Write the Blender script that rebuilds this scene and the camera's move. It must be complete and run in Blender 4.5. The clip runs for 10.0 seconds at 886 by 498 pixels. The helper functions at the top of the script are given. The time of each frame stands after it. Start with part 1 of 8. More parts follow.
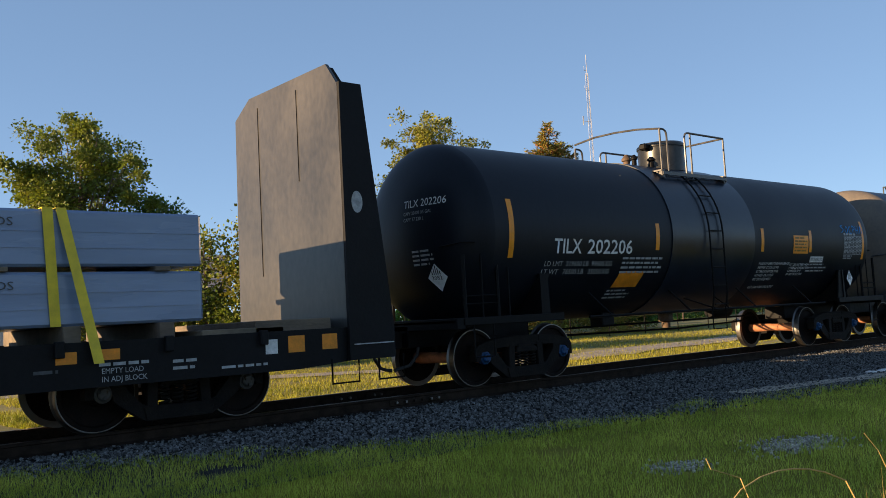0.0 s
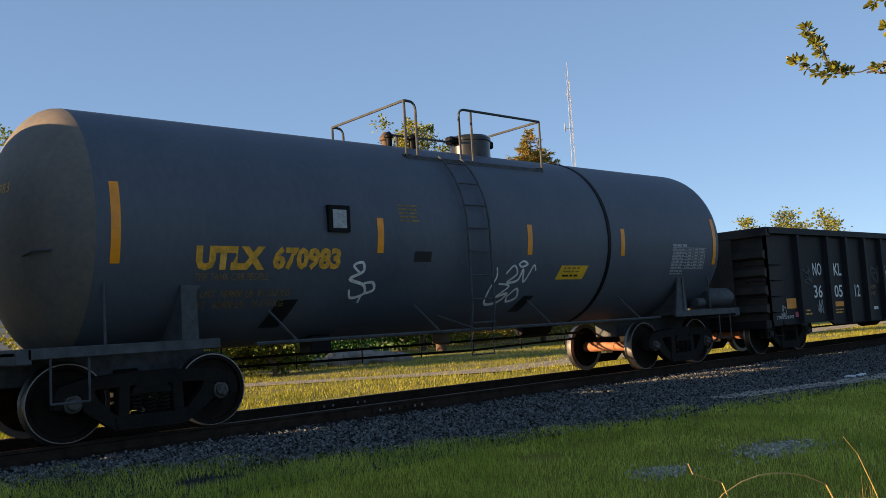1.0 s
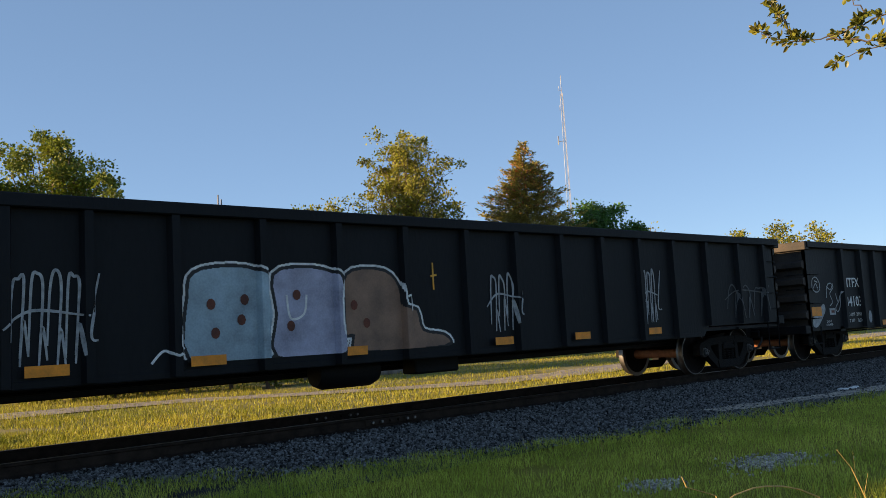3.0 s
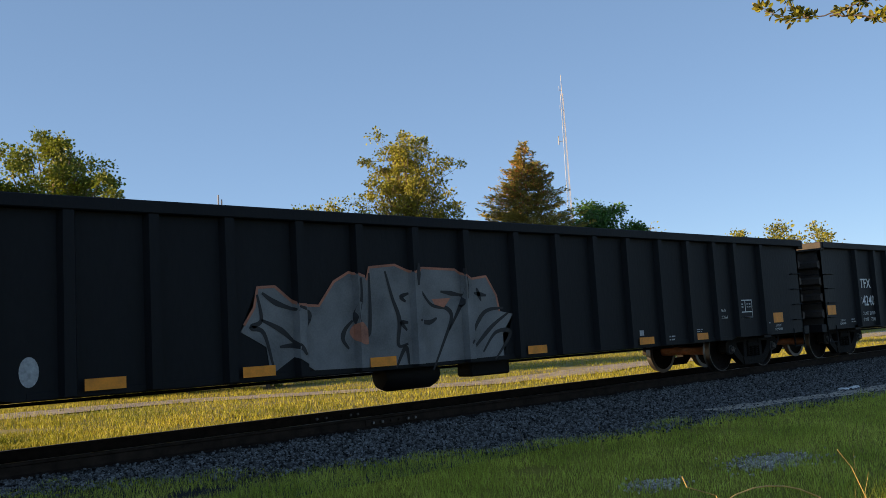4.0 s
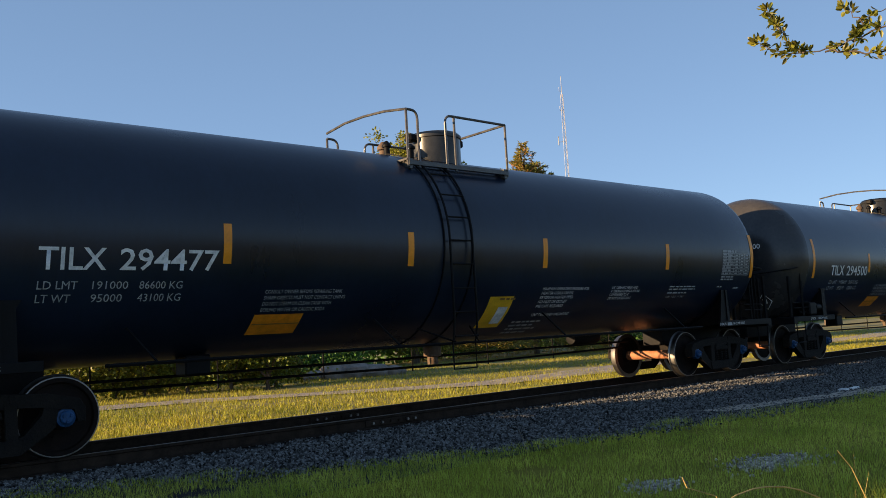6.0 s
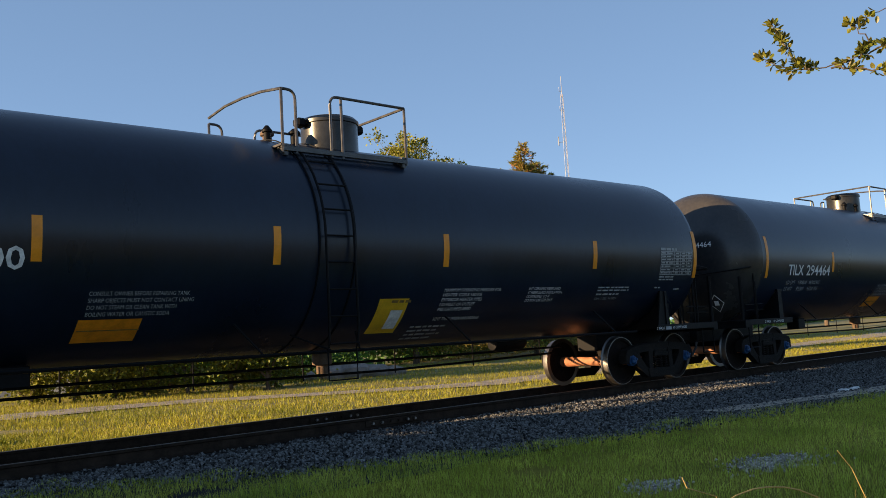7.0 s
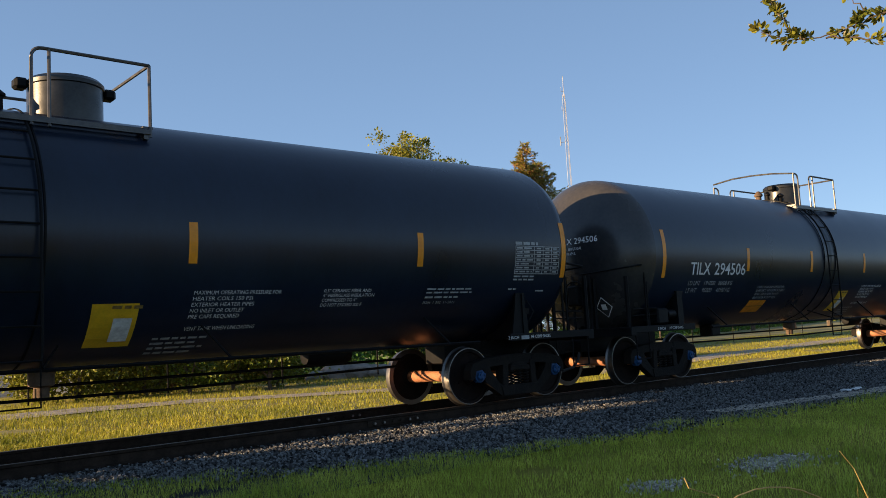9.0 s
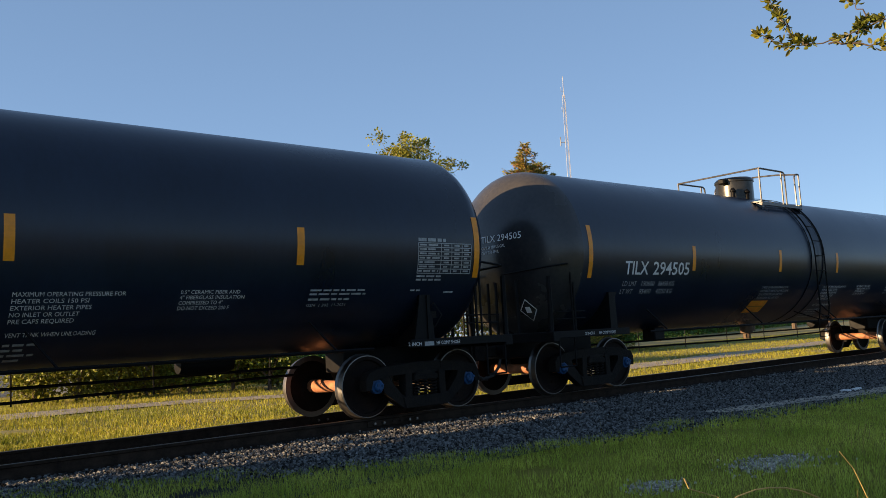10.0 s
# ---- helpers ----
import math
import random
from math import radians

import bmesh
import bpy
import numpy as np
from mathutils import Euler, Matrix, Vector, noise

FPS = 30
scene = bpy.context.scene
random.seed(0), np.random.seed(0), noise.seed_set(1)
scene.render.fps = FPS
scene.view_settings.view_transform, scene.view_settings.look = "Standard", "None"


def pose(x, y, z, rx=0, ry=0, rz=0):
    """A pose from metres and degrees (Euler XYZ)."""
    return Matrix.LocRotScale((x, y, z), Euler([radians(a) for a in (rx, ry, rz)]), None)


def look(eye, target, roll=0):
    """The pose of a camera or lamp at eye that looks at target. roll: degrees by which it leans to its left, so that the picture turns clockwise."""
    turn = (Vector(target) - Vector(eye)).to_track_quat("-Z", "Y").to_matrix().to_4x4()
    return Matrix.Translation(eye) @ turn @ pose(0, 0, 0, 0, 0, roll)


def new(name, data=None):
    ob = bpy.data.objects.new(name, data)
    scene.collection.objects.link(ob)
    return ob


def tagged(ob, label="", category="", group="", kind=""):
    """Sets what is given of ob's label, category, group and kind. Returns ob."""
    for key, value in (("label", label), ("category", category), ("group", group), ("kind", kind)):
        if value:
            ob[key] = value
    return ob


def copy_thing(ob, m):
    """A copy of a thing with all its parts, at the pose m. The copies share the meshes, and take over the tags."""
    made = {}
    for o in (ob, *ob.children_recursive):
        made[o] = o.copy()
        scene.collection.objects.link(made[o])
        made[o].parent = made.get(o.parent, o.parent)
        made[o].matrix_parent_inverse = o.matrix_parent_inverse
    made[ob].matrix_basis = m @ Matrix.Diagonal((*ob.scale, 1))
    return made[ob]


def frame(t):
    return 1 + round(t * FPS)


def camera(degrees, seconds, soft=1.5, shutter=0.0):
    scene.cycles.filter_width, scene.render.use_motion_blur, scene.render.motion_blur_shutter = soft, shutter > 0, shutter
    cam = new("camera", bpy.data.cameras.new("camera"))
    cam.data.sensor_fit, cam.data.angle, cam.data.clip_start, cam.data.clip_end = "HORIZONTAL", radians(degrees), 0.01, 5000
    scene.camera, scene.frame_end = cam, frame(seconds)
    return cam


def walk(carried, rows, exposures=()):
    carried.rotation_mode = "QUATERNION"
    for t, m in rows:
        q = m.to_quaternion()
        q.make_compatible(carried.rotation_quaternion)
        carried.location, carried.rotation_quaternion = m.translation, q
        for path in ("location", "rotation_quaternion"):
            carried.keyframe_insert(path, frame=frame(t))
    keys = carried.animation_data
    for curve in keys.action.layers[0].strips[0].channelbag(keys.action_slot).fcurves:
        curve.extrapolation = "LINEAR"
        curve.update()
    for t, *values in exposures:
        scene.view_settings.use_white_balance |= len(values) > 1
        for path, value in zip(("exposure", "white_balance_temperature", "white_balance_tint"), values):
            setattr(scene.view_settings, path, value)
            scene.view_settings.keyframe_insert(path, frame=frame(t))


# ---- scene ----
# A freight train passes on a single track (the x axis; z = 0 is the top of the rails).
# The viewer stands beside it; the low evening sun stands behind the train.
SPEED = 20.6          # m/s, towards -x
END = 10.0
cam = camera(54.66, END, soft=0.8, shutter=0.0)
EYE = (0.0, -11.134, 1.106)
ROWS = [
    (0.0, -39.372, 4.636, 3.085), (0.5, -39.899, 4.694, 3.157), (1.0, -40.530, 5.017, 3.337),
    (1.5, -40.882, 5.502, 3.399), (2.0, -40.967, 5.748, 3.294), (2.5, -40.975, 5.800, 3.274),
    (4.0, -40.942, 5.809, 3.313), (4.5, -40.942, 5.809, 3.313), (5.0, -40.942, 5.809, 3.313),
    (6.5, -40.943, 5.865, 3.306), (7.5, -40.943, 5.865, 3.306), (8.0, -40.943, 5.865, 3.306),
    (8.5, -40.941, 5.879, 3.250), (9.0, -40.819, 5.876, 3.282), (9.5, -40.835, 5.874, 3.240),
    (10.0, -40.827, 5.892, 3.248),
]
walk(cam, [(t, pose(*EYE, 90 + p, r, y)) for t, y, p, r in ROWS], [(0.0, 1.29, 7050, 12), (10.0, 1.29, 7050, 12)])

# ---- light ----
SUN_EL, SUN_AZ = 8.7, 161.3   # azimuth from +x, counter-clockwise
world = bpy.data.worlds.new("world")
scene.world = world
world.use_nodes = True
wn = world.node_tree.nodes
sky = wn.new("ShaderNodeTexSky")
sky.sky_type = 'NISHITA'
sky.sun_disc = False
sky.sun_elevation = radians(SUN_EL)
sky.sun_rotation = radians(90 - SUN_AZ)
sky.altitude = 1800
sky.air_density, sky.dust_density, sky.ozone_density = 0.8, 0.0, 1.35
wn["Background"].inputs[1].default_value = 0.142
wl = world.node_tree.links


def sky_math(op, a, b):
    """One arithmetic node of the sky; a and b are numbers or sockets."""
    m = wn.new("ShaderNodeMath")
    m.operation = op
    for k, q in enumerate((a, b)):
        if isinstance(q, (int, float)):
            m.inputs[k].default_value = q
        else:
            wl.new(q, m.inputs[k])
    return m.outputs[0]


# evening haze evens the clear sky out: the same sky a quarter turn from the sun, seen higher up, veils it all round
haze = wn.new("ShaderNodeTexSky")
haze.sky_type, haze.sun_disc = 'NISHITA', False
haze.sun_elevation, haze.sun_rotation, haze.altitude = sky.sun_elevation, sky.sun_rotation, sky.altitude
haze.air_density, haze.dust_density, haze.ozone_density = sky.air_density, sky.dust_density, sky.ozone_density
way = wn.new("ShaderNodeSeparateXYZ")
wl.new(wn.new("ShaderNodeTexCoord").outputs["Generated"], way.inputs[0])
lift = sky_math('MINIMUM', sky_math('MULTIPLY_ADD', sky_math('MAXIMUM', way.outputs[2], 0.0), 0.55), 0.95)
lift.node.inputs[0].links[0].from_node.inputs[2].default_value = 0.26
flat = sky_math('SQRT', sky_math('SUBTRACT', 1.0, sky_math('MULTIPLY', lift, lift)), 0.0)
aim = wn.new("ShaderNodeCombineXYZ")
wl.new(sky_math('MULTIPLY', flat, math.cos(radians(SUN_AZ - 90))), aim.inputs[0])
wl.new(sky_math('MULTIPLY', flat, math.sin(radians(SUN_AZ - 90))), aim.inputs[1])
wl.new(lift, aim.inputs[2])
wl.new(aim.outputs[0], haze.inputs[0])
veil = wn.new("ShaderNodeMix")
veil.data_type = 'RGBA'
veil.inputs[0].default_value = 0.84
wl.new(sky.outputs[0], veil.inputs[6])
wl.new(haze.outputs[0], veil.inputs[7])
wl.new(veil.outputs[2], wn["Background"].inputs[0])

sun = new("sun", bpy.data.lights.new("sun", 'SUN'))
sun.data.energy, sun.data.angle, sun.data.color = 5.0, radians(0.55), (1.0, 0.72, 0.43)
sd = Vector((math.cos(radians(SUN_AZ)) * math.cos(radians(SUN_EL)), math.sin(radians(SUN_AZ)) * math.cos(radians(SUN_EL)), math.sin(radians(SUN_EL))))
sun.matrix_world = look((-60, 40, 30), Vector((-60, 40, 30)) - sd)


# ---- materials ----
def mat(name, base, rough=0.6, metal=0.0, var=0.25, scale=3.0, tint=None, bump=0.15, bscale=40.0, coat=0.0, stretch=(1, 1, 1), island=False, rnd=0.0, trans=0.0, spec=0.5):
    """A painted, rusty or natural surface: base colour broken by coarse and fine noise, with fine relief."""
    m = bpy.data.materials.new(name)
    m.use_nodes = True
    n, l = m.node_tree.nodes, m.node_tree.links
    b = n["Principled BSDF"]
    tc = n.new("ShaderNodeTexCoord")
    mp = n.new("ShaderNodeMapping")
    mp.inputs["Scale"].default_value = stretch
    l.new(tc.outputs["Object"], mp.inputs[0])
    n1, n2 = n.new("ShaderNodeTexNoise"), n.new("ShaderNodeTexNoise")
    n1.inputs["Scale"].default_value, n1.inputs["Detail"].default_value = scale, 6
    n2.inputs["Scale"].default_value, n2.inputs["Detail"].default_value = bscale, 4
    l.new(mp.outputs[0], n1.inputs["Vector"])
    l.new(mp.outputs[0], n2.inputs["Vector"])
    add = n.new("ShaderNodeMath")
    add.operation = 'MULTIPLY_ADD'
    add.inputs[1].default_value = 0.35
    l.new(n2.outputs["Fac"], add.inputs[0])
    l.new(n1.outputs["Fac"], add.inputs[2])
    ramp = n.new("ShaderNodeMapRange")
    ramp.inputs[1].default_value, ramp.inputs[2].default_value = 0.42, 0.92
    l.new(add.outputs[0], ramp.inputs[0])
    mix = n.new("ShaderNodeMix")
    mix.data_type = 'RGBA'
    t = tint or tuple(c * (1 + 2 * var) for c in base)
    mix.inputs[6].default_value = (*[c * (1 - var) for c in base], 1)
    mix.inputs[7].default_value = (*[min(1, c) for c in t], 1)
    l.new(ramp.outputs[0], mix.inputs[0])
    col = mix.outputs[2]
    if rnd:
        src = n.new("ShaderNodeNewGeometry").outputs["Random Per Island"] if island else n.new("ShaderNodeObjectInfo").outputs["Random"]
        hsv = n.new("ShaderNodeHueSaturation")
        mr = n.new("ShaderNodeMapRange")
        mr.inputs[3].default_value, mr.inputs[4].default_value = 1 - rnd, 1 + rnd
        l.new(src, mr.inputs[0])
        l.new(mr.outputs[0], hsv.inputs["Value"])
        mh = n.new("ShaderNodeMapRange")
        mh.inputs[3].default_value, mh.inputs[4].default_value = 0.5 - 0.04 * rnd, 0.5 + 0.04 * rnd
        l.new(src, mh.inputs[0])
        l.new(mh.outputs[0], hsv.inputs["Hue"])
        l.new(col, hsv.inputs["Color"])
        col = hsv.outputs[0]
    l.new(col, b.inputs["Base Color"])
    rr = n.new("ShaderNodeMapRange")
    rr.inputs[3].default_value, rr.inputs[4].default_value = max(0.03, rough - 0.12), min(1, rough + 0.12)
    l.new(n1.outputs["Fac"], rr.inputs[0])
    l.new(rr.outputs[0], b.inputs["Roughness"])
    b.inputs["Metallic"].default_value = metal
    b.inputs["Coat Weight"].default_value = coat
    b.inputs["Coat Roughness"].default_value = 0.25
    b.inputs["Specular IOR Level"].default_value = spec
    if bump:
        bp = n.new("ShaderNodeBump")
        bp.inputs["Strength"].default_value, bp.inputs["Distance"].default_value = bump, 0.02
        l.new(n2.outputs["Fac"], bp.inputs["Height"])
        l.new(bp.outputs[0], b.inputs["Normal"])
    if trans:
        tr = n.new("ShaderNodeBsdfTranslucent")
        l.new(col, tr.inputs[0])
        ms = n.new("ShaderNodeMixShader")
        ms.inputs[0].default_value = trans
        l.new(b.outputs[0], ms.inputs[1])
        l.new(tr.outputs[0], ms.inputs[2])
        l.new(ms.outputs[0], n["Material Output"].inputs[0])
    return m


TANK = mat("tank_black", (0.006, 0.0115, 0.023), 0.30, var=0.35, scale=0.7, bump=0.03, bscale=14, stretch=(1, 1, 0.35), spec=0.42)
TANK_OLD = mat("tank_black_worn", (0.0038, 0.0055, 0.009), 0.45, var=0.45, scale=0.8, bump=0.05, bscale=18, stretch=(1, 1, 0.35), spec=0.22)
TANK_GREY = mat("tank_faded_grey", (0.072, 0.094, 0.132), 0.55, var=0.3, scale=0.6, tint=(0.1, 0.112, 0.135), bump=0.05, bscale=16, stretch=(1, 1, 0.4), spec=0.35)
# Paler than the grey tank; the tan tint puts warm sunlight into the colour.
TANK_TAN = mat("tank_head_warm_lit", (0.12, 0.12, 0.122), 0.65, var=0.3, scale=0.8, tint=(0.22, 0.175, 0.13), bump=0.06, bscale=14, spec=0.3)
TANK_DUST = mat("tank_head_dusty", (0.026, 0.028, 0.034), 0.25, var=0.35, scale=0.9, tint=(0.06, 0.056, 0.052), bump=0.04, bscale=14)
TANK_GLOSS = mat("tank_jacket_gloss", (0.007, 0.011, 0.018), 0.34, var=0.4, scale=0.9, bump=0.06, bscale=6, coat=0.15, spec=0.35)
GOND = mat("gondola_black", (0.0045, 0.006, 0.0082), 0.58, var=0.4, scale=1.1, tint=(0.010, 0.0115, 0.0135), bump=0.2, bscale=22, stretch=(1, 1, 0.3), spec=0.18)
GOND_END = mat("gondola_end_dusty", (0.035, 0.031, 0.028), 0.7, var=0.4, scale=1.3, tint=(0.085, 0.066, 0.052), bump=0.2, bscale=25, spec=0.25)
BULK = mat("bulkhead_grey_steel", (0.045, 0.046, 0.047), 0.34, var=0.45, scale=0.55, tint=(0.09, 0.084, 0.078), bump=0.05, bscale=12, stretch=(1, 1, 0.6))
FLATM = mat("flatcar_black", (0.006, 0.006, 0.0068), 0.6, var=0.4, scale=1.5, bump=0.15, bscale=25, spec=0.18)
TRUCK = mat("truck_cast_steel", (0.009, 0.0088, 0.0085), 0.8, var=0.5, scale=5, tint=(0.02, 0.016, 0.013), bump=0.5, bscale=45, spec=0.15)
WHEEL = mat("wheel_brown_steel", (0.008, 0.0065, 0.0058), 0.75, var=0.4, scale=6, tint=(0.02, 0.012, 0.009), bump=0.2, bscale=50, spec=0.12)
TREAD = mat("polished_tread_and_glint", (0.2, 0.19, 0.18), 0.45, 1.0, var=0.1, scale=8, bump=0.02)
AXLE = mat("axle_rust", (0.3, 0.12, 0.055), 0.75, var=0.35, scale=6, bump=0.2)
CAP = mat("bearing_cap_blue", (0.006, 0.05, 0.13), 0.5, var=0.4, scale=9, spec=0.3)
CAPD = mat("bearing_cap_dark", (0.05, 0.045, 0.04), 0.6, var=0.3, scale=9)
PIPE = mat("black_iron", (0.0045, 0.0045, 0.005), 0.55, var=0.3, scale=8, bump=0.08, spec=0.12)
PIPE_G = mat("grey_iron", (0.05, 0.054, 0.058), 0.6, var=0.35, scale=8, bump=0.08, spec=0.25)
RUSTP = mat("rusty_pipe", (0.08, 0.05, 0.03), 0.8, var=0.4, scale=9, bump=0.2)
DOME = mat("dome_steel", (0.04, 0.04, 0.038), 0.32, 0.6, var=0.3, scale=4, bump=0.03)
REFL = mat("reflective_yellow", (0.85, 0.27, 0.008), 0.4, var=0.12, scale=6, bump=0.03)
REFL_O = mat("faded_orange", (0.72, 0.23, 0.01), 0.5, var=0.2, scale=6, bump=0.03)
YEL = mat("placard_yellow", (0.75, 0.42, 0.02), 0.5, var=0.12, scale=5, bump=0.02)
WHITE = mat("stencil_white", (0.62, 0.62, 0.6), 0.6, var=0.2, scale=12, bump=0.0)
HEADLET = mat("stencil_fresh_white", (0.85, 0.85, 0.83), 0.5, var=0.1, scale=12, bump=0.0)
DIRTYW = mat("stencil_dusty_white", (0.3, 0.31, 0.31), 0.7, var=0.3, scale=14, bump=0.0)
STENY = mat("stencil_yellow", (0.62, 0.3, 0.03), 0.6, var=0.25, scale=12, bump=0.0)
STENYD = mat("stencil_worn_yellow", (0.2, 0.12, 0.03), 0.7, var=0.4, scale=14, bump=0.0)
BLUEP = mat("spray_blue", (0.003, 0.215, 0.5), 0.6, var=0.13, scale=2.5, bump=0.05, spec=0.15)
BLUEL = mat("spray_light_blue", (0.25, 0.5, 0.68), 0.6, var=0.15, scale=5, bump=0.03)
GREENP = mat("spray_green", (0.1, 0.14, 0.01), 0.7, var=0.5, scale=2.0, bump=0.05, spec=0.15)
REDP = mat("spray_brown_red", (0.1, 0.025, 0.012), 0.7, var=0.5, scale=3, bump=0.05)
BLACKP = mat("spray_black", (0.006, 0.006, 0.007), 0.6, var=0.2, scale=4, bump=0.0)
PURPLE = mat("spray_purple", (0.066, 0.068, 0.26), 0.6, var=0.3, scale=2.2, tint=(0.11, 0.11, 0.34), bump=0.04, spec=0.15)
PINK = mat("spray_pink", (0.5, 0.1, 0.11), 0.6, var=0.25, scale=3, bump=0.04, spec=0.15)
SALMON = mat("spray_salmon", (0.32, 0.12, 0.07), 0.65, var=0.4, scale=2, bump=0.04)
TEAL = mat("spray_teal", (0.015, 0.24, 0.3), 0.6, var=0.3, scale=4, bump=0.03, spec=0.15)
SILVER = mat("spray_silver", (0.16, 0.165, 0.165), 0.55, var=0.35, scale=2.2, tint=(0.23, 0.23, 0.225), bump=0.04, spec=0.2)
SKYP = mat("spray_pale_blue", (0.24, 0.32, 0.36), 0.65, var=0.3, scale=3, bump=0.04)
TANP = mat("spray_tan", (0.2, 0.115, 0.075), 0.65, var=0.3, scale=3, bump=0.04)
GHOST = mat("spray_faded_grey", (0.055, 0.058, 0.06), 0.7, var=0.4, scale=6, bump=0.0)
STRAP = mat("strap_yellow", (0.68, 0.5, 0.03), 0.6, var=0.12, scale=8, bump=0.1, bscale=120)
WRAP = mat("wrapped_bundle_blue_grey", (0.17, 0.245, 0.38), 0.28, var=0.2, scale=1.2, tint=(0.24, 0.32, 0.46), bump=0.2, bscale=4, stretch=(0.3, 1, 2), coat=0.3)
WOODB = mat("timber_block", (0.13, 0.1, 0.07), 0.8, var=0.3, scale=5, bump=0.25, bscale=40, stretch=(0.3, 1, 1), rnd=0.3)
RAIL_T = mat("rail_head_steel", (0.13, 0.11, 0.095), 0.45, 1.0, var=0.2, scale=5, bump=0.02)
RAIL_S = mat("rail_rust", (0.026, 0.018, 0.013), 0.9, var=0.35, scale=7, bump=0.3, spec=0.08)
TIE = mat("tie_creosote", (0.03, 0.026, 0.023), 0.9, var=0.4, scale=4, bump=0.4, bscale=30, stretch=(1, 0.2, 1), rnd=0.3)
STONE = mat("ballast_stone", (0.1, 0.1, 0.096), 0.85, var=0.3, scale=20, bump=0.3, bscale=90, rnd=0.95, island=True, spec=0.2)
PEBBLE = mat("pale_pebble", (0.36, 0.32, 0.27), 0.85, var=0.25, scale=20, bump=0.2, bscale=90, rnd=0.6, island=True, spec=0.2)
BED = mat("ballast_bed", (0.032, 0.031, 0.03), 0.95, var=0.5, scale=9, bump=0.9, bscale=45, spec=0.1)
SOIL = mat("meadow_soil", (0.2, 0.19, 0.02), 0.95, var=0.4, scale=1.2, tint=(0.27, 0.23, 0.04), bump=0.8, bscale=25, spec=0.08)
SOILF = mat("far_meadow", (0.2, 0.19, 0.04), 0.95, var=0.4, scale=0.35, tint=(0.3, 0.25, 0.08), bump=0.8, bscale=9)
GRAVEL = mat("gravel_path", (0.3, 0.255, 0.2), 0.95, var=0.35, scale=3, bump=0.8, bscale=40)
GRASS = mat("grass_blade", (0.4, 0.53, 0.058), 0.6, var=0.45, scale=1.1, tint=(0.72, 0.71, 0.125), bump=0, rnd=0.4, island=True, trans=0.45, spec=0.12)
GRASSF = mat("meadow_grass", (0.27, 0.31, 0.025), 0.6, var=0.35, scale=0.3, tint=(0.42, 0.37, 0.04), bump=0, rnd=0.4, island=True, trans=0.4)
STRAW = mat("dry_stalk", (0.45, 0.3, 0.1), 0.8, var=0.2, scale=9, bump=0.1)
BARK = mat("bark", (0.09, 0.065, 0.045), 0.9, var=0.4, scale=7, bump=0.6, bscale=35, stretch=(1, 1, 0.25))
TWIG = mat("twig_bark", (0.06, 0.045, 0.035), 0.85, var=0.3, scale=20, bump=0.2)
LEAF_A = mat("maple_leaf", (0.10, 0.16, 0.018), 0.5, var=0.3, scale=0.5, tint=(0.22, 0.25, 0.026), bump=0, rnd=0.4, island=True, trans=0.35)
LEAF_B = mat("spring_leaf", (0.17, 0.2, 0.022), 0.5, var=0.25, scale=0.5, tint=(0.28, 0.26, 0.03), bump=0, rnd=0.4, island=True, trans=0.35)
LEAF_C = mat("dark_leaf", (0.055, 0.13, 0.02), 0.5, var=0.3, scale=0.6, bump=0, rnd=0.35, island=True, trans=0.3)
NEEDLE = mat("spruce_needle", (0.2, 0.2, 0.035), 0.6, var=0.35, scale=0.7, tint=(0.4, 0.31, 0.055), bump=0, rnd=0.4, island=True, trans=0.2)
TIP_SPRAY = mat("spruce_tip_orange", (0.36, 0.15, 0.045), 0.7, var=0.3, scale=5, bump=0, rnd=0.35, island=True, trans=0.1)
# Black iron made paler: sunlight on the top rails is put into the colour.
TOPRAIL = mat("sunlit_top_rail", (0.035, 0.033, 0.032), 0.38, var=0.4, scale=8, tint=(0.09, 0.085, 0.08), bump=0.05, spec=0.6)
LEAF_N = mat("near_leaf", (0.08, 0.12, 0.02), 0.45, var=0.35, scale=14, tint=(0.22, 0.2, 0.026), bump=0.1, bscale=80, rnd=0.45, island=True, trans=0.3)
MASTM = mat("mast_galvanised", (0.2, 0.2, 0.21), 0.5, 0.4, var=0.1, scale=2, bump=0.0)
SIDING = mat("white_siding", (0.38, 0.38, 0.38), 0.7, var=0.08, scale=2, bump=0.1, bscale=6, stretch=(0.2, 0.2, 8))
REDW = mat("red_panel", (0.45, 0.03, 0.025), 0.6, var=0.15, scale=2, bump=0.05)
BLUEW = mat("blue_panel", (0.03, 0.06, 0.25), 0.5, var=0.15, scale=2, bump=0.05)
ROOFM = mat("grey_shingle", (0.16, 0.165, 0.18), 0.85, var=0.2, scale=3, bump=0.4, bscale=12, stretch=(1, 1, 4))
ROCK = mat("boulder", (0.2, 0.17, 0.145), 0.9, var=0.3, scale=2.5, bump=0.6, bscale=12)
HOSE = mat("rubber_hose", (0.02, 0.02, 0.02), 0.7, var=0.3, scale=20, bump=0.1)
DARKGLASS = mat("dark_glass", (0.03, 0.04, 0.05), 0.1, var=0.1, scale=2, bump=0)


# ---- mesh tools ----
def link(name, data, parent=None, label="", loc=(0, 0, 0)):
    ob = new(name, data)
    ob.parent = parent
    ob.location = loc
    if label:
        ob["label"] = label
    return ob


def to_mesh(bm, name, material, smooth=False):
    me = bpy.data.meshes.new(name)
    bmesh.ops.recalc_face_normals(bm, faces=bm.faces)
    bm.to_mesh(me)
    bm.free()
    for m in (material if isinstance(material, (list, tuple)) else [material]):
        me.materials.append(m)
    if smooth:
        for p in me.polygons:
            p.use_smooth = True
        me.set_sharp_from_angle(angle=radians(35))
    return me


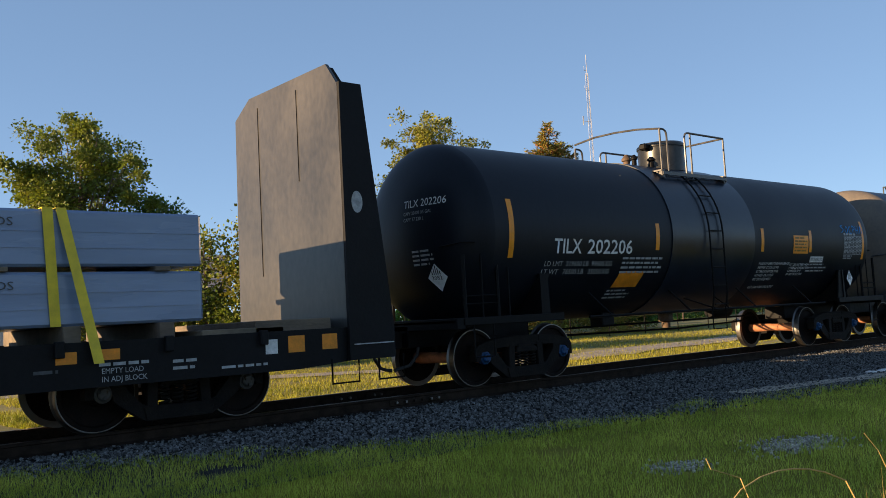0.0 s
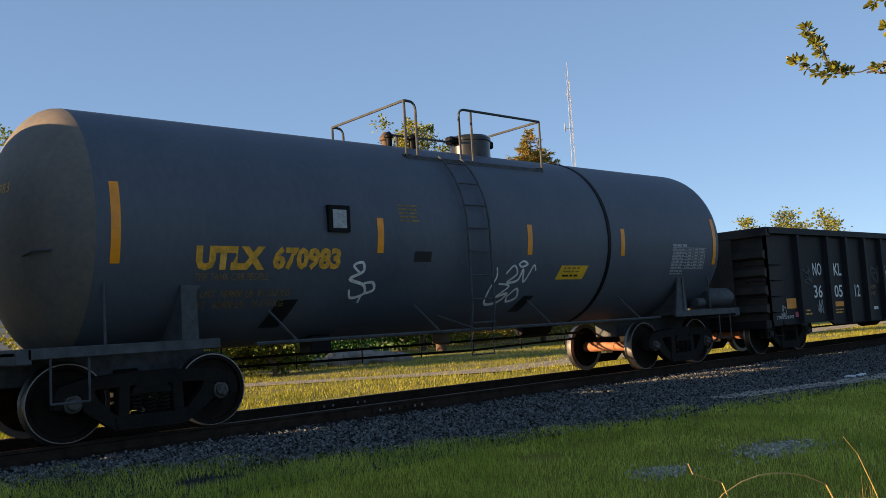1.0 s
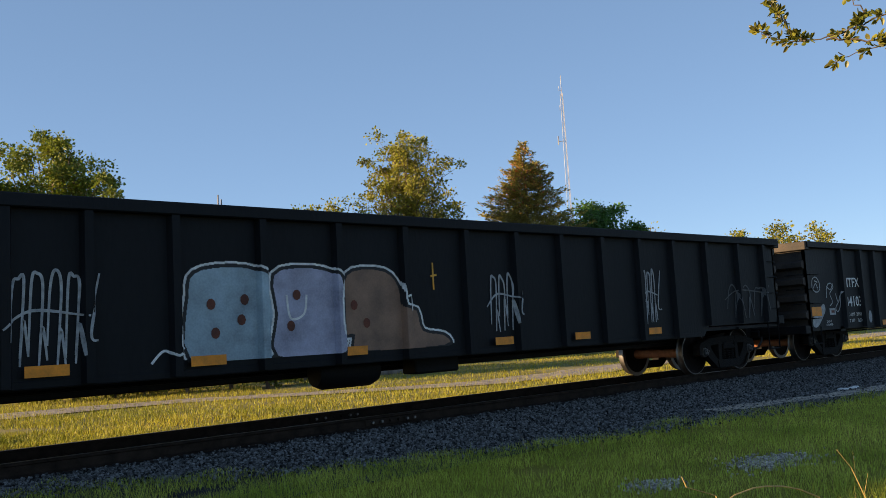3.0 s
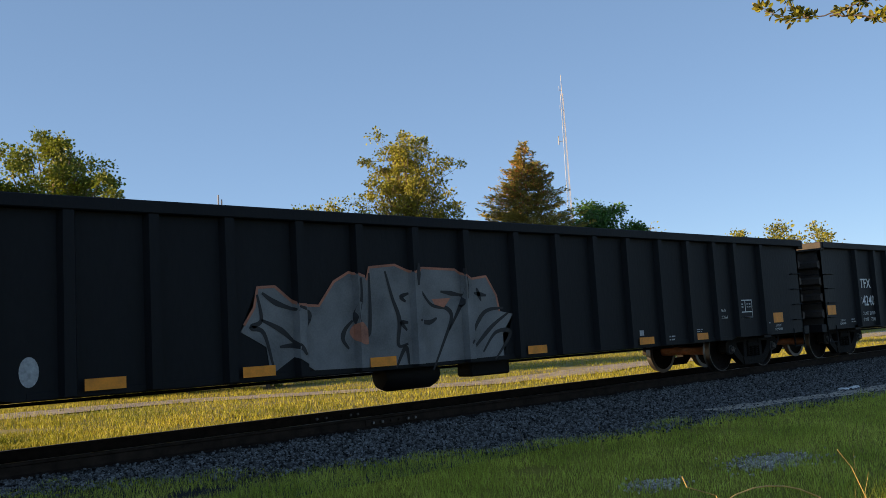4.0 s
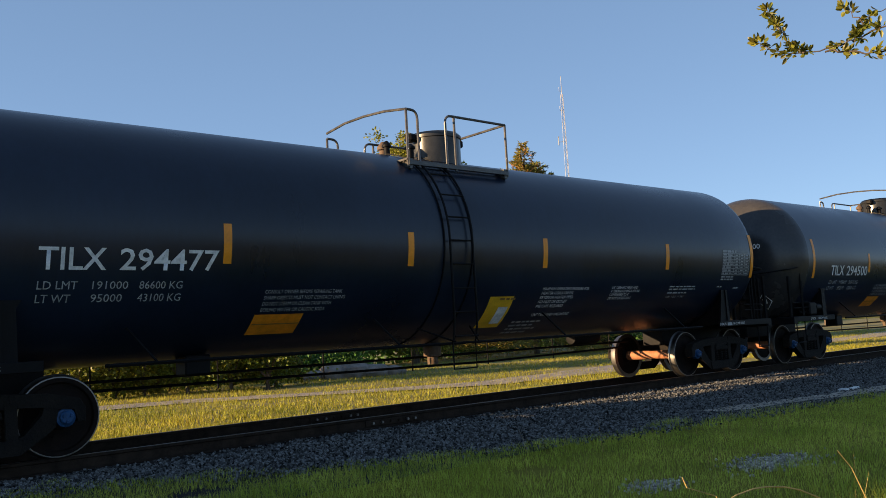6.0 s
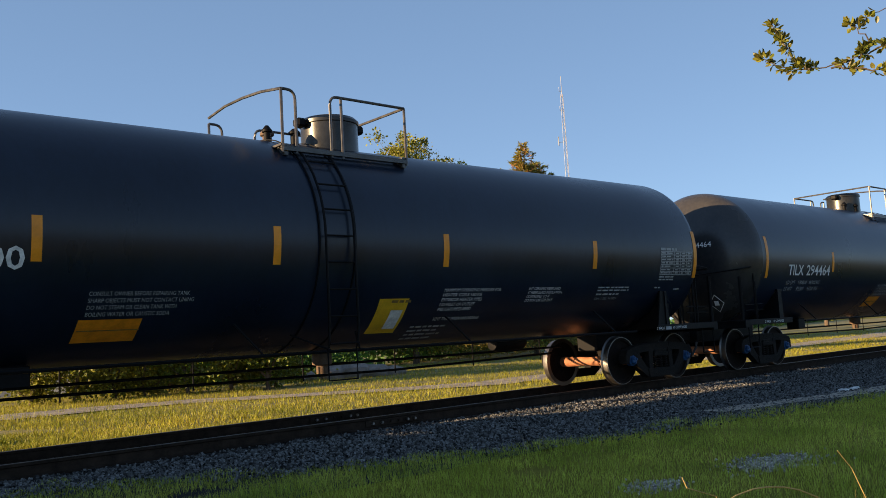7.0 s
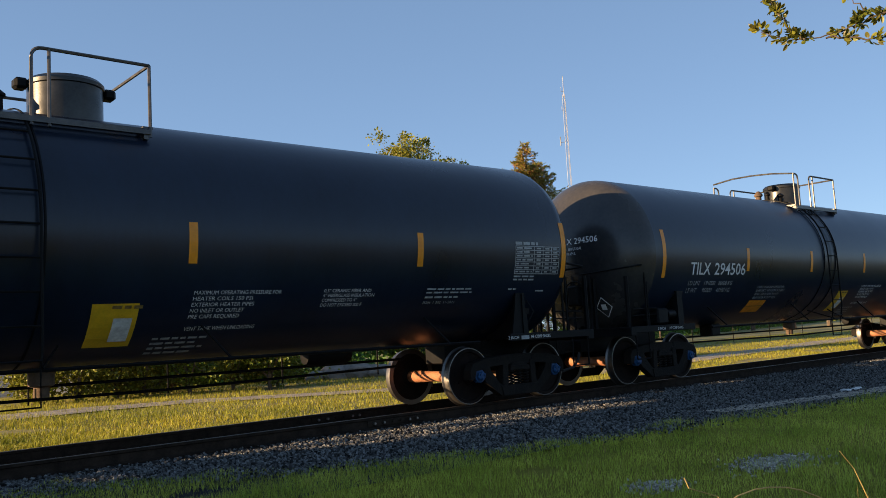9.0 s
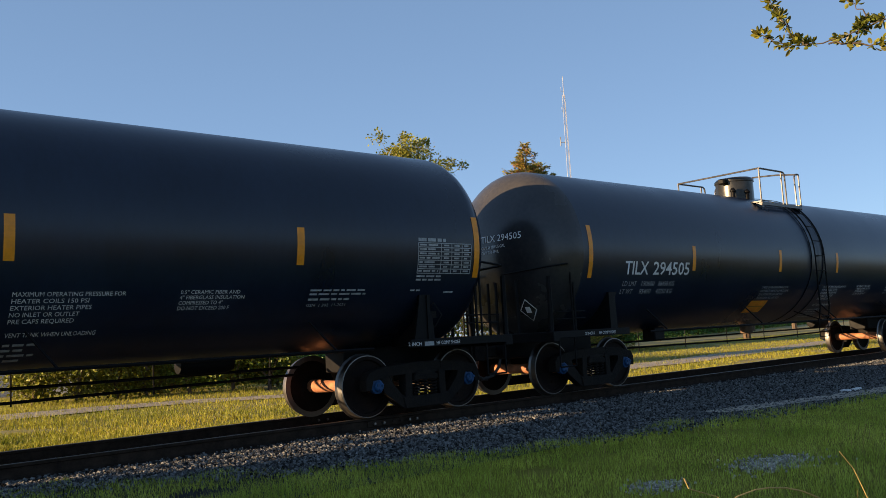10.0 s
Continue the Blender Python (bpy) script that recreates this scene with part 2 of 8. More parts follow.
def part(name, bm, material, parent, label="", smooth=False):
    """One mesh object under a thing or a part."""
    return link(name, to_mesh(bm, name, material, smooth), parent, label)


def thing(name, label, category, group="", kind=""):
    return tagged(new(name), label, category, group, kind)


def box(bm, x0, x1, y0, y1, z0, z1, bevel=0.0, mi=0):
    v = [bm.verts.new((x, y, z)) for x in (x0, x1) for y in (y0, y1) for z in (z0, z1)]
    fs = [bm.faces.new([v[i] for i in q]) for q in ((0, 1, 3, 2), (4, 6, 7, 5), (0, 4, 5, 1), (2, 3, 7, 6), (0, 2, 6, 4), (1, 5, 7, 3))]
    for f in fs:
        f.material_index = mi
    if bevel:
        r = bmesh.ops.bevel(bm, geom=list({e for f in fs for e in f.edges}), offset=bevel, segments=1, affect='EDGES', profile=0.5)
        for f in r["faces"]:
            f.material_index = mi
    return bm


def prism(bm, pts, a, b, axis="y", mi=0):
    """A polygon in the plane across the axis, from a to b along it."""
    def at(p, s):
        return {"y": (p[0], s, p[1]), "x": (s, p[0], p[1]), "z": (p[0], p[1], s)}[axis]
    lo, hi = [bm.verts.new(at(p, a)) for p in pts], [bm.verts.new(at(p, b)) for p in pts]
    n = len(pts)
    fs = [bm.faces.new(lo), bm.faces.new(hi[::-1])] + [bm.faces.new((lo[i], hi[i], hi[(i + 1) % n], lo[(i + 1) % n])) for i in range(n)]
    for f in fs:
        f.material_index = mi
    return bm


def tube(bm, pts, r, n=8, r1=None, caps=True):
    """A round bar along a run of points, tapering from r to r1."""
    pts = [Vector(p) for p in pts]
    r1 = r if r1 is None else r1
    rings, up = [], Vector((0.13, 0.21, 0.97))
    for i, p in enumerate(pts):
        d = (pts[min(i + 1, len(pts) - 1)] - pts[max(i - 1, 0)]).normalized()
        u = d.cross(up)
        if u.length < 0.05:
            u = d.cross(Vector((1, 0, 0)))
        u.normalize()
        w = d.cross(u)
        rr = r + (r1 - r) * i / max(1, len(pts) - 1)
        rings.append([bm.verts.new(p + (u * math.cos(2 * math.pi * k / n) + w * math.sin(2 * math.pi * k / n)) * rr) for k in range(n)])
    for a, b in zip(rings, rings[1:]):
        for k in range(n):
            bm.faces.new((a[k], a[(k + 1) % n], b[(k + 1) % n], b[k]))
    if caps:
        bm.faces.new(rings[0][::-1])
        bm.faces.new(rings[-1])
    return bm


def lathe(bm, prof, axis="x", n=48, centre=(0, 0, 0), mi=None):
    """A profile of (radius, along) turned round an axis; closes at radius 0."""
    rings = []
    for r, s in prof:
        ring = []
        for k in range(n if r > 1e-6 else 1):
            a = 2 * math.pi * k / n
            c, d = r * math.cos(a), r * math.sin(a)
            p = {"x": (s, c, d), "y": (c, s, d), "z": (c, d, s)}[axis]
            ring.append(bm.verts.new(Vector(p) + Vector(centre)))
        rings.append(ring)
    for j, (a, b) in enumerate(zip(rings, rings[1:])):
        for k in range(n):
            q = [a[k % len(a)], a[(k + 1) % len(a)], b[(k + 1) % len(b)], b[k % len(b)]]
            q = list(dict.fromkeys(q))
            if len(q) > 2:
                f = bm.faces.new(q)
                if mi:
                    f.material_index = mi[j]
    return bm


def loop_corner(p, c, q, r, n=5):
    """Points of a bent bar from p by the corner c to q, rounded with radius r."""
    p, c, q = Vector(p), Vector(c), Vector(q)
    a, b = c + (p - c).normalized() * r, c + (q - c).normalized() * r
    return [p] + [a * (1 - t) ** 2 + c * 2 * t * (1 - t) + b * t * t for t in [i / n for i in range(n + 1)]] + [q]


# ---- flat paint on the side of a car ----
class Side:
    """Maps (along, height) to the surface of a car's near side; off is the paint's stand-off."""
    def __init__(self, radius=None, centre_z=0.0, y=0.0, end=None):
        self.radius, self.cz, self.y, self.end = radius, centre_z, y, end

    def at(self, u, v, off=0.004):
        if self.end is not None:                      # on a tank head: u runs towards -y... the near side
            x0, sgn, depth = self.end
            y, z = u, v - self.cz
            k = max(0.0, 1 - (y * y + z * z) / self.radius ** 2)
            return Vector((x0 + sgn * (depth * math.sqrt(k) + off * 2), y, v))
        if self.radius:
            s = (v - self.cz) / self.radius
            a = max(-1.35, min(1.35, math.asin(max(-1, min(1, s)))))
            r = self.radius + off
            return Vector((u, -r * math.cos(a), self.cz + r * math.sin(a)))
        return Vector((u, self.y - off, v))


def patch(name, side, pts, material, parent, label="", off=0.004, step=0.12):
    """A painted polygon, cut into level strips so that it follows a curved side."""
    bm = bmesh.new()
    bm.faces.new([bm.verts.new((p[0], 0, p[1])) for p in pts])
    if side.radius:
        zs = [p[1] for p in pts]
        z = math.floor(min(zs) / step) * step
        while z < max(zs):
            bmesh.ops.bisect_plane(bm, geom=bm.verts[:] + bm.edges[:] + bm.faces[:], plane_co=(0, 0, z), plane_no=(0, 0, 1))
            z += step
    for v in bm.verts:
        v.co = side.at(v.co.x, v.co.z, off)
    return part(name, bm, material, parent, label)


def rect(name, side, u0, u1, v0, v1, material, parent, label="", off=0.004, lean=0.0):
    return patch(name, side, [(u0, v0), (u1, v0), (u1 + lean, v1), (u0 + lean, v1)], material, parent, label, off)


def ribbon(bm, side, pts, w, off, taper=0.0):
    """A brush stroke: a band along a run of points on the side."""
    n = len(pts)
    prev = None
    for i, (u, v) in enumerate(pts):
        a, b = pts[max(i - 1, 0)], pts[min(i + 1, n - 1)]
        d = Vector((b[0] - a[0], b[1] - a[1]))
        d = d.normalized() if d.length > 1e-6 else Vector((1, 0))
        nx, ny = -d.y, d.x
        k = w / 2 * (1 - taper * abs(2 * i / max(1, n - 1) - 1))
        pair = (bm.verts.new(side.at(u + nx * k, v + ny * k, off)), bm.verts.new(side.at(u - nx * k, v - ny * k, off)))
        if prev:
            bm.faces.new((prev[0], prev[1], pair[1], pair[0]))
        prev = pair


def curve2(pts, n=6, closed=False):
    """A smooth run through points (Catmull-Rom)."""
    if len(pts) < 3:
        return pts
    P = [pts[-1]] + list(pts) + [pts[0], pts[1]] if closed else [pts[0]] + list(pts) + [pts[-1]]
    out = []
    for i in range(1, len(P) - 2):
        for k in range(n):
            t = k / n
            out.append(tuple(0.5 * (2 * P[i][j] + (P[i + 1][j] - P[i - 1][j]) * t + (2 * P[i - 1][j] - 5 * P[i][j] + 4 * P[i + 1][j] - P[i + 2][j]) * t * t + (3 * P[i][j] - P[i - 1][j] - 3 * P[i + 1][j] + P[i + 2][j]) * t ** 3) for j in (0, 1)))
    out.append(tuple(P[-2]) if not closed else out[0])
    return out


def strokes(name, side, runs, w, material, parent, label="", off=0.006, smooth=True, taper=0.3):
    bm = bmesh.new()
    for r in runs:
        ribbon(bm, side, curve2(r) if smooth else r, w, off, taper)
    return part(name, bm, material, parent, label)


def lettering(side, text, u, v, height, material, parent, width=None, off=0.005, name="lettering", label="", shear=0.0, align='LEFT', bold=0.0):
    """Words in the built-in font, laid on the side; u, v: the start of the base line; width squeezes the line to it."""
    cu = bpy.data.curves.new("t", 'FONT')
    cu.body, cu.size, cu.align_x, cu.resolution_u = text, height / 0.69, 'LEFT', 2
    cu.offset = bold
    tmp = bpy.data.objects.new("t", cu)
    scene.collection.objects.link(tmp)
    bpy.context.view_layer.update()
    me = bpy.data.meshes.new_from_object(tmp.evaluated_get(bpy.context.evaluated_depsgraph_get()))
    bpy.data.objects.remove(tmp)
    bpy.data.curves.remove(cu)
    xs = [p.co.x for p in me.vertices]
    lo, hi = (min(xs), max(xs)) if xs else (0, 1)
    k = width / (hi - lo) if width else 1.0
    for p in me.vertices:
        x = (p.co.x - lo) * k + p.co.y * shear
        p.co = side.at(u + x, v + p.co.y, off)
    me.name = name
    me.materials.append(material)
    return link(name, me, parent, label)


def lines(side, u0, u1, v_top, n, pitch, material, parent, seed=0, h=0.45, name="small_print", off=0.005, ragged=0.25):
    """Rows of print too small to read: broken bars."""
    rng = random.Random(seed)
    bm = bmesh.new()
    for i in range(n):
        v = v_top - i * pitch
        u, stop = u0, u1 - (u1 - u0) * ragged * rng.random()
        while u < stop - 0.02:
            w = min(stop - u, rng.uniform(0.06, 0.2))
            q = [(u, v - pitch * h), (u + w, v - pitch * h), (u + w, v), (u, v)]
            bm.faces.new([bm.verts.new(side.at(a, b, off)) for a, b in q])
            u += w + 0.03
    return tagged(part(name, bm, material, parent), kind="stuff")


def outline(name, side, pts, w, material, parent, label="", off=0.006):
    bm = bmesh.new()
    ribbon(bm, side, list(pts) + [pts[0], pts[1]], w, off)
    return part(name, bm, material, parent, label)


def many(template_v, template_f, mats):
    """Copies of a small mesh, one for each 4 x 4 matrix (numpy), joined: vertices and faces."""
    tv = np.c_[np.asarray(template_v, float), np.ones(len(template_v))]
    V = np.einsum('nij,vj->nvi', mats, tv)[:, :, :3].reshape(-1, 3)
    k = len(template_v)
    F = [[f + i * k for f in face] for i in range(len(mats)) for face in template_f]
    return V, F


def cloud(name, template_v, template_f, mats, material, parent=None, label="", smooth=False):
    V, F = many(template_v, template_f, mats)
    me = bpy.data.meshes.new(name)
    me.from_pydata(V.tolist(), [], F)
    me.materials.append(material)
    if smooth:
        for p in me.polygons:
            p.use_smooth = True
    return link(name, me, parent, label)


def frames(pos, scale, rng, up=None, tilt=1.0):
    """Matrices at the given places with random turns (tilt 0: about z alone)."""
    n = len(pos)
    a = rng.uniform(0, 2 * np.pi, n)
    b = rng.uniform(-1, 1, n) * tilt * np.pi / 2
    c = rng.uniform(-1, 1, n) * tilt * np.pi / 2
    ca, sa, cb, sb, cc, sc = np.cos(a), np.sin(a), np.cos(b), np.sin(b), np.cos(c), np.sin(c)
    M = np.zeros((n, 4, 4))
    M[:, 0, 0], M[:, 0, 1], M[:, 0, 2] = ca * cb, ca * sb * sc - sa * cc, ca * sb * cc + sa * sc
    M[:, 1, 0], M[:, 1, 1], M[:, 1, 2] = sa * cb, sa * sb * sc + ca * cc, sa * sb * cc - ca * sc
    M[:, 2, 0], M[:, 2, 1], M[:, 2, 2] = -sb, cb * sc, cb * cc
    s = np.asarray(scale, float)
    s = np.repeat(s[:, None], 3, 1) if s.ndim == 1 else s
    M[:, :3, :3] *= s[:, None, :]
    M[:, :3, 3] = pos
    M[:, 3, 3] = 1
    return M


# ---- ground and track ----
def ground_z(x, y):
    """Height of the ground: the bed falls a little from the ties to the meadow."""
    d = abs(y)
    bed = -0.19 if d < 1.55 else -0.19 - min(1.0, (d - 1.55) / 1.6) * 0.11
    return bed + (-0.05 * max(0.0, min(1.0, (y - 3) / 8)) if y > 0 else -0.10 * max(0.0, min(1.0, (-y - 4.5) / 5)))


def strip(name, xs, ys, material, label, category, lift=0.0, rough=0.0, kind="structure"):
    rng = random.Random(5)
    bm = bmesh.new()
    grid = [[bm.verts.new((x, y, ground_z(x, y) + lift + (rng.uniform(-rough, rough)))) for y in ys] for x in xs]
    for a, b in zip(grid, grid[1:]):
        for i in range(len(ys) - 1):
            bm.faces.new((a[i], b[i], b[i + 1], a[i + 1]))
    return tagged(link(name, to_mesh(bm, name, material, True)), label, category, kind=kind)


def spread(a, b, n):
    return [a + (b - a) * i / n for i in range(n + 1)]


XS = [-3000, -600, -150] + spread(-60, 90, 60) + [150, 600, 3000]
strip("ground", XS, [-3000, -400, -60] + spread(-30, -6, 12) + [-5, -4, -3.15, -1.55, 1.55, 3.15] + spread(4, 60, 28) + [150, 500, 3000], SOIL, "grassy earth on both sides of the railway track", "ground")
strip("far_meadow", spread(-40, 200, 96), spread(2.6, 95, 44), SOILF, "sunlit yellow-green meadow behind the track", "meadow", lift=0.015, rough=0.012)
strip("ballast_bed", spread(-60, 160, 110), [-4.1, -3.4, -2.9, -2.4, -1.9, -1.6, -1.3, 1.3, 1.6, 2.4, 2.7], BED, "bed of grey crushed stone under the track", "ballast", lift=0.012, rough=0.012)


def lane(name, line, width, material, label, category):
    """A narrow uneven strip of another soil along a line on the ground."""
    rng = random.Random(8)
    bm = bmesh.new()
    prev = None
    for x, y in curve2(line, 8):
        a, b = y - width * rng.uniform(0.35, 0.6), y + width * rng.uniform(0.35, 0.6)
        cur = [bm.verts.new((x, q, ground_z(x, q) + 0.04)) for q in (a, (a + b) / 2, b)]
        if prev:
            for i in range(2):
                bm.faces.new((prev[i], cur[i], cur[i + 1], prev[i + 1]))
        prev = cur
    return tagged(link(name, to_mesh(bm, name, material, True)), label, category, kind="structure")


lane("gravel_path", [(4, 14), (10.5, 12.6), (17, 7.2), (25, 7.6), (40, 9.5), (70, 14)], 2.6, GRAVEL, "pale gravel path through the meadow", "path")
lane("gravel_patch", [(11.8, -3.75), (13.2, -4.0), (14.6, -4.3), (17, -4.6), (22, -4.7)], 0.55, GRAVEL, "pale fine gravel at the grass edge", "gravel")


def rail_profile():
    return [(-0.07, -0.172), (0.07, -0.172), (0.07, -0.16), (0.012, -0.14), (0.012, -0.045), (0.036, -0.035), (0.036, -0.006), (0.028, 0.0),
            (-0.028, 0.0), (-0.036, -0.006), (-0.036, -0.035), (-0.012, -0.045), (-0.012, -0.14), (-0.07, -0.16)]


def rail(y):
    bm = bmesh.new()
    prism(bm, [(p + y, z) for p, z in rail_profile()], -400, 400, "x")
    bm.faces.ensure_lookup_table()
    for f in bm.faces:
        c = f.calc_center_median()
        if c.z > -0.004:
            f.material_index = 1
    r = thing("rail", "rusty steel rail with a polished running surface", "rail", "rails of the track", "structure")
    part("rail_bar", bm, [RAIL_S, RAIL_T], r)
    for s in (-1, 1):                                  # joint bars with bolts
        bm = bmesh.new()
        box(bm, 7.40, 8.42, y + s * 0.022 - 0.012, y + s * 0.022 + 0.012, -0.135, -0.05, 0.004)
        j = part("joint_bar", bm, RAIL_S, r)
        for x in (7.51, 7.68, 7.85, 8.0, 8.16, 8.30):
            bm = bmesh.new()
            lathe(bm, [(0, -0.025), (0.02, -0.025), (0.02, 0.025), (0, 0.025)], "y", 8, (x, y + s * 0.05, -0.09))
            # four bolts take the bright metal, which gives them their glint of sky
            part("bolt", bm, TREAD if x not in (7.85, 8.0) else RAIL_S, j)
    return r


for y in (-0.7535, 0.7535):
    rail(y)

# ---- rolling stock parts, shared by all cars ----
WR = 0.457


def wheel_mesh():
    bm = bmesh.new()
    prof = [(0.0, -0.10), (0.09, -0.10), (0.13, -0.09), (0.15, -0.05), (0.30, -0.015), (0.375, -0.03), (0.39, -0.062), (0.438, -0.066), (0.452, -0.064), (0.456, -0.05), (0.458, 0.04), (0.470, 0.055),
            (0.482, 0.066), (0.482, 0.076), (0.40, 0.08), (0.385, 0.055), (0.3, 0.04), (0.16, 0.03), (0.12, 0.085), (0.0, 0.085)]
    # the bright metal also rings the rim face, putting its edge glint there
    mi = [0, 0, 0, 0, 0, 0, 0, 1, 1, 1, 1, 1, 1, 1, 0, 0, 0, 0, 0]
    lathe(bm, prof, "y", 40, mi=mi)
    for k in range(3):                                 # cast marks on the plate
        a = k * 2.1
        box(bm, 0.22 * math.cos(a) - 0.02, 0.22 * math.cos(a) + 0.03, -0.052, -0.03, 0.22 * math.sin(a) - 0.01, 0.22 * math.sin(a) + 0.012)
    return to_mesh(bm, "wheel", [WHEEL, TREAD], True)


def side_frame_mesh():
    """Cast side frame of a truck, at y = 0, truck centre at x = 0."""
    bm = bmesh.new()
    for s in (-1, 1):
        prism(bm, [(s * 0.30, 0.76), (s * 0.74, 0.73), (s * 1.04, 0.66), (s * 1.10, 0.56), (s * 1.10, 0.40), (s * 1.01, 0.40), (s * 0.98, 0.55), (s * 0.80, 0.56), (s * 0.62, 0.60), (s * 0.30, 0.60)], -0.085, 0.085)
        prism(bm, [(s * 0.82, 0.57), (s * 0.78, 0.36), (s * 0.70, 0.30), (s * 0.42, 0.10), (s * 0.34, 0.10), (s * 0.34, 0.26), (s * 0.46, 0.30), (s * 0.64, 0.50), (s * 0.66, 0.60)], -0.075, 0.075)
        prism(bm, [(s * 0.25, 0.66), (s * 0.38, 0.66), (s * 0.40, 0.22), (s * 0.27, 0.22)], -0.09, 0.09)
    prism(bm, [(-0.44, 0.27), (-0.40, 0.10), (0.40, 0.10), (0.44, 0.27)], -0.095, 0.095)
    prism(bm, [(-0.32, 0.60), (0.32, 0.60), (0.30, 0.765), (-0.30, 0.765)], -0.08, 0.08)
    prism(bm, [(-0.24, 0.50), (0.24, 0.50), (0.22, 0.58), (-0.22, 0.58)], -0.11, 0.05)
    bmesh.ops.bevel(bm, geom=bm.edges[:], offset=0.008, segments=1, affect='EDGES')
    return to_mesh(bm, "side_frame", TRUCK)


def spring_mesh():
    bm = bmesh.new()
    pts = [(0.06 * math.cos(a), 0.06 * math.sin(a), 0.27 + 0.23 * a / (2 * math.pi * 5)) for a in [2 * math.pi * 5 * i / 50 for i in range(51)]]
    tube(bm, pts, 0.0135, 5)
    return to_mesh(bm, "coil_spring", TRUCK, True)


def cap_mesh(material):
    bm = bmesh.new()
    lathe(bm, [(0, -0.09), (0.06, -0.09), (0.075, -0.075), (0.075, -0.04), (0.105, -0.03), (0.105, 0.05), (0.0, 0.05)], "y", 20)
    for k in range(3):
        a = math.pi / 6 + k * 2 * math.pi / 3
        lathe(bm, [(0, -0.11), (0.018, -0.11), (0.018, -0.09)], "y", 6, (0.045 * math.cos(a), 0, 0.045 * math.sin(a)))
    return to_mesh(bm, "bearing_cap", material, True)


def bolster_mesh():
    bm = bmesh.new()
    box(bm, -0.2, 0.2, -1.1, 1.1, 0.5, 0.64, 0.02)
    box(bm, -0.16, 0.16, -0.3, 0.3, 0.62, 0.78, 0.02)
    return to_mesh(bm, "bolster", TRUCK)


def axle_mesh():
    bm = bmesh.new()
    lathe(bm, [(0, -1.05), (0.075, -1.05), (0.075, -0.9), (0.09, -0.84), (0.105, -0.6), (0.085, 0), (0.105, 0.6), (0.09, 0.84), (0.075, 0.9), (0.075, 1.05), (0, 1.05)], "y", 20)
    return to_mesh(bm, "axle", AXLE, True)


def brake_mesh():
    bm = bmesh.new()
    for s in (-1, 1):
        prism(bm, [(s * 0.36, 0.36), (s * 0.42, 0.36), (s * 0.44, 0.44), (s * 0.38, 0.44)], -0.65, 0.65)
        for y in (-0.745, 0.745):
            prism(bm, [(s * 0.40, 0.24), (s * 0.455, 0.24), (s * 0.425, 0.46), (s * 0.455, 0.66), (s * 0.40, 0.66), (s * 0.385, 0.46)], y - 0.05, y + 0.05)
    tube(bm, [(-0.4, 0, 0.4), (0.4, 0, 0.4)], 0.03, 6)
    return to_mesh(bm, "brake_beam", RUSTP)


M_WHEEL, M_FRAME, M_SPRING, M_BOLSTER, M_AXLE, M_BRAKE = wheel_mesh(), side_frame_mesh(), spring_mesh(), bolster_mesh(), axle_mesh(), brake_mesh()
M_CAP = {"blue": cap_mesh(CAP), "dark": cap_mesh(CAPD)}


def truck(car, x, cap="blue"):
    """A two-axle truck under a car, with its wheelsets."""
    for y in (-1.0, 1.0):
        f = link("side_frame", M_FRAME, car, "", (x, y, 0))
        if y < 0:
            for dx in (-0.17, 0, 0.17):
                link("coil_spring", M_SPRING, f, "", (dx, -0.03, 0))
        for dx in (-0.889, 0.889):
            c = link("bearing_cap", M_CAP[cap], f, cap + " bearing cap", (dx, -0.04 if y < 0 else 0.04, WR))
            if y > 0:
                c.rotation_euler = (0, 0, math.pi)
    link("bolster", M_BOLSTER, car, "", (x, 0, 0))
    link("brake_beam", M_BRAKE, car, "", (x, 0, 0))
    for dx in (-0.889, 0.889):
        w = link("wheelset", M_AXLE, car, "rusty axle with steel wheels", (x + dx, 0, WR))
        for y in (-0.757, 0.757):
            o = link("wheel", M_WHEEL, w, "brown steel wheel with a bright tread", (0, y, 0))
            if y > 0:
                o.rotation_euler = (0, 0, math.pi)


def coupler(car, x, s, z=0.80):
    """Knuckle coupler and hose at one end; s: -1 front, 1 rear; x: where it meets the next car."""
    bm = bmesh.new()
    box(bm, min(x - s * 0.75, x - s * 0.12), max(x - s * 0.75, x - s * 0.12), -0.08, 0.08, z - 0.09, z + 0.09, 0.02)
    prism(bm, [(x - s * 0.25, -0.12), (x + s * 0.02, -0.16), (x + s * 0.10, -0.05), (x + s * 0.02, 0.02), (x + s * 0.06, 0.14), (x - s * 0.22, 0.17)], z - 0.14, z + 0.14, "z")
    part("coupler", bm, TRUCK, car, "cast steel knuckle coupler")
    bm = bmesh.new()
    a, b = Vector((x - s * 0.42, -0.32, z - 0.13)), Vector((x, -0.22, z - 0.46))
    pts = [a, a + Vector((s * 0.04, 0, -0.12)), a + Vector((s * 0.16, 0.03, -0.27)), b + Vector((-s * 0.1, 0, 0.015)), b]
    tube(bm, pts, 0.027, 8)
    part("air_hose", bm, HOSE, car, "drooping black air hose", True)


# ---- tank cars ----
def tank_shell(half, radius, cz, depth):
    left = [(radius * math.sin(math.pi / 2 * i / 12), -(half - depth) - depth * math.cos(math.pi / 2 * i / 12)) for i in range(13)]
    full = left + [(radius, x) for x in spread(-(half - depth), half - depth, 12)[1:]] + [(r, -s) for r, s in reversed(left[:-1])]
    bm = bmesh.new()
    lathe(bm, full[len(left) - 1:], "x", 72, (0, 0, cz))
    head = bmesh.new()
    lathe(head, left, "x", 72, (0, 0, cz))
    return bm, head


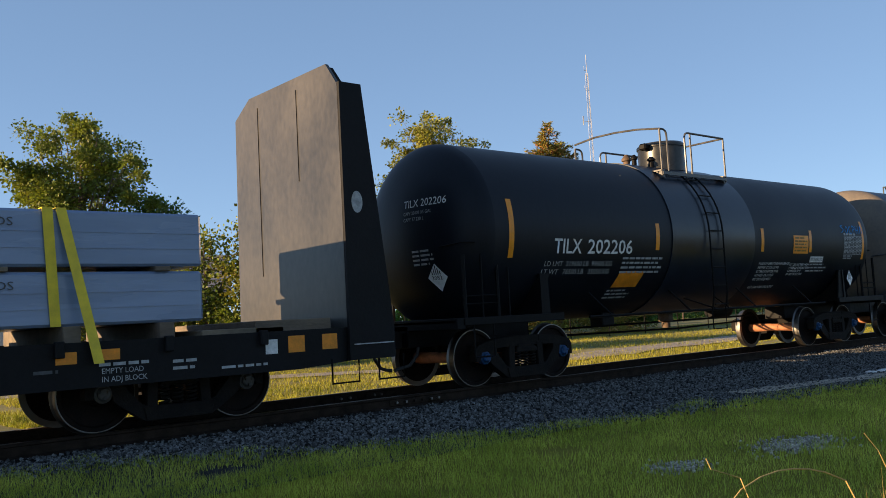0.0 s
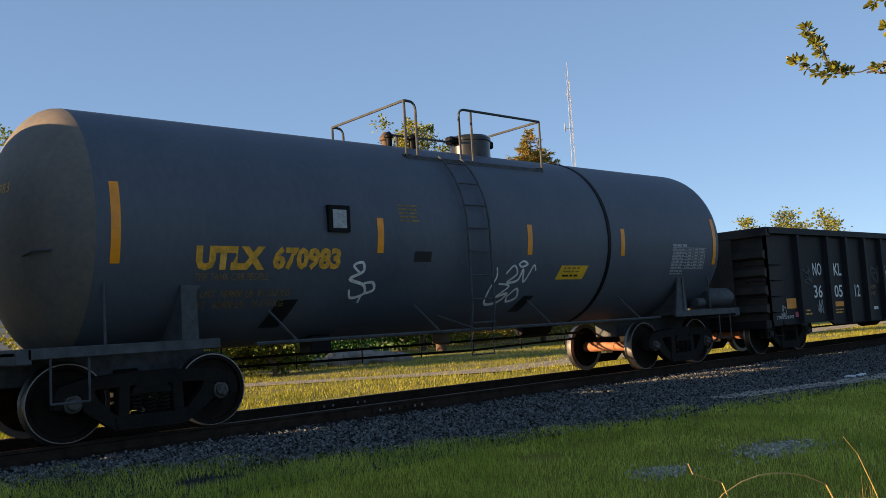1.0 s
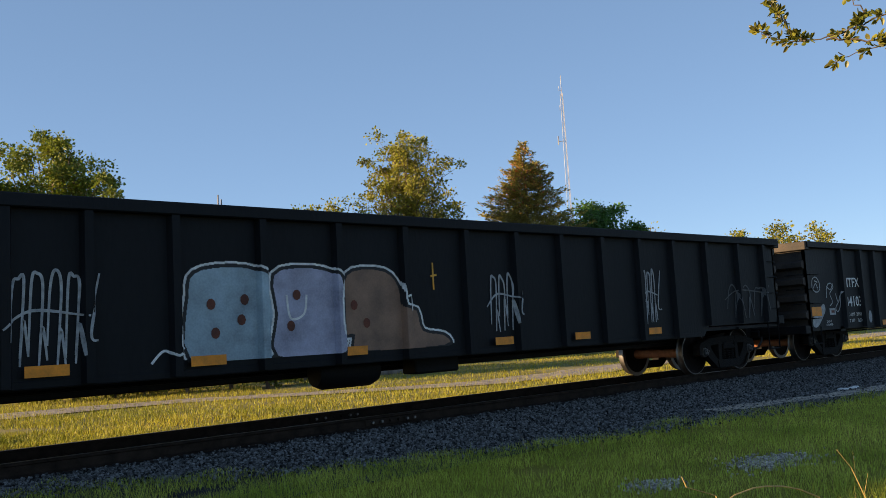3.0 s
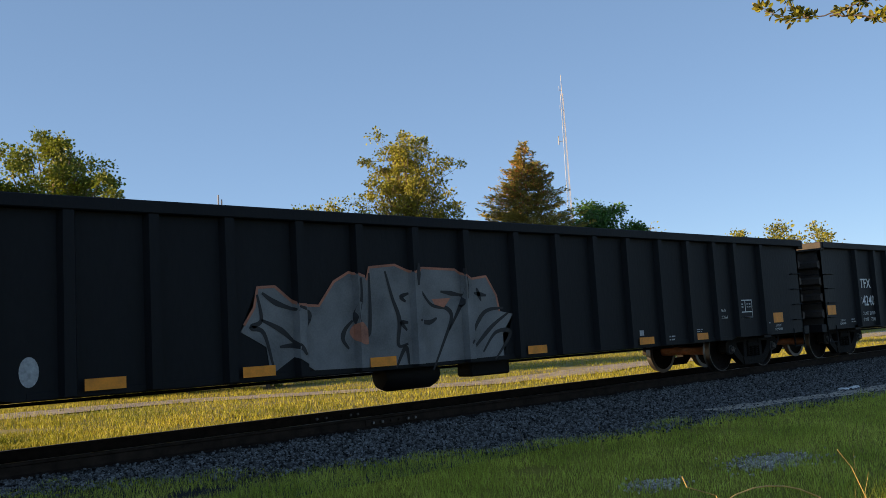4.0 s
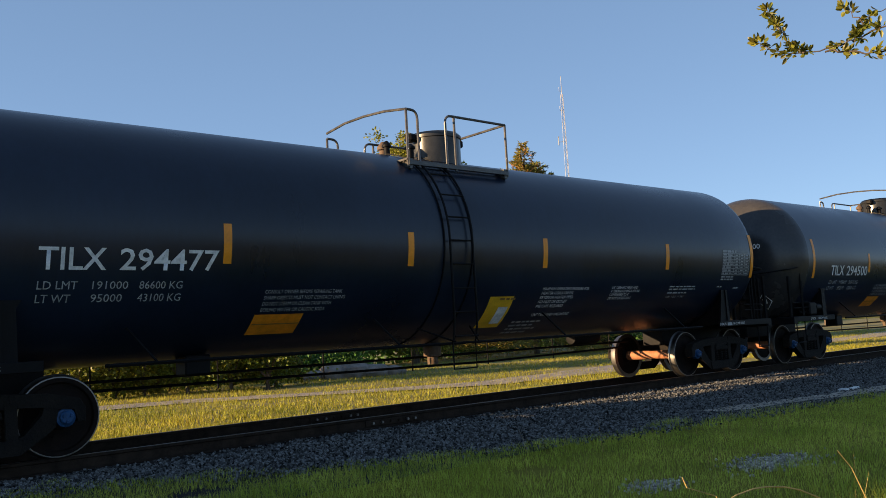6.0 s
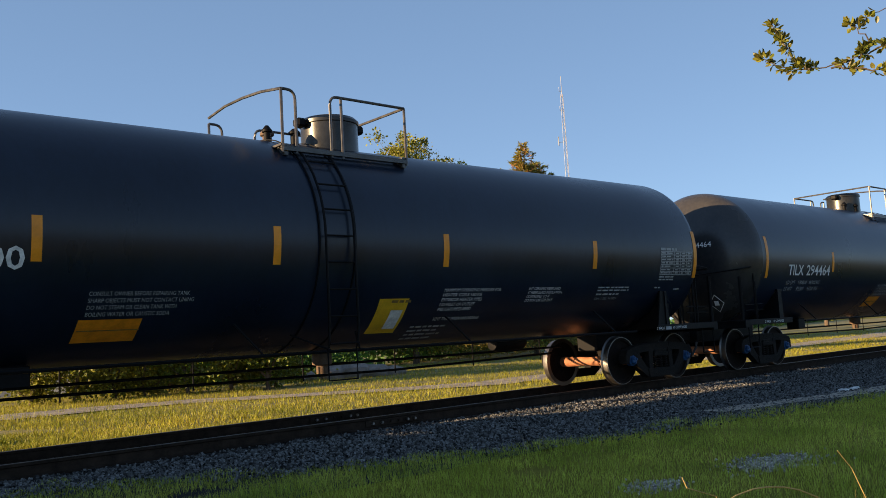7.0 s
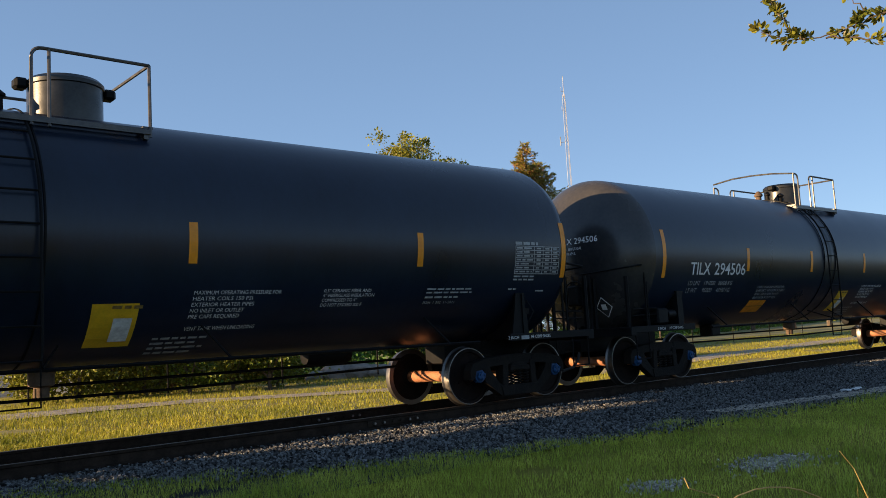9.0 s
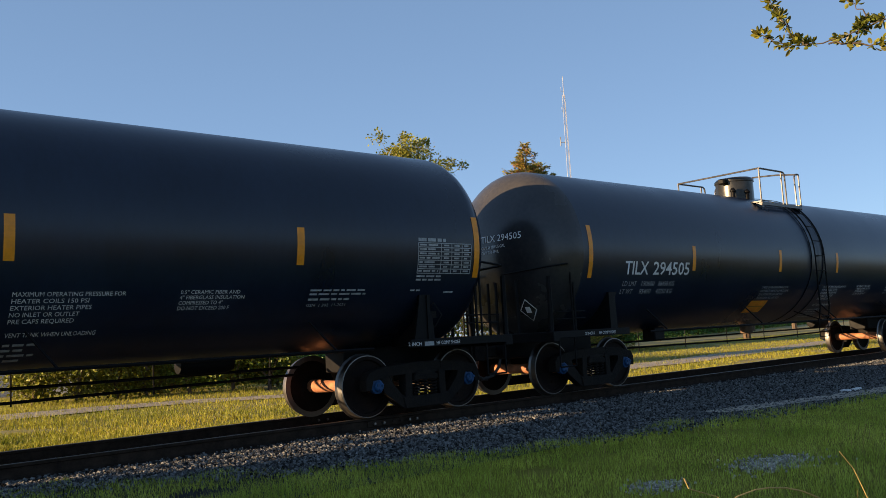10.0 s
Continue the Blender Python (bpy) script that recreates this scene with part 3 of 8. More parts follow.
def handrail(name, car, runs, r=0.02, material=None, label=""):
    for run in runs:
        bm = bmesh.new()
        tube(bm, run, r, 6)
        part(name, bm, material or PIPE, car, label, True)


def top_platform(car, x0, x1, w, z, h, material, flip=False):
    """Walkway round the dome with two bent handrails and a gap for the ladder."""
    for s in (-1, 1):
        bm = bmesh.new()
        box(bm, x0, x1, s * w - 0.025, s * w + 0.025, z - 0.07, z - 0.01)
        wk = part("walkway", bm, material, car)
        for k in range(6):
            y = s * (w - 0.05 - k * 0.075)
            bm = bmesh.new()
            box(bm, x0, x1, y - 0.022, y + 0.022, z - 0.018, z + 0.015)
            part("slat", bm, material, wk)
        for x in (x0 + 0.05, x1 - 0.05):
            bm = bmesh.new()
            box(bm, x - 0.03, x + 0.03, min(s * w, s * (w - 0.5)), max(s * w, s * (w - 0.5)), z - 0.13, z - 0.02)
            part("bracket", bm, material, car)
    for x in (x0 + 0.03, x1 - 0.03):
        bm = bmesh.new()
        box(bm, x - 0.06, x + 0.06, -w, w, z + 0.0, z + 0.03)
        part("walkway", bm, material, car)
    zt, zb = z + h, z - 0.1
    r = 0.021
    for x, g in ((x0, 1), (x1, -1)):
        ret = 0.22 if (g > 0) != flip else abs(x1 - x0) * 0.63
        for s in (-1, 1):
            a = loop_corner((x, s * w, zt), (x + g * ret, s * w, zt), (x + g * ret, s * w, zb), 0.13)
            handrail("handrail", car, [a], r, material)
            handrail("post", car, [[(x, s * w, zb), (x, s * w, zt)]], r, material)
            if (g < 0) != flip:
                handrail("post", car, [[(x + g * ret * 0.86, s * w, zb), (x + g * ret * 0.86, s * w, zt)]], r, material)
        up = 0.09 if (g > 0) != flip and material is TOPRAIL else 0.0
        handrail("handrail", car, [[(x, -w, zt), (x, -w * 0.5, zt + up), (x, 0, zt + up * 1.5), (x, w * 0.5, zt + up * 1.6), (x, w, zt + up)]], r, material)
    return zt


def side_ladder(car, x, radius, cz, z_bot, material, width=0.46):
    """A ladder that bends over the tank and hangs below it, with rungs."""
    for s in (-1, 1):
        pts = []
        for i in range(9):
            a = radians(50 - 50 * i / 8)
            pts.append((x + s * width / 2, -(radius + 0.07) * math.cos(a), cz + (radius + 0.07) * math.sin(a)))
        pts += [(x + s * width / 2, -(radius + 0.07), 1.35), (x + s * width / 2, -(radius + 0.02), 1.05)]
        bm = bmesh.new()
        tube(bm, pts, 0.018, 6)
        part("ladder_rail", bm, material, car, "", True)
        bm = bmesh.new()
        tube(bm, [(x + s * width / 2, -(radius + 0.07), 1.02), (x + s * (width / 2 + 0.3), -radius * 0.72, 1.25)], 0.014, 6)
        part("ladder_brace", bm, material, car)
    bm = bmesh.new()
    tube(bm, [(x - width / 2, -radius, 1.05), (x - width / 2, -radius, z_bot), (x + width / 2, -radius, z_bot), (x + width / 2, -radius, 1.05)], 0.013, 6)
    part("stirrup", bm, material, car)
    z = 1.1
    while z < cz + radius * 0.78:
        y = -(radius + 0.07) if z < cz else -math.sqrt(max(0.01, (radius + 0.07) ** 2 - (z - cz) ** 2))
        bm = bmesh.new()
        tube(bm, [(x - width / 2, y, z), (x + width / 2, y, z)], 0.013, 6)
        part("rung", bm, material, car)
        z += 0.36


def end_deck(car, half, s, radius, cz, material, brake):
    """Stub sill, deck, posts, rails, grab irons and saddle at one end of a tank car."""
    tx = s * 7.155 if half > 8 else s * 5.28
    xe = s * (half + 0.10)
    bm = bmesh.new()
    a, b = sorted((xe, tx - s * 0.9))
    box(bm, a, b, -0.26, 0.26, 0.66, 1.02, 0.015)
    part("stub_sill", bm, material, car)
    bm = bmesh.new()
    a, b = sorted((xe - s * 0.12, tx - s * 0.55))
    box(bm, a, b, -1.47, -1.41, 0.98, 1.10, 0.008)
    part("deck_beam", bm, material, car)
    bm = bmesh.new()
    box(bm, a, b, 1.41, 1.47, 0.98, 1.10, 0.008)
    part("deck_beam", bm, material, car)
    bm = bmesh.new()
    c, d = sorted((xe, xe - s * 0.16))
    box(bm, c, d, -1.47, 1.47, 0.93, 1.10, 0.01)
    part("end_sill", bm, material, car)
    bm = bmesh.new()
    box(bm, min(xe, xe - s * 1.1), max(xe, xe - s * 1.1), -1.41, 1.41, 1.03, 1.06)
    part("deck", bm, material, car)
    for y in (-1, 1):                                   # saddle plates over the truck
        bm = bmesh.new()
        prism(bm, [(tx + 0.14, 1.04), (tx + 0.32, 1.04), (tx + 0.30, 1.66), (tx + 0.36, 1.75), (tx + 0.10, 1.75), (tx + 0.16, 1.66)] if s < 0 else [(tx - 0.42, 1.04), (tx - 0.02, 1.04), (tx - 0.05, 1.4), (tx - 0.16, 1.75), (tx - 0.28, 1.75), (tx - 0.34, 1.4)], y * 1.36 - 0.02, y * 1.36 + 0.02)
        part("saddle_plate", bm, material, car)
        bm = bmesh.new()
        prism(bm, [(y * 0.5, 1.0), (y * 1.4, 1.04), (y * 1.4, 1.75), (y * 1.1, 1.45), (y * 0.5, 1.15)], tx + (0.1 if s < 0 else -0.16), tx + (0.16 if s < 0 else -0.1), "x")
        part("saddle_web", bm, material, car)
        xr = xe - s * 0.25
        if material is PIPE_G:
            q = loop_corner((xr, y * 0.3, 2.12), (xr, y * 1.2, 2.16), (xr - s * 0.5, y * 1.36, 2.2), 0.1) + loop_corner((xr - s * 0.52, y * 1.36, 2.2), (xr - s * 0.7, y * 1.36, 2.2), (xr - s * 0.7, y * 1.38, 1.05), 0.08)
            handrail("handrail", car, [q], 0.017, material)
        elif half > 8:
            xr = xe - s * 0.06
            q = loop_corner((xr, y * 0.3, 2.16), (xr, y * 1.40, 2.2), (xr - s * 0.45, y * 1.40, 2.25), 0.09)[:-1] + loop_corner((xr - s * 0.3, y * 1.40, 2.235), (xr - s * 0.54, y * 1.40, 2.26), (xr - s * 0.54, y * 1.40, 1.05), 0.07)
            handrail("handrail", car, [q], 0.018, material)
            for x, w, h, rr in ((xr, 1.38, 2.04, 0.042), (xr, 0.62, 2.05, 0.036), (xr, 0.1, 2.03, 0.026), (xr - s * 0.62, 1.38, 2.03, 0.022)):
                handrail("post", car, [[(x, y * w, 1.05), (x, y * w, h)]], rr, material)
        else:
            q = loop_corner((xr, y * 0.4, 2.2), (xr, y * 1.36, 2.24), (xr - s * 0.95, y * 1.36, 2.26), 0.08)
            handrail("handrail", car, [q], 0.014, material)
            for x, h, rr in ((xr, 2.05, 0.03), (xr - s * 0.36, 2.24, 0.014), (xr - s * 0.68, 2.04, 0.03), (xr - s * 0.92, 2.26, 0.014)):
                handrail("post", car, [[(x, y * 1.38, 1.05), (x, y * 1.38, h)]], rr, material)
        bm = bmesh.new()
        for x in (xr - s * 0.1, xr - s * 0.5):
            tube(bm, [(x, y * 1.44, 1.0), (x, y * 1.44, 0.5)], 0.014, 6)
        tube(bm, [(xr - s * 0.1, y * 1.44, 0.5), (xr - s * 0.5, y * 1.44, 0.5)], 0.014, 6)
        part("stirrup", bm, material, car)
    for z in (() if material is PIPE_G else (1.3, 1.42)):
        handrail("crossbar", car, [[(xe - s * 0.2, -1.38, z), (xe - s * 0.95, -1.38, z + 0.01)]], 0.012, material)
    if brake:
        x = xe - s * 0.02
        handrail("brake_mast", car, [[(x, -0.55, 1.05), (x, -0.55, 2.15)], [(x, 0.05, 1.05), (x, 0.05, 2.15)]], 0.03, material)
        bm = bmesh.new()
        ring = [(x + s * 0.1, -0.25 + 0.28 * math.cos(t), 1.75 + 0.28 * math.sin(t)) for t in spread(0, 2 * math.pi, 24)]
        tube(bm, ring, 0.014, 6, caps=False)
        for k in range(5):
            t = 2 * math.pi * k / 5
            tube(bm, [(x + s * 0.07, -0.25, 1.75), (x + s * 0.1, -0.25 + 0.28 * math.cos(t), 1.75 + 0.28 * math.sin(t))], 0.011, 5)
        part("brake_wheel", bm, material, car, "spoked black brake wheel", True)
        bm = bmesh.new()
        box(bm, min(x, x + s * 0.08) - 0.1, max(x, x + s * 0.08), -0.38, -0.12, 1.55, 1.95, 0.03)
        part("brake_box", bm, material, car)


def stripe_set(car, side, xs, tall, short):
    for i, x in enumerate(xs):
        v0, v1 = tall if i in (0, len(xs) - 1) else short
        rect("reflector_strip", side, x - 0.055, x + 0.055, v0, v1, REFL, car, "orange-yellow reflective strip")


def diamond(car, side, u, v, r, material=None):
    outline("placard_holder", side, [(u - r * 0.8, v), (u, v + r), (u + r * 0.8, v), (u, v - r)], 0.02, material or DIRTYW, car, "diamond placard holder")
    rect("placard", side, u - r * 0.25, u + r * 0.25, v - r * 0.25, v + r * 0.3, material or DIRTYW, car)


def notices(car, side, u, rows, height, pitch, v, width):
    """Lines of small stencilled words below one another; width: of the longest line."""
    longest = max(len(r) for r in rows)
    for i, words in enumerate(rows):
        if words:
            lettering(side, words, u, v - i * pitch, height, WHITE, car, width=width * len(words) / longest)


HEATER = ("MAXIMUM OPERATING PRESSURE FOR", "HEATER COILS 150 PSI", "EXTERIOR HEATER PIPES", "NO INLET OR OUTLET", "PRE CAPS REQUIRED", "", "VENT TANK WHEN UNLOADING")
FIBRE = ("0.5\" CERAMIC FIBER AND", "4\" FIBERGLASS INSULATION", "COMPRESSED TO 4\"", "DO NOT EXCEED 200 F")


def hazard_placard(car, side, u, v, r):
    """A white diamond with black bars above and a number across it."""
    patch("hazard_placard", side, [(u - r * 0.8, v), (u, v - r), (u + r * 0.8, v), (u, v + r)], HEADLET, car, "white diamond hazard placard", off=0.006)
    bm = bmesh.new()
    for k in (-2, -1, 0, 1, 2):
        x = u + k * r * 0.16
        ribbon(bm, side, [(x, v + r * 0.2), (x, v + r * (0.86 - abs(k) * 0.2))], r * 0.07, 0.01)
    part("placard_bars", bm, BLACKP, car)
    lettering(side, "3082", u - r * 0.42, v - r * 0.16, r * 0.28, BLACKP, car, width=r * 0.84, off=0.01)


def data_table(car, side, u0, u1, v0, v1, seed):
    bm = bmesh.new()
    for i in range(8):
        v = v0 + (v1 - v0) * i / 7
        ribbon(bm, side, [(u0, v), (u1, v)], 0.012, 0.005)
    for u in (u0, u0 + (u1 - u0) * 0.42, u0 + (u1 - u0) * 0.62, u0 + (u1 - u0) * 0.82, u1):
        ribbon(bm, side, [(u, v) for v in spread(v0, v1, 6)], 0.012, 0.005)
    tagged(part("data_table", bm, DIRTYW, car, "white stencilled table of test dates"), kind="stuff")
    for k, (p, q) in enumerate(((0.02, 0.40), (0.47, 0.57), (0.67, 0.77), (0.86, 0.96))):
        lines(side, u0 + (u1 - u0) * p, u0 + (u1 - u0) * q, v1 - 0.018, 7, (v1 - v0) / 7, DIRTYW, car, seed + 5 * k, 0.38, ragged=0.25 if k == 0 else 0.02)
    lines(side, u0, u0 + 0.6, v1 + 0.07, 1, 0.07, DIRTYW, car, seed + 1, 0.7)
    lines(side, u0, u0 + 0.5, v0 - 0.03, 2, 0.05, DIRTYW, car, seed + 2, 0.5)


def under_pipes(car, x0, x1, material=None):
    """Long pipe on hangers, brake rod, outlet valve and small boxes below the tank."""
    handrail("side_rail", car, [[(x0 - 0.1, -1.44, 1.0), (x1 + 0.1, -1.44, 1.0)], [(x0 - 0.1, 1.44, 1.0), (x1 + 0.1, 1.44, 1.0)]], 0.024, material or PIPE)
    n = 4
    for i in range(n):
        x = x0 + 0.5 + (x1 - x0 - 1.0) * i / (n - 1)
        for y in (-1, 1):
            handrail("strut", car, [[(x, y * 1.44, 1.0), (x - 0.25, y * 1.15, 1.42)]], 0.016, material or PIPE)
    handrail("brake_pipe", car, [[(x0, 0.55, 0.66), (x1 * 0.3, 0.55, 0.60), (x1, 0.55, 0.66)], [(x0, 0.35, 0.78), (x1, 0.35, 0.78)]], 0.022, PIPE)
    for x in spread(x0 + 0.4, x1 - 0.4, 6):
        handrail("pipe_hanger", car, [[(x, 0.55, 1.05), (x, 0.55, 0.55)]], 0.012, PIPE)
    bm = bmesh.new()
    lathe(bm, [(0, 0.66), (0.09, 0.66), (0.09, 0.78), (0.15, 0.8), (0.15, 1.02), (0, 1.02)], "z", 20, (0.0, 0, 0))
    part("outlet_valve", bm, RUSTP, car, "rusty bottom outlet valve", True)
    bm = bmesh.new()
    box(bm, x0 + 1.2, x0 + 1.55, -0.62, -0.3, 0.80, 1.06, 0.02)
    part("valve_box", bm, PIPE, car)
    bm = bmesh.new()
    lathe(bm, [(0, -0.42), (0.12, -0.4), (0.15, -0.3), (0.15, 0.3), (0.12, 0.4), (0, 0.42)], "x", 18, (x1 - 1.6, 0.25, 0.93))
    part("brake_cylinder", bm, PIPE, car, "", True)


def tank_car(label, half, radius, cz, material, trim, tx, stripes, plat, dome, ladder_x, cap, coup, brake_end=1, flip=False):
    car = thing("tank_car", label, "tank car", "cars of the train")
    shell, head = tank_shell(half, radius, cz, 0.72)
    part("tank", shell, material, car, "", True)
    part("tank_head", head, {TANK: TANK_DUST, TANK_GREY: TANK_TAN}.get(material, material), car, "rounded tank head, dust and warm sunlight in its colour", True)
    for s in (-1, 1):
        truck(car, s * tx, cap)
        coupler(car, s * coup, s)
        end_deck(car, half, s, radius, cz, trim, s == brake_end)
    x0, x1, w, z, h = plat
    top_platform(car, x0, x1, w, z, h, TOPRAIL if trim is PIPE else trim, flip)
    bm = bmesh.new()
    dx, dr, dz0, dz1 = dome
    lathe(bm, [(0, dz0), (dr, dz0), (dr, dz1 - 0.11), (dr + 0.02, dz1 - 0.1), (dr + 0.02, dz1 - 0.05), (dr - 0.03, dz1), (0, dz1 + 0.02)], "z", 40, (dx, 0, 0))
    d = part("dome", bm, DOME, car, "short steel dome housing", True)
    for g in (-1, 1):
        bm = bmesh.new()
        box(bm, dx + g * (dr + 0.09) - 0.08, dx + g * (dr + 0.09) + 0.08, -0.09, 0.09, dz1 - 0.17, dz1 - 0.03, 0.03)
        part("dome_latch", bm, PIPE, d)
    top = cz + radius
    for k, (vx, vy, vh, vr) in enumerate(((x0 + 0.25, -0.25, 0.22, 0.05), (x0 + 0.45, 0.1, 0.3, 0.07), (x0 + 0.62, -0.4, 0.18, 0.06), (x1 - 0.2, 0.2, 0.16, 0.06))):
        bm = bmesh.new()
        lathe(bm, [(0, top - 0.12), (vr, top - 0.12), (vr, top + vh * 0.5), (vr * 1.5, top + vh * 0.55), (vr * 1.5, top + vh * 0.7), (vr * 0.5, top + vh), (0, top + vh)], "z", 12, (vx, vy, 0))
        part("valve", bm, RUSTP if k % 2 else PIPE, car, "small valve on top of the tank", True)
    side_ladder(car, ladder_x, radius, cz, 0.62, trim)
    under_pipes(car, -(tx - 1.3), tx - 1.3, trim)
    side = Side(radius, cz)
    stripe_set(car, side, stripes, (2.0, 2.93), (2.15, 2.64))
    return car, side


def belt(car, side, x0, x1, material, name="jacket_band", off=0.012, cz=2.56, radius=1.58):
    """A raised band of jacket sheet round the tank."""
    bm = bmesh.new()
    lathe(bm, [(radius - 0.01, x0), (radius + off, x0), (radius + off, x1), (radius - 0.01, x1)], "x", 72, (0, 0, cz))
    return part(name, bm, material, car, "", True)


# alike black tank cars, coupled either way round
T_HALF, T_R, T_CZ = 8.58, 1.565, 2.55


def long_tank(flip):
    car, side = tank_car("glossy black tank car with yellow reflective strips, rolling on the track", T_HALF, T_R, T_CZ, TANK, PIPE, 7.155,
                         (-7.66, -4.44, -0.97, 1.85, 4.83, 7.87) if flip else (-7.58, -4.49, -1.60, 1.28, 4.78, 7.92),
                         (-0.72, 1.2, 1.1, 3.84, 0.80) if flip else (-1.19, 0.97, 1.1, 3.84, 0.80), (0.05 if flip else 0.32, 0.45, 4.03, 4.62),
                         0.78 if flip else -0.68, "blue", 9.25, 1 if flip else -1, flip)
    m = 0.78 if flip else -0.68
    belt(car, side, m - 0.30, m - 0.28, PIPE, off=0.006)
    belt(car, side, m + 0.28, m + 0.30, PIPE, off=0.006)
    o = 2.2 if flip else 0.0
    for v, words in ((1.82, "CONSULT OWNER BEFORE REPAIRING TANK"), (1.745, "SHARP OBJECTS MUST NOT CONTACT LINING"), (1.67, "DO NOT STEAM OR CLEAN TANK WITH"), (1.595, "BOILING WATER OR CAUSTIC SODA")):
        lettering(side, words, -3.9 + o + 0.1 * flip, v - 0.03, 0.045, DIRTYW, car, width=1.25 * len(words) / 37)
    rect("orange_placard", side, -3.98 + o, -3.25 + o, 1.28, 1.53, REFL_O, car, "faded orange sticker", lean=0.02)
    bm = bmesh.new()
    ribbon(bm, side, [(-3.95 + o, 1.41), (-3.23 + o, 1.41)], 0.012, 0.007)
    part("sticker_line", bm, STENYD, car)
    if not flip:
        rect("yellow_placard", side, 0.2, 0.74, 1.22, 1.70, YEL, car, "yellow instruction placard", lean=-0.03)
        rect("placard_field", side, 0.46, 0.68, 1.28, 1.54, WHITE, car, off=0.007, lean=-0.015)
        lines(side, 0.4, 0.8, 1.68, 1, 0.08, STENYD, car, 9, off=0.008)
    notices(car, side, 1.35, HEATER, 0.045, 0.07, 1.79, 1.2)
    lines(side, 1.0 + 0.3 * flip, 1.75 + 0.3 * flip, 1.30, 4, 0.055, DIRTYW, car, 4)
    notices(car, side, 3.2, FIBRE, 0.042, 0.062, 1.80, 0.85)
    lines(side, 5.0, 5.95, 1.84, 2, 0.05, DIRTYW, car, 6, ragged=0.05)
    lines(side, 5.0, 5.66, 1.725, 1, 0.06, DIRTYW, car, 12, ragged=0.02)
    lettering(side, "ISSN  1 302  11-2021", 5.0, 1.62, 0.035, DIRTYW, car, width=0.62)
    lines(side, 6.7, 6.9, 1.83, 1, 0.05, DIRTYW, car, 7)
    lines(side, 7.35, 7.55, 1.80, 1, 0.05, DIRTYW, car, 8)
    data_table(car, side, 6.76, 7.80, 2.06, 2.5, 11)
    for u in (-7.87, 6.55):
        lettering(BEAM, "2 INCH", u, 1.01, 0.05, WHITE, car, width=0.24)
        lettering(BEAM, "HF COMP SHOES", u + 0.38 + (0.15 if u > 0 else 0), 1.01, 0.05, WHITE, car, width=0.46)
    rect("tape_bar", BEAM, 6.85, 7.03, 1.0, 1.06, DIRTYW, car)
    diamond(car, Side(T_R, T_CZ, end=(-(T_HALF - 0.72) - 0.03, -1, 0.72)), -0.62, 1.5, 0.19, HEADLET)
    diamond(car, Side(None, 0, -1.30), 7.2, 1.45, 0.19, TRUCK)
    x = 7.6 if flip else -7.55
    bm = bmesh.new()                                      # air reservoir or brake valve on the deck
    if flip:
        lathe(bm, [(0, -0.62), (0.17, -0.58), (0.22, -0.48), (0.22, 0.48), (0.17, 0.58), (0, 0.62)], "x", 22, (x, -1.12, 1.34))
        part("air_reservoir", bm, PIPE, car, "black air reservoir drum", True)
    else:
        box(bm, x - 0.2, x + 0.15, -1.42, -1.1, 1.12, 1.42, 0.03)
        lathe(bm, [(0, -0.1), (0.09, -0.1), (0.09, 0.14), (0, 0.14)], "x", 14, (x + 0.28, -1.32, 1.3))
        tube(bm, [(x - 0.5, -1.3, 1.2), (x, -1.3, 1.2), (x + 0.3, -1.3, 1.16)], 0.02, 6)
        part("brake_valve", bm, PIPE, car, "", True)
    return car


BEAM = Side(None, 0, -1.47)
TSIDE = Side(T_R, T_CZ)
HEAD = Side(T_R, T_CZ, end=(-(T_HALF - 0.72), -1, 0.72))


class HeadSide(Side):
    """Words on the front head read from the far side to the near side."""
    def at(self, u, v, off=0.004):
        return HEAD.at(-u, v, off)


HEADW = HeadSide()
TRAIN = []                                             # (car, place of its centre along the train at the start)
BASE = {False: long_tank(False), True: long_tank(True)}
TANKS = [(133.0, "294477", "191000", "86600", "95000", "43100"), (151.4, "294500", "190800", "86500", "95200", "43200"),
         (169.86, "294464", "190800", "86500", "95200", "43200"), (188.27, "294482", "190800", "86500", "95200", "43200"),
         (206.70, "294506", "191000", "86600", "95000", "43100"), (225.03, "294505", "190600", "86450", "95400", "43250"), (243.62, "294511", "190800", "86500", "95200", "43200")]
FLIPPED = ("294464", "294505")
COPIES = []
for row in TANKS:
    first = BASE[row[1] in FLIPPED]
    COPIES.append(first if first not in COPIES else copy_thing(first, pose(0, 0, 0)))
for car, (u, num, ld, ldk, lt, ltk) in zip(COPIES, TANKS):
    lettering(TSIDE, "TILX", -6.67, 2.07, 0.235, WHITE, car, width=0.72, bold=0.004)
    lettering(TSIDE, num, -5.80, 2.07, 0.235, WHITE, car, width=1.2, bold=0.004)
    for v, a, b, c in ((1.86, "LD LMT", ld, ldk), (1.72, "LT WT", lt, ltk)):
        lettering(TSIDE, a, -6.66, v, 0.085, DIRTYW, car, width=0.42 if len(a) > 5 else 0.36)
        lettering(TSIDE, b, -6.08, v, 0.085, DIRTYW, car, width=0.4 if len(b) > 5 else 0.35)
        lettering(TSIDE, c + " KG", -5.55, v, 0.085, DIRTYW, car, width=0.52)
    lettering(HEADW, "TILX " + num, -0.25, 2.78, 0.12, HEADLET, car, width=0.95)
    lettering(HEADW, "CAPY 29 180 US GAL", -0.25, 2.66, 0.055, HEADLET, car, width=0.6)
    lettering(HEADW, "CAPY 110 454 L", -0.25, 2.57, 0.055, HEADLET, car, width=0.45)
    TRAIN.append((car, u))

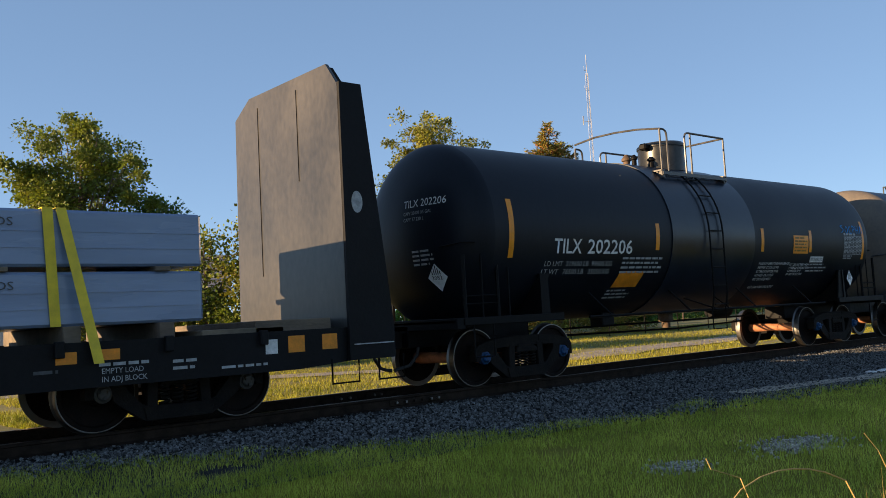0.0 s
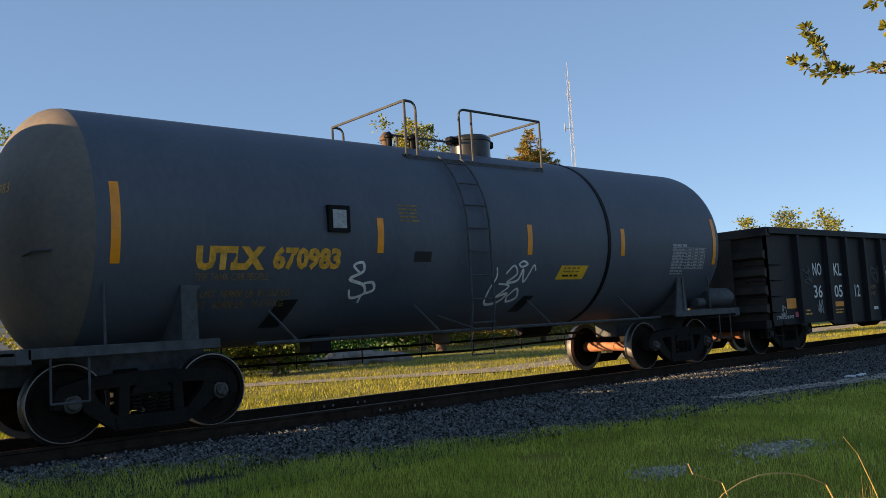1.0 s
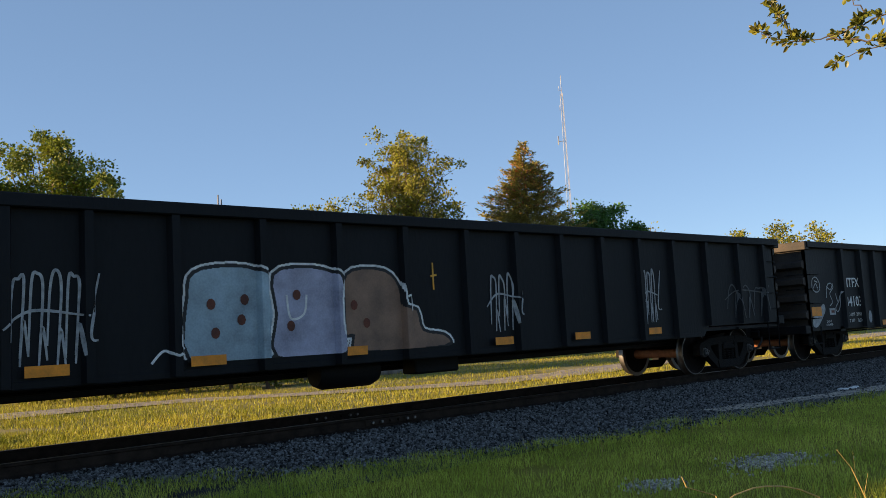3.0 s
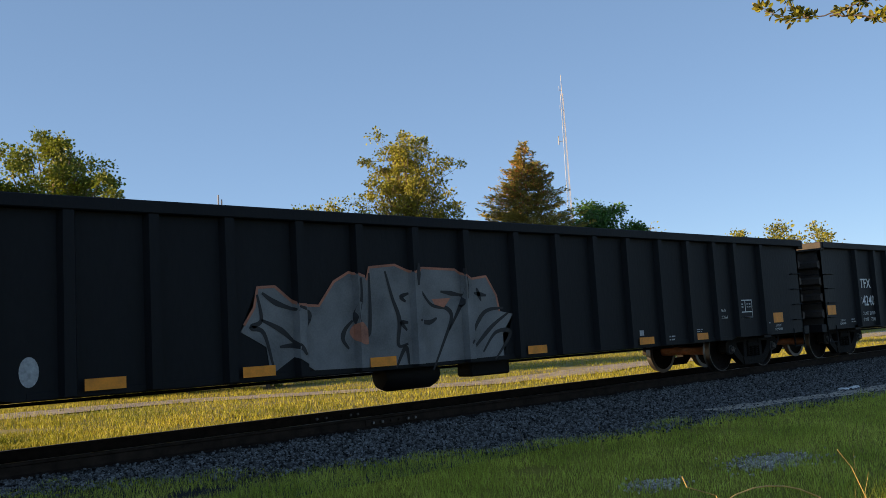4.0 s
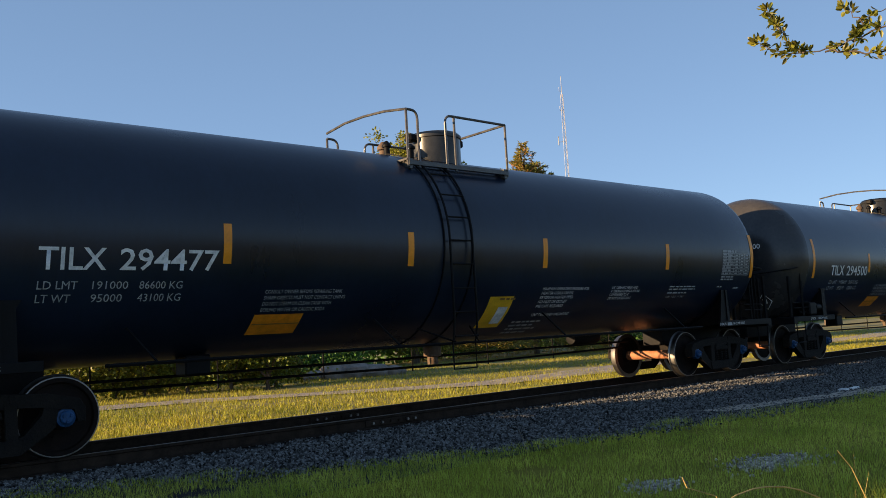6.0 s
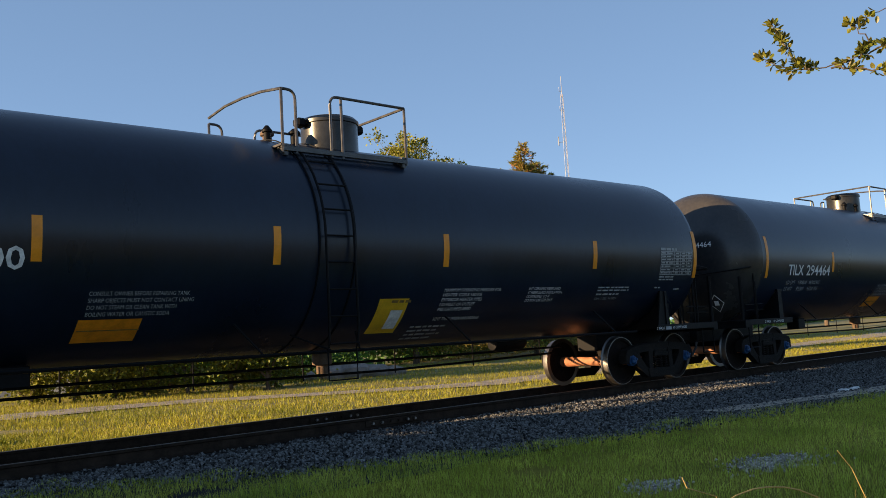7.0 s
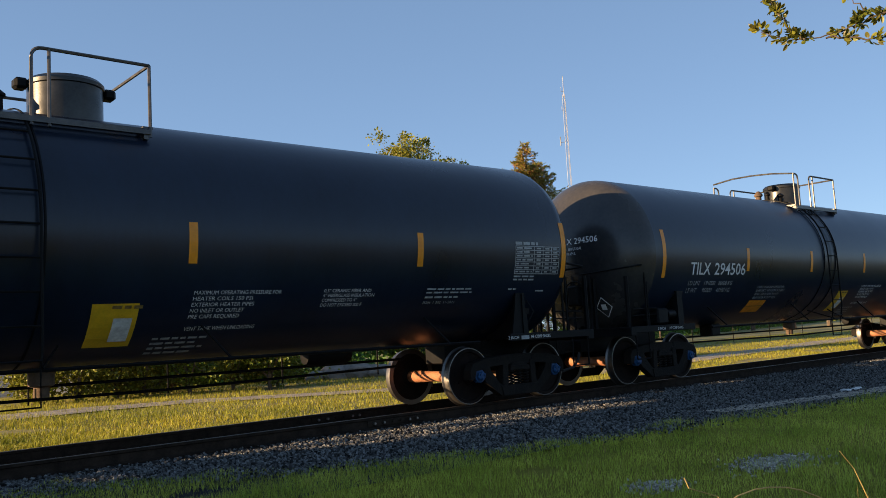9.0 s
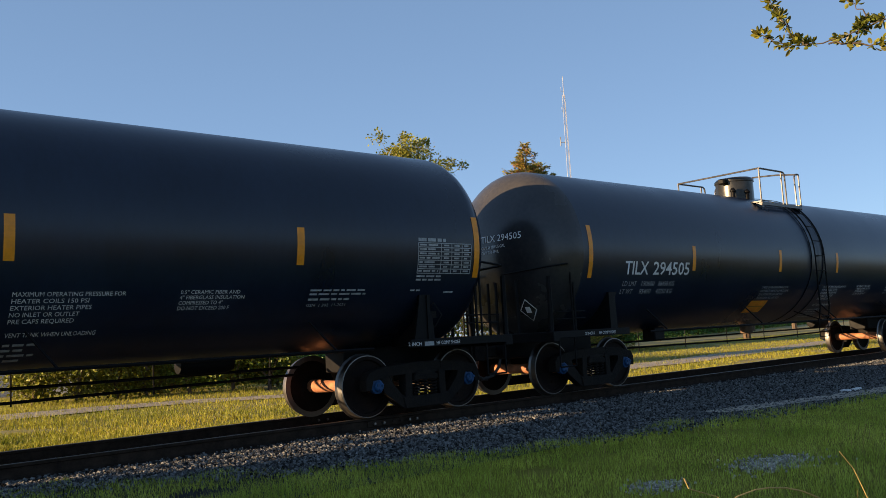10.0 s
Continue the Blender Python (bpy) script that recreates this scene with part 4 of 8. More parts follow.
# older, shorter black tank car
R2, C2 = 1.53, 2.5
car, S2 = tank_car("worn black tank car with yellow reflective strips, rolling on the track", 6.95, R2, C2, TANK_OLD, PIPE, 5.28,
                   (-5.88, -2.14, 1.48, 3.50, 6.07), (-1.26, 0.95, 1.1, 3.76, 0.84), (0.28, 0.5, 3.98, 4.62), -0.35, "blue", 7.33)
belt(car, S2, -1.7, 1.15, TANK_GLOSS, "jacket_band", 0.02, C2, R2)
TRAIN.append((car, 15.25))
lettering(S2, "TILX", -4.9, 2.08, 0.235, WHITE, car, width=0.68, bold=0.004)
lettering(S2, "202206", -4.07, 2.08, 0.235, WHITE, car, width=1.2, bold=0.004)
lettering(S2, "LD LMT  219600 LB  99600 KG", -5.07, 1.87, 0.08, DIRTYW, car, width=1.7)
lettering(S2, "LT WT   76500 LB   35050 KG", -5.1, 1.74, 0.08, DIRTYW, car, width=1.7)
lines(S2, -3.1, -1.9, 2.02, 4, 0.08, DIRTYW, car, 21)
rect("orange_placard", S2, -3.15, -2.45, 1.5, 1.78, REFL_O, car, "faded orange sticker", lean=0.08)
lines(S2, -3.2, -2.5, 1.46, 3, 0.06, DIRTYW, car, 22)
rect("yellow_placard", S2, 2.75, 3.4, 2.12, 2.52, REFL, car, "yellow instruction placard")
lines(S2, 2.8, 3.35, 2.48, 5, 0.07, STENYD, car, 23, off=0.008)
notices(car, S2, 1.45, HEATER, 0.05, 0.08, 1.88, 1.25)
notices(car, S2, 2.72, FIBRE, 0.045, 0.068, 1.86, 0.85)
lines(S2, 3.5, 4.4, 1.9, 3, 0.07, DIRTYW, car, 26)
rect("white_label", S2, 3.55, 4.15, 1.93, 2.06, WHITE, car, "white label plate")
lettering(S2, "POLYMERIC MDI", 3.58, 1.965, 0.06, BLACKP, car, width=0.54, off=0.008)
data_table(car, S2, 5.1, 6.0, 2.12, 2.55, 31)
strokes("spray_tag", S2, [[(5.12, 2.8), (5.0, 2.78), (5.12, 2.7), (5.0, 2.62)], [(5.2, 2.7), (5.28, 2.78), (5.34, 2.7), (5.26, 2.62), (5.2, 2.7)], [(5.5, 2.78), (5.42, 2.76), (5.42, 2.64), (5.52, 2.62)], [(5.6, 2.62), (5.6, 2.8), (5.7, 2.74), (5.6, 2.7)], [(5.76, 2.8), (5.76, 2.62)], [(5.76, 2.7), (5.86, 2.7)], [(5.88, 2.8), (5.86, 2.62)], [(5.94, 2.62), (6.0, 2.8), (6.06, 2.62)]], 0.03, BLUEP, car, "blue spray tag")
hazard_placard(car, Side(None, 0, -1.36), 5.55, 1.55, 0.19)
H2 = Side(R2, C2, end=(-6.23, -1, 0.72))


class HeadTwo(Side):
    def at(self, u, v, off=0.004):
        return H2.at(-u, v, off)


lettering(HeadTwo(), "TILX 202206", 0.15, 2.9, 0.12, WHITE, car, width=0.85)
lettering(HeadTwo(), "CAPY 20400 US GAL", 0.15, 2.78, 0.055, DIRTYW, car, width=0.6)
lettering(HeadTwo(), "CAPY 77 220 L", 0.15, 2.68, 0.055, DIRTYW, car, width=0.45)
lines(HeadTwo(), 0.3, 0.75, 2.2, 4, 0.07, DIRTYW, car, 33)
hazard_placard(car, HeadTwo(R2, C2), 0.72, 1.75, 0.22)

# faded grey tank car
R3, C3 = 1.55, 2.5
car, S3 = tank_car("faded blue-grey tank car with yellow stencils, rolling on the track", 6.92, R3, C3, TANK_GREY, PIPE_G, 5.44,
                   (-5.98, -2.30, 0.72, 3.15, 6.15), (-1.32, 1.72, 1.0, 3.72, 0.86), (0.95, 0.36, 3.98, 4.42), -0.48, "dark", 7.5, 0)
belt(car, S3, 2.72, 2.80, PIPE, "jacket_band", 0.012, C3, R3)
TRAIN.append((car, 30.05))
lettering(S3, "UTLX", -5.02, 1.95, 0.24, STENY, car, width=0.93, bold=0.025)
lettering(S3, "670983", -3.98, 1.95, 0.24, STENY, car, width=1.03, bold=0.018)
lettering(S3, "THE TANK CAR PEOPLE", -5.01, 1.80, 0.09, STENYD, car, width=1.0)
lettering(S3, "LD LMT  184800 LB  83 250 KG", -5.05, 1.60, 0.085, STENYD, car, width=1.4)
lettering(S3, "LT WT   65400 LB   36 050 KG", -5.1, 1.47, 0.085, STENYD, car, width=1.4)
bm = bmesh.new()
for q in ((-3.18, -2.84, 2.42, 2.78),):
    prism(bm, [(q[0], q[2]), (q[1], q[2]), (q[1], q[3]), (q[0], q[3])], -1.60, -1.5)
part("gauge_box", bm, PIPE, car, "square gauge window box")
rect("gauge_glass", Side(None, 0, -1.601), -3.12, -2.9, 2.47, 2.72, DIRTYW, car, "pale gauge glass")
rect("black_patch", S3, -1.68, -1.36, 2.03, 2.18, BLACKP, car)
rect("black_patch", S3, -3.9, -3.6, 1.2, 1.55, BLACKP, car, lean=0.12)
rect("black_patch", S3, 0.7, 0.95, 1.25, 1.5, BLACKP, car, lean=0.15)
lines(S3, -1.95, -1.55, 2.85, 5, 0.055, STENYD, car, 41)
rect("yellow_placard", S3, 1.45, 2.15, 1.75, 1.98, YEL, car, "yellow phone placard", lean=0.09)
lines(S3, 1.6, 2.1, 1.95, 2, 0.055, STENYD, car, 42, off=0.008)
lines(S3, 1.6, 2.0, 1.83, 1, 0.07, BLACKP, car, 43, off=0.008)
data_table(car, S3, 4.7, 5.8, 1.92, 2.32, 45)
strokes("spray_tag", S3, [[(-2.6, 1.88), (-2.72, 1.98), (-2.58, 2.02), (-2.55, 1.9), (-2.75, 1.8), (-2.5, 1.72), (-2.45, 1.6), (-2.65, 1.55), (-2.72, 1.66)], [(-2.5, 1.74), (-2.35, 1.75), (-2.3, 1.65), (-2.45, 1.6)], [(-2.48, 1.6), (-2.5, 1.48)]], 0.045, WHITE, car, "white spray tag")
strokes("spray_tag", S3, [[(0.02, 1.95), (0.06, 1.8), (-0.02, 1.6), (0.02, 1.4), (0.3, 1.42), (0.42, 1.55), (0.2, 1.5), (0.4, 1.66), (0.15, 1.7)],
                          [(0.25, 1.85), (0.4, 1.98), (0.5, 1.85), (0.32, 1.72), (0.55, 1.75), (0.62, 1.92), (0.7, 1.72), (0.85, 1.98), (0.92, 1.9)],
                          [(0.5, 2.0), (0.6, 2.05), (0.7, 2.0), (0.58, 1.96), (0.5, 2.0)], [(0.45, 1.5), (0.6, 1.62), (0.68, 1.48), (0.5, 1.42), (0.45, 1.5)]], 0.04, WHITE, car, "white spray tag")
bm = bmesh.new()
lathe(bm, [(0, 6.25), (0.16, 6.28), (0.2, 6.38), (0.2, 7.1), (0.16, 7.2), (0, 7.23)], "x", 24, (0, -1.1, 1.33))
part("air_reservoir", bm, PIPE_G, car, "grey air reservoir drum", True)
bm = bmesh.new()
lathe(bm, [(0, 5.75), (0.1, 5.78), (0.1, 6.05), (0, 6.08)], "x", 16, (0, -1.2, 1.24))
part("valve_drum", bm, PIPE_G, car, "", True)
H3 = Side(R3, C3, end=(-6.20, -1, 0.72))


class HeadThree(Side):
    def at(self, u, v, off=0.004):
        return H3.at(-u, v, off)


lettering(HeadThree(), "UTLX 670983", -0.5, 2.9, 0.12, STENY, car, width=1.1)
lines(HeadThree(), -0.5, 0.1, 2.7, 4, 0.1, STENYD, car, 46)


# ---- gondolas ----
def gondola(label, u, half, top, bottom, ribs, end_bottom=None, post_w=0.1, tx=8.42, name="gondola_car", low_gear=True):
    car = thing(name, label, "gondola car", "cars of the train")
    TRAIN.append((car, u))
    W = 1.47
    eb = end_bottom or bottom
    for s in (-1, 1):
        bm = bmesh.new()
        y0, y1 = sorted((s * (W - 0.06), s * W))
        prism(bm, [(-half, eb), (-tx + 1.3, eb), (-tx + 1.5, bottom), (tx - 1.5, bottom), (tx - 1.3, eb), (half, eb), (half, top - 0.1), (-half, top - 0.1)], y0, y1)
        part("side_sheet", bm, GOND, car)
        bm = bmesh.new()
        a, b = sorted((s * (W - 0.08), s * (W + 0.12)))
        box(bm, -half - 0.03, half + 0.03, a, b, top - 0.15, top, 0.012)
        part("top_chord", bm, GOND, car)
        bm = bmesh.new()
        a, b = sorted((s * (W - 0.01), s * (W + 0.006)))
        box(bm, -tx + 1.6, tx - 1.6, a, b, bottom - 0.0, bottom + 0.09, 0.01)
        part("side_sill", bm, GOND, car)
        a, b = sorted((s * (W - 0.01), s * (W + 0.11)))
        for x in ribs:
            bm = bmesh.new()
            w = post_w
            prism(bm, [(x - w, s * W), (x - w * 0.6, s * (W + 0.10)), (x + w * 0.6, s * (W + 0.10)), (x + w, s * W)], bottom + 0.02 if abs(x) < tx - 1.6 else eb + 0.02, top - 0.14, "z")
            part("side_post", bm, GOND, car)
    bm = bmesh.new()
    box(bm, -half, half, -W + 0.06, W - 0.06, bottom + 0.1, bottom + 0.16)
    part("floor_plate", bm, GOND, car)
    bm = bmesh.new()
    box(bm, -half - 0.3, half + 0.3, -0.3, 0.3, 0.62, bottom + 0.12, 0.02)
    part("centre_sill", bm, FLATM, car)
    for s in (-1, 1):                                    # ends: sheet with level ribs, cap, ladder rungs, sill
        x = s * half
        bm = bmesh.new()
        a, b = sorted((x, x - s * 0.06))
        box(bm, a, b, -W, W, eb, top - 0.06)
        part("end_sheet", bm, GOND_END, car)
        bm = bmesh.new()
        a, b = sorted((x + s * 0.12, x - s * 0.08))
        box(bm, a, b, -W - 0.1, W + 0.1, top - 0.2, top, 0.012)
        part("end_cap", bm, GOND_END, car)
        for z in (eb + 0.28, eb + 0.68, eb + 1.08, eb + 1.48):
            bm = bmesh.new()
            prism(bm, [(x, z), (x + s * 0.13, z + 0.05), (x + s * 0.13, z + 0.17), (x, z + 0.22)], -W + 0.02, W - 0.02)
            part("end_rib", bm, GOND_END, car)
        bm = bmesh.new()
        a, b = sorted((x + s * 0.14, x + s * 0.17))
        box(bm, a, b, -W + 0.75, W - 0.25, eb + 0.25, top - 0.2)
        part("end_panel", bm, GOND_END, car, "dusty brown end plate")
        bm = bmesh.new()
        a, b = sorted((x, x + s * 0.25))
        box(bm, a, b, -W, W, eb - 0.05, eb + 0.14, 0.01)
        part("end_sill", bm, FLATM, car)
        for z in (eb + 0.3, eb + 0.65, eb + 1.0, eb + 1.35):
            for y in (-1.4, 1.05):
                bm = bmesh.new()
                tube(bm, [(x + s * 0.02, y, z), (x + s * 0.2, y, z), (x + s * 0.2, y + 0.35, z), (x + s * 0.02, y + 0.35, z)], 0.011, 6)
                part("end_rung", bm, PIPE, car)
            bm = bmesh.new()
            tube(bm, [(x - s * 0.08, -W, z), (x - s * 0.08, -W - 0.07, z), (x - s * 0.46, -W - 0.07, z), (x - s * 0.46, -W, z)], 0.011, 6)
            part("side_rung", bm, PIPE, car)
        bm = bmesh.new()
        for dx in (0.06, 0.5):
            tube(bm, [(x - s * dx, -W, eb + 0.1), (x - s * dx, -W, 0.42)], 0.016, 6)
        tube(bm, [(x - s * 0.06, -W, 0.42), (x - s * 0.5, -W, 0.42)], 0.016, 6)
        part("stirrup", bm, PIPE, car)
        truck(car, s * tx, "dark")
        coupler(car, s * (half + 0.62), s)
        for y in (-1, 1):
            bm = bmesh.new()
            prism(bm, [(y * 0.3, bottom + 0.1), (y * W, bottom + 0.1), (y * W, eb - 0.05), (y * 0.3, 0.7)], s * tx - 0.15, s * tx + 0.15, "x")
            part("body_bolster", bm, FLATM, car)
    bm = bmesh.new()                                     # brake gear and reservoir under the floor
    lathe(bm, [(0, -0.55), (0.18, -0.52), (0.23, -0.4), (0.23, 0.4), (0.18, 0.52), (0, 0.55)], "x", 20, (-1.2, -0.75 if low_gear else 0.3, bottom - (0.12 if low_gear else 0.0)))
    part("air_reservoir", bm, FLATM, car, "", True)
    bm = bmesh.new()
    box(bm, 0.0, 0.9, -0.9, -0.55, bottom - (0.25 if low_gear else 0.08), bottom + 0.05, 0.03)
    part("control_valve", bm, FLATM, car)
    handrail("brake_pipe", car, [[(-tx + 1.2, -0.4, bottom - 0.08), (tx - 1.2, -0.4, bottom - 0.08)]], 0.022, PIPE)
    bm = bmesh.new()
    x = -half - 0.32
    ring = [(x, 0.75 + 0.27 * math.cos(t), top - 0.75 + 0.27 * math.sin(t)) for t in spread(0, 2 * math.pi, 24)]
    tube(bm, ring, 0.014, 6, caps=False)
    for k in range(5):
        t = 2 * math.pi * k / 5
        tube(bm, [(x + 0.03, 0.75, top - 0.75), (x, 0.75 + 0.27 * math.cos(t), top - 0.75 + 0.27 * math.sin(t))], 0.011, 5)
    part("brake_wheel", bm, PIPE, car, "spoked black brake wheel", True)
    bm = bmesh.new()
    box(bm, x + 0.04, -half + 0.02, 0.45, 0.78, top - 1.0, top - 0.55, 0.04)
    part("brake_box", bm, PIPE, car)
    return car


def frame_box(car, side, u0, u1, v0, v1):
    outline("stencil_box", side, [(u0, v0), (u1, v0), (u1, v1), (u0, v1)], 0.025, WHITE, car, "white stencilled inspection box")
    bm = bmesh.new()
    um, vm = (u0 + u1) / 2, v0 + (v1 - v0) * 0.32
    ribbon(bm, side, [(um, vm), (um, v1)], 0.02, 0.006)
    ribbon(bm, side, [(u0, vm), (u1, vm)], 0.02, 0.006)
    part("stencil_line", bm, WHITE, car)
    lines(side, u0 + 0.06, um - 0.04, v1 - 0.07, 2, 0.06, DIRTYW, car, 3)
    lines(side, um + 0.06, u1 - 0.04, v1 - 0.07, 2, 0.06, DIRTYW, car, 4)


def sticker(car, side, u0, u1, v0, v1):
    rect("reflector_sticker", side, u0, u1, v0, v1, REFL_O, car, "orange reflective sticker")


def blob(pts, n=5):
    return curve2(pts, n, True)[:-1]


WALL = Side(None, 0, -1.47)

RIBS_A = [-8.3, -7.2, -6.4, -5.45, -4.5, -3.5, -2.55, -1.55, -0.55, 0.55, 1.55, 2.55, 3.5, 4.5, 5.45, 6.4, 7.2, 8.3]


class Ribbed(Side):
    """The side of a gondola with its posts: paint follows sheet and posts."""
    def __init__(self, ribs, w=0.1):
        self.radius, self.cz, self.y, self.end = None, 0, -1.47, None
        self.ribs, self.w = ribs, w

    def at(self, u, v, off=0.004):
        y = 0.0
        for x in self.ribs:
            d = abs(u - x)
            if d < self.w:
                y = max(y, 0.10 * min(1.0, (self.w - d) / (0.4 * self.w)))
        return Vector((u, self.y - y - off, v))

    def fill(self, name, pts, material, parent, label="", off=0.01):
        bm = bmesh.new()
        bm.faces.new([bm.verts.new((p[0], 0, p[1])) for p in pts])
        bmesh.ops.triangulate(bm, faces=bm.faces[:])
        for x in self.ribs:
            for d in (-1, -0.6, 0.6, 1):
                bmesh.ops.bisect_plane(bm, geom=bm.verts[:] + bm.edges[:] + bm.faces[:], plane_co=(x + d * self.w, 0, 0), plane_no=(1, 0, 0))
        for v in bm.verts:
            v.co = self.at(v.co.x, v.co.z, off)
        return part(name, bm, material, parent, label)

    def stroke(self, name, runs, w, material, parent, label="", off=0.01, smooth=True, taper=0.0):
        bm = bmesh.new()
        for k, r in enumerate(runs):
            pts = curve2(r) if smooth else r
            fine = []
            for a, b in zip(pts, pts[1:]):
                n = max(1, int(math.hypot(b[0] - a[0], b[1] - a[1]) / 0.05))
                fine += [(a[0] + (b[0] - a[0]) * i / n, a[1] + (b[1] - a[1]) * i / n) for i in range(n)]
            fine.append(pts[-1])
            ribbon(bm, self, fine, w, off + 0.0004 * k, taper)
        return part(name, bm, material, parent, label)


def cell(run, u0, u1, v0, v1):
    return [(u0 + (u1 - u0) * a, v0 + (v1 - v0) * b) for a, b in run]


# rounded letters in a unit cell: body, eyes (middle and half widths) and slits (run, width)
BUBBLE = {
    "C": ([(0, 0.45), (0.02, 0.68), (0.12, 0.9), (0.32, 0.99), (0.58, 1.0), (0.82, 0.92), (0.96, 0.77), (0.97, 0.6), (1.0, 0.5), (1.0, 0.3), (0.9, 0.12), (0.7, 0.02), (0.4, 0.0), (0.14, 0.02), (0.04, 0.2)],
          [(0.44, 0.54, 0.09, 0.13)], [([(0.48, 0.56), (0.98, 0.57)], 0.085)]),
    "O": ([(0.02, 0.45), (0.0, 0.75), (0.12, 0.93), (0.4, 1.0), (0.7, 0.95), (0.93, 0.8), (1.0, 0.55), (0.92, 0.3), (0.7, 0.1), (0.4, 0.0), (0.12, 0.03), (0.03, 0.2)], [(0.42, 0.53, 0.13, 0.115)], []),
    "E": ([(0, 0.35), (0.05, 0.65), (0.07, 0.9), (0.27, 1.0), (0.55, 0.96), (0.8, 0.8), (0.88, 0.68), (0.92, 0.56), (1.0, 0.48), (1.02, 0.3), (0.98, 0.1), (0.8, 0.02), (0.4, 0.0), (0.15, 0.06), (0.04, 0.2)],
          [(0.42, 0.67, 0.13, 0.095), (0.5, 0.38, 0.08, 0.1)], [([(0.46, 0.46), (0.66, 0.54), (0.95, 0.62)], 0.09)]),
    "P": ([(0.0, 0.02), (0.03, 0.5), (0.02, 0.88), (0.14, 0.99), (0.5, 0.98), (0.85, 0.88), (1.0, 0.73), (0.97, 0.61), (0.78, 0.5), (0.48, 0.46), (0.42, 0.36), (0.5, 0.24), (0.68, 0.12), (0.78, 0.05), (0.7, 0.0), (0.3, 0.0)], [(0.45, 0.73, 0.11, 0.055)], []),
    "B": ([(0.0, 0.9), (0.15, 0.94), (0.3, 1.0), (0.58, 0.97), (0.8, 0.82), (0.76, 0.66), (0.62, 0.56), (0.86, 0.5), (1.0, 0.35), (0.98, 0.14), (0.8, 0.02), (0.3, 0.0), (0.2, 0.1), (0.0, 0.16), (0.02, 0.3), (0.13, 0.5), (0.02, 0.6), (0.0, 0.75)],
          [(0.42, 0.72, 0.07, 0.055), (0.52, 0.31, 0.075, 0.06)], []),
    "R": ([(0.26, 0.02), (0.28, 0.3), (0.2, 0.52), (0.0, 0.6), (0.04, 0.84), (0.25, 0.96), (0.52, 1.0), (0.85, 0.9), (1.0, 0.7), (0.9, 0.5), (0.76, 0.4), (0.86, 0.24), (0.8, 0.08), (0.6, 0.0)], [(0.6, 0.68, 0.1, 0.085), (0.42, 0.45, 0.09, 0.1)], [([(0.5, 0.5), (0.78, 0.4)], 0.06)]),
    "A": ([(0.05, 0.68), (0.03, 0.88), (0.2, 1.0), (0.5, 0.98), (0.68, 0.82), (0.7, 0.5), (0.78, 0.36), (1.0, 0.32), (0.97, 0.1), (0.75, 0.06), (0.55, 0.0), (0.2, 0.0), (0.02, 0.15), (0.0, 0.4), (0.1, 0.55)], [(0.24, 0.32, 0.14, 0.08), (0.32, 0.65, 0.15, 0.06)], [([(0.02, 0.6), (0.3, 0.62)], 0.04)]),
    "N": ([(0.02, 0.97), (0.2, 1.0), (0.3, 0.9), (0.5, 0.98), (0.8, 0.9), (0.93, 0.7), (0.85, 0.5), (0.8, 0.36), (1.0, 0.25), (0.98, 0.02), (0.5, 0.0), (0.1, 0.02), (0.15, 0.3), (0.03, 0.6)], [(0.38, 0.45, 0.06, 0.2)], [([(0.4, 0.35), (0.5, 0.0)], 0.05)]),
}

# gondola with the blue bubble writing
RIBS_N = [-8.8, -7.35, -6.35, -5.3, -4.3, -3.2, -2.1, -1.1, 0.0, 1.1, 2.1, 3.2, 4.3, 5.3, 6.35, 7.35, 8.8]
car = gondola("black gondola car with large blue bubble graffiti, rolling on the track", 48.48, 10.12, 2.83, 0.55, RIBS_N, 0.64, tx=8.65, low_gear=False)
G = Ribbed(RIBS_N)
SPANS = [("C", -3.2, -2.06, 2.27), ("O", -2.06, -1.04, 2.31), ("E", -1.05, 0.06, 2.27), ("P", 0.04, 1.13, 2.35), ("B", 1.82, 3.1, 2.26), ("R", 2.9, 4.14, 2.2), ("A", 4.09, 5.18, 2.23), ("N", 5.14, 6.26, 2.17)]


def reach(U, V, runs):
    """Distance of each cell to the nearest of some strokes."""
    d = np.full(U.shape, 9.0)
    for run in runs:
        for (ax, ay), (bx, by) in zip(run, run[1:]):
            L = max(1e-9, (bx - ax) ** 2 + (by - ay) ** 2)
            t = np.clip(((U - ax) * (bx - ax) + (V - ay) * (by - ay)) / L, 0, 1)
            d = np.minimum(d, np.hypot(U - ax - t * (bx - ax), V - ay - t * (by - ay)))
    return d


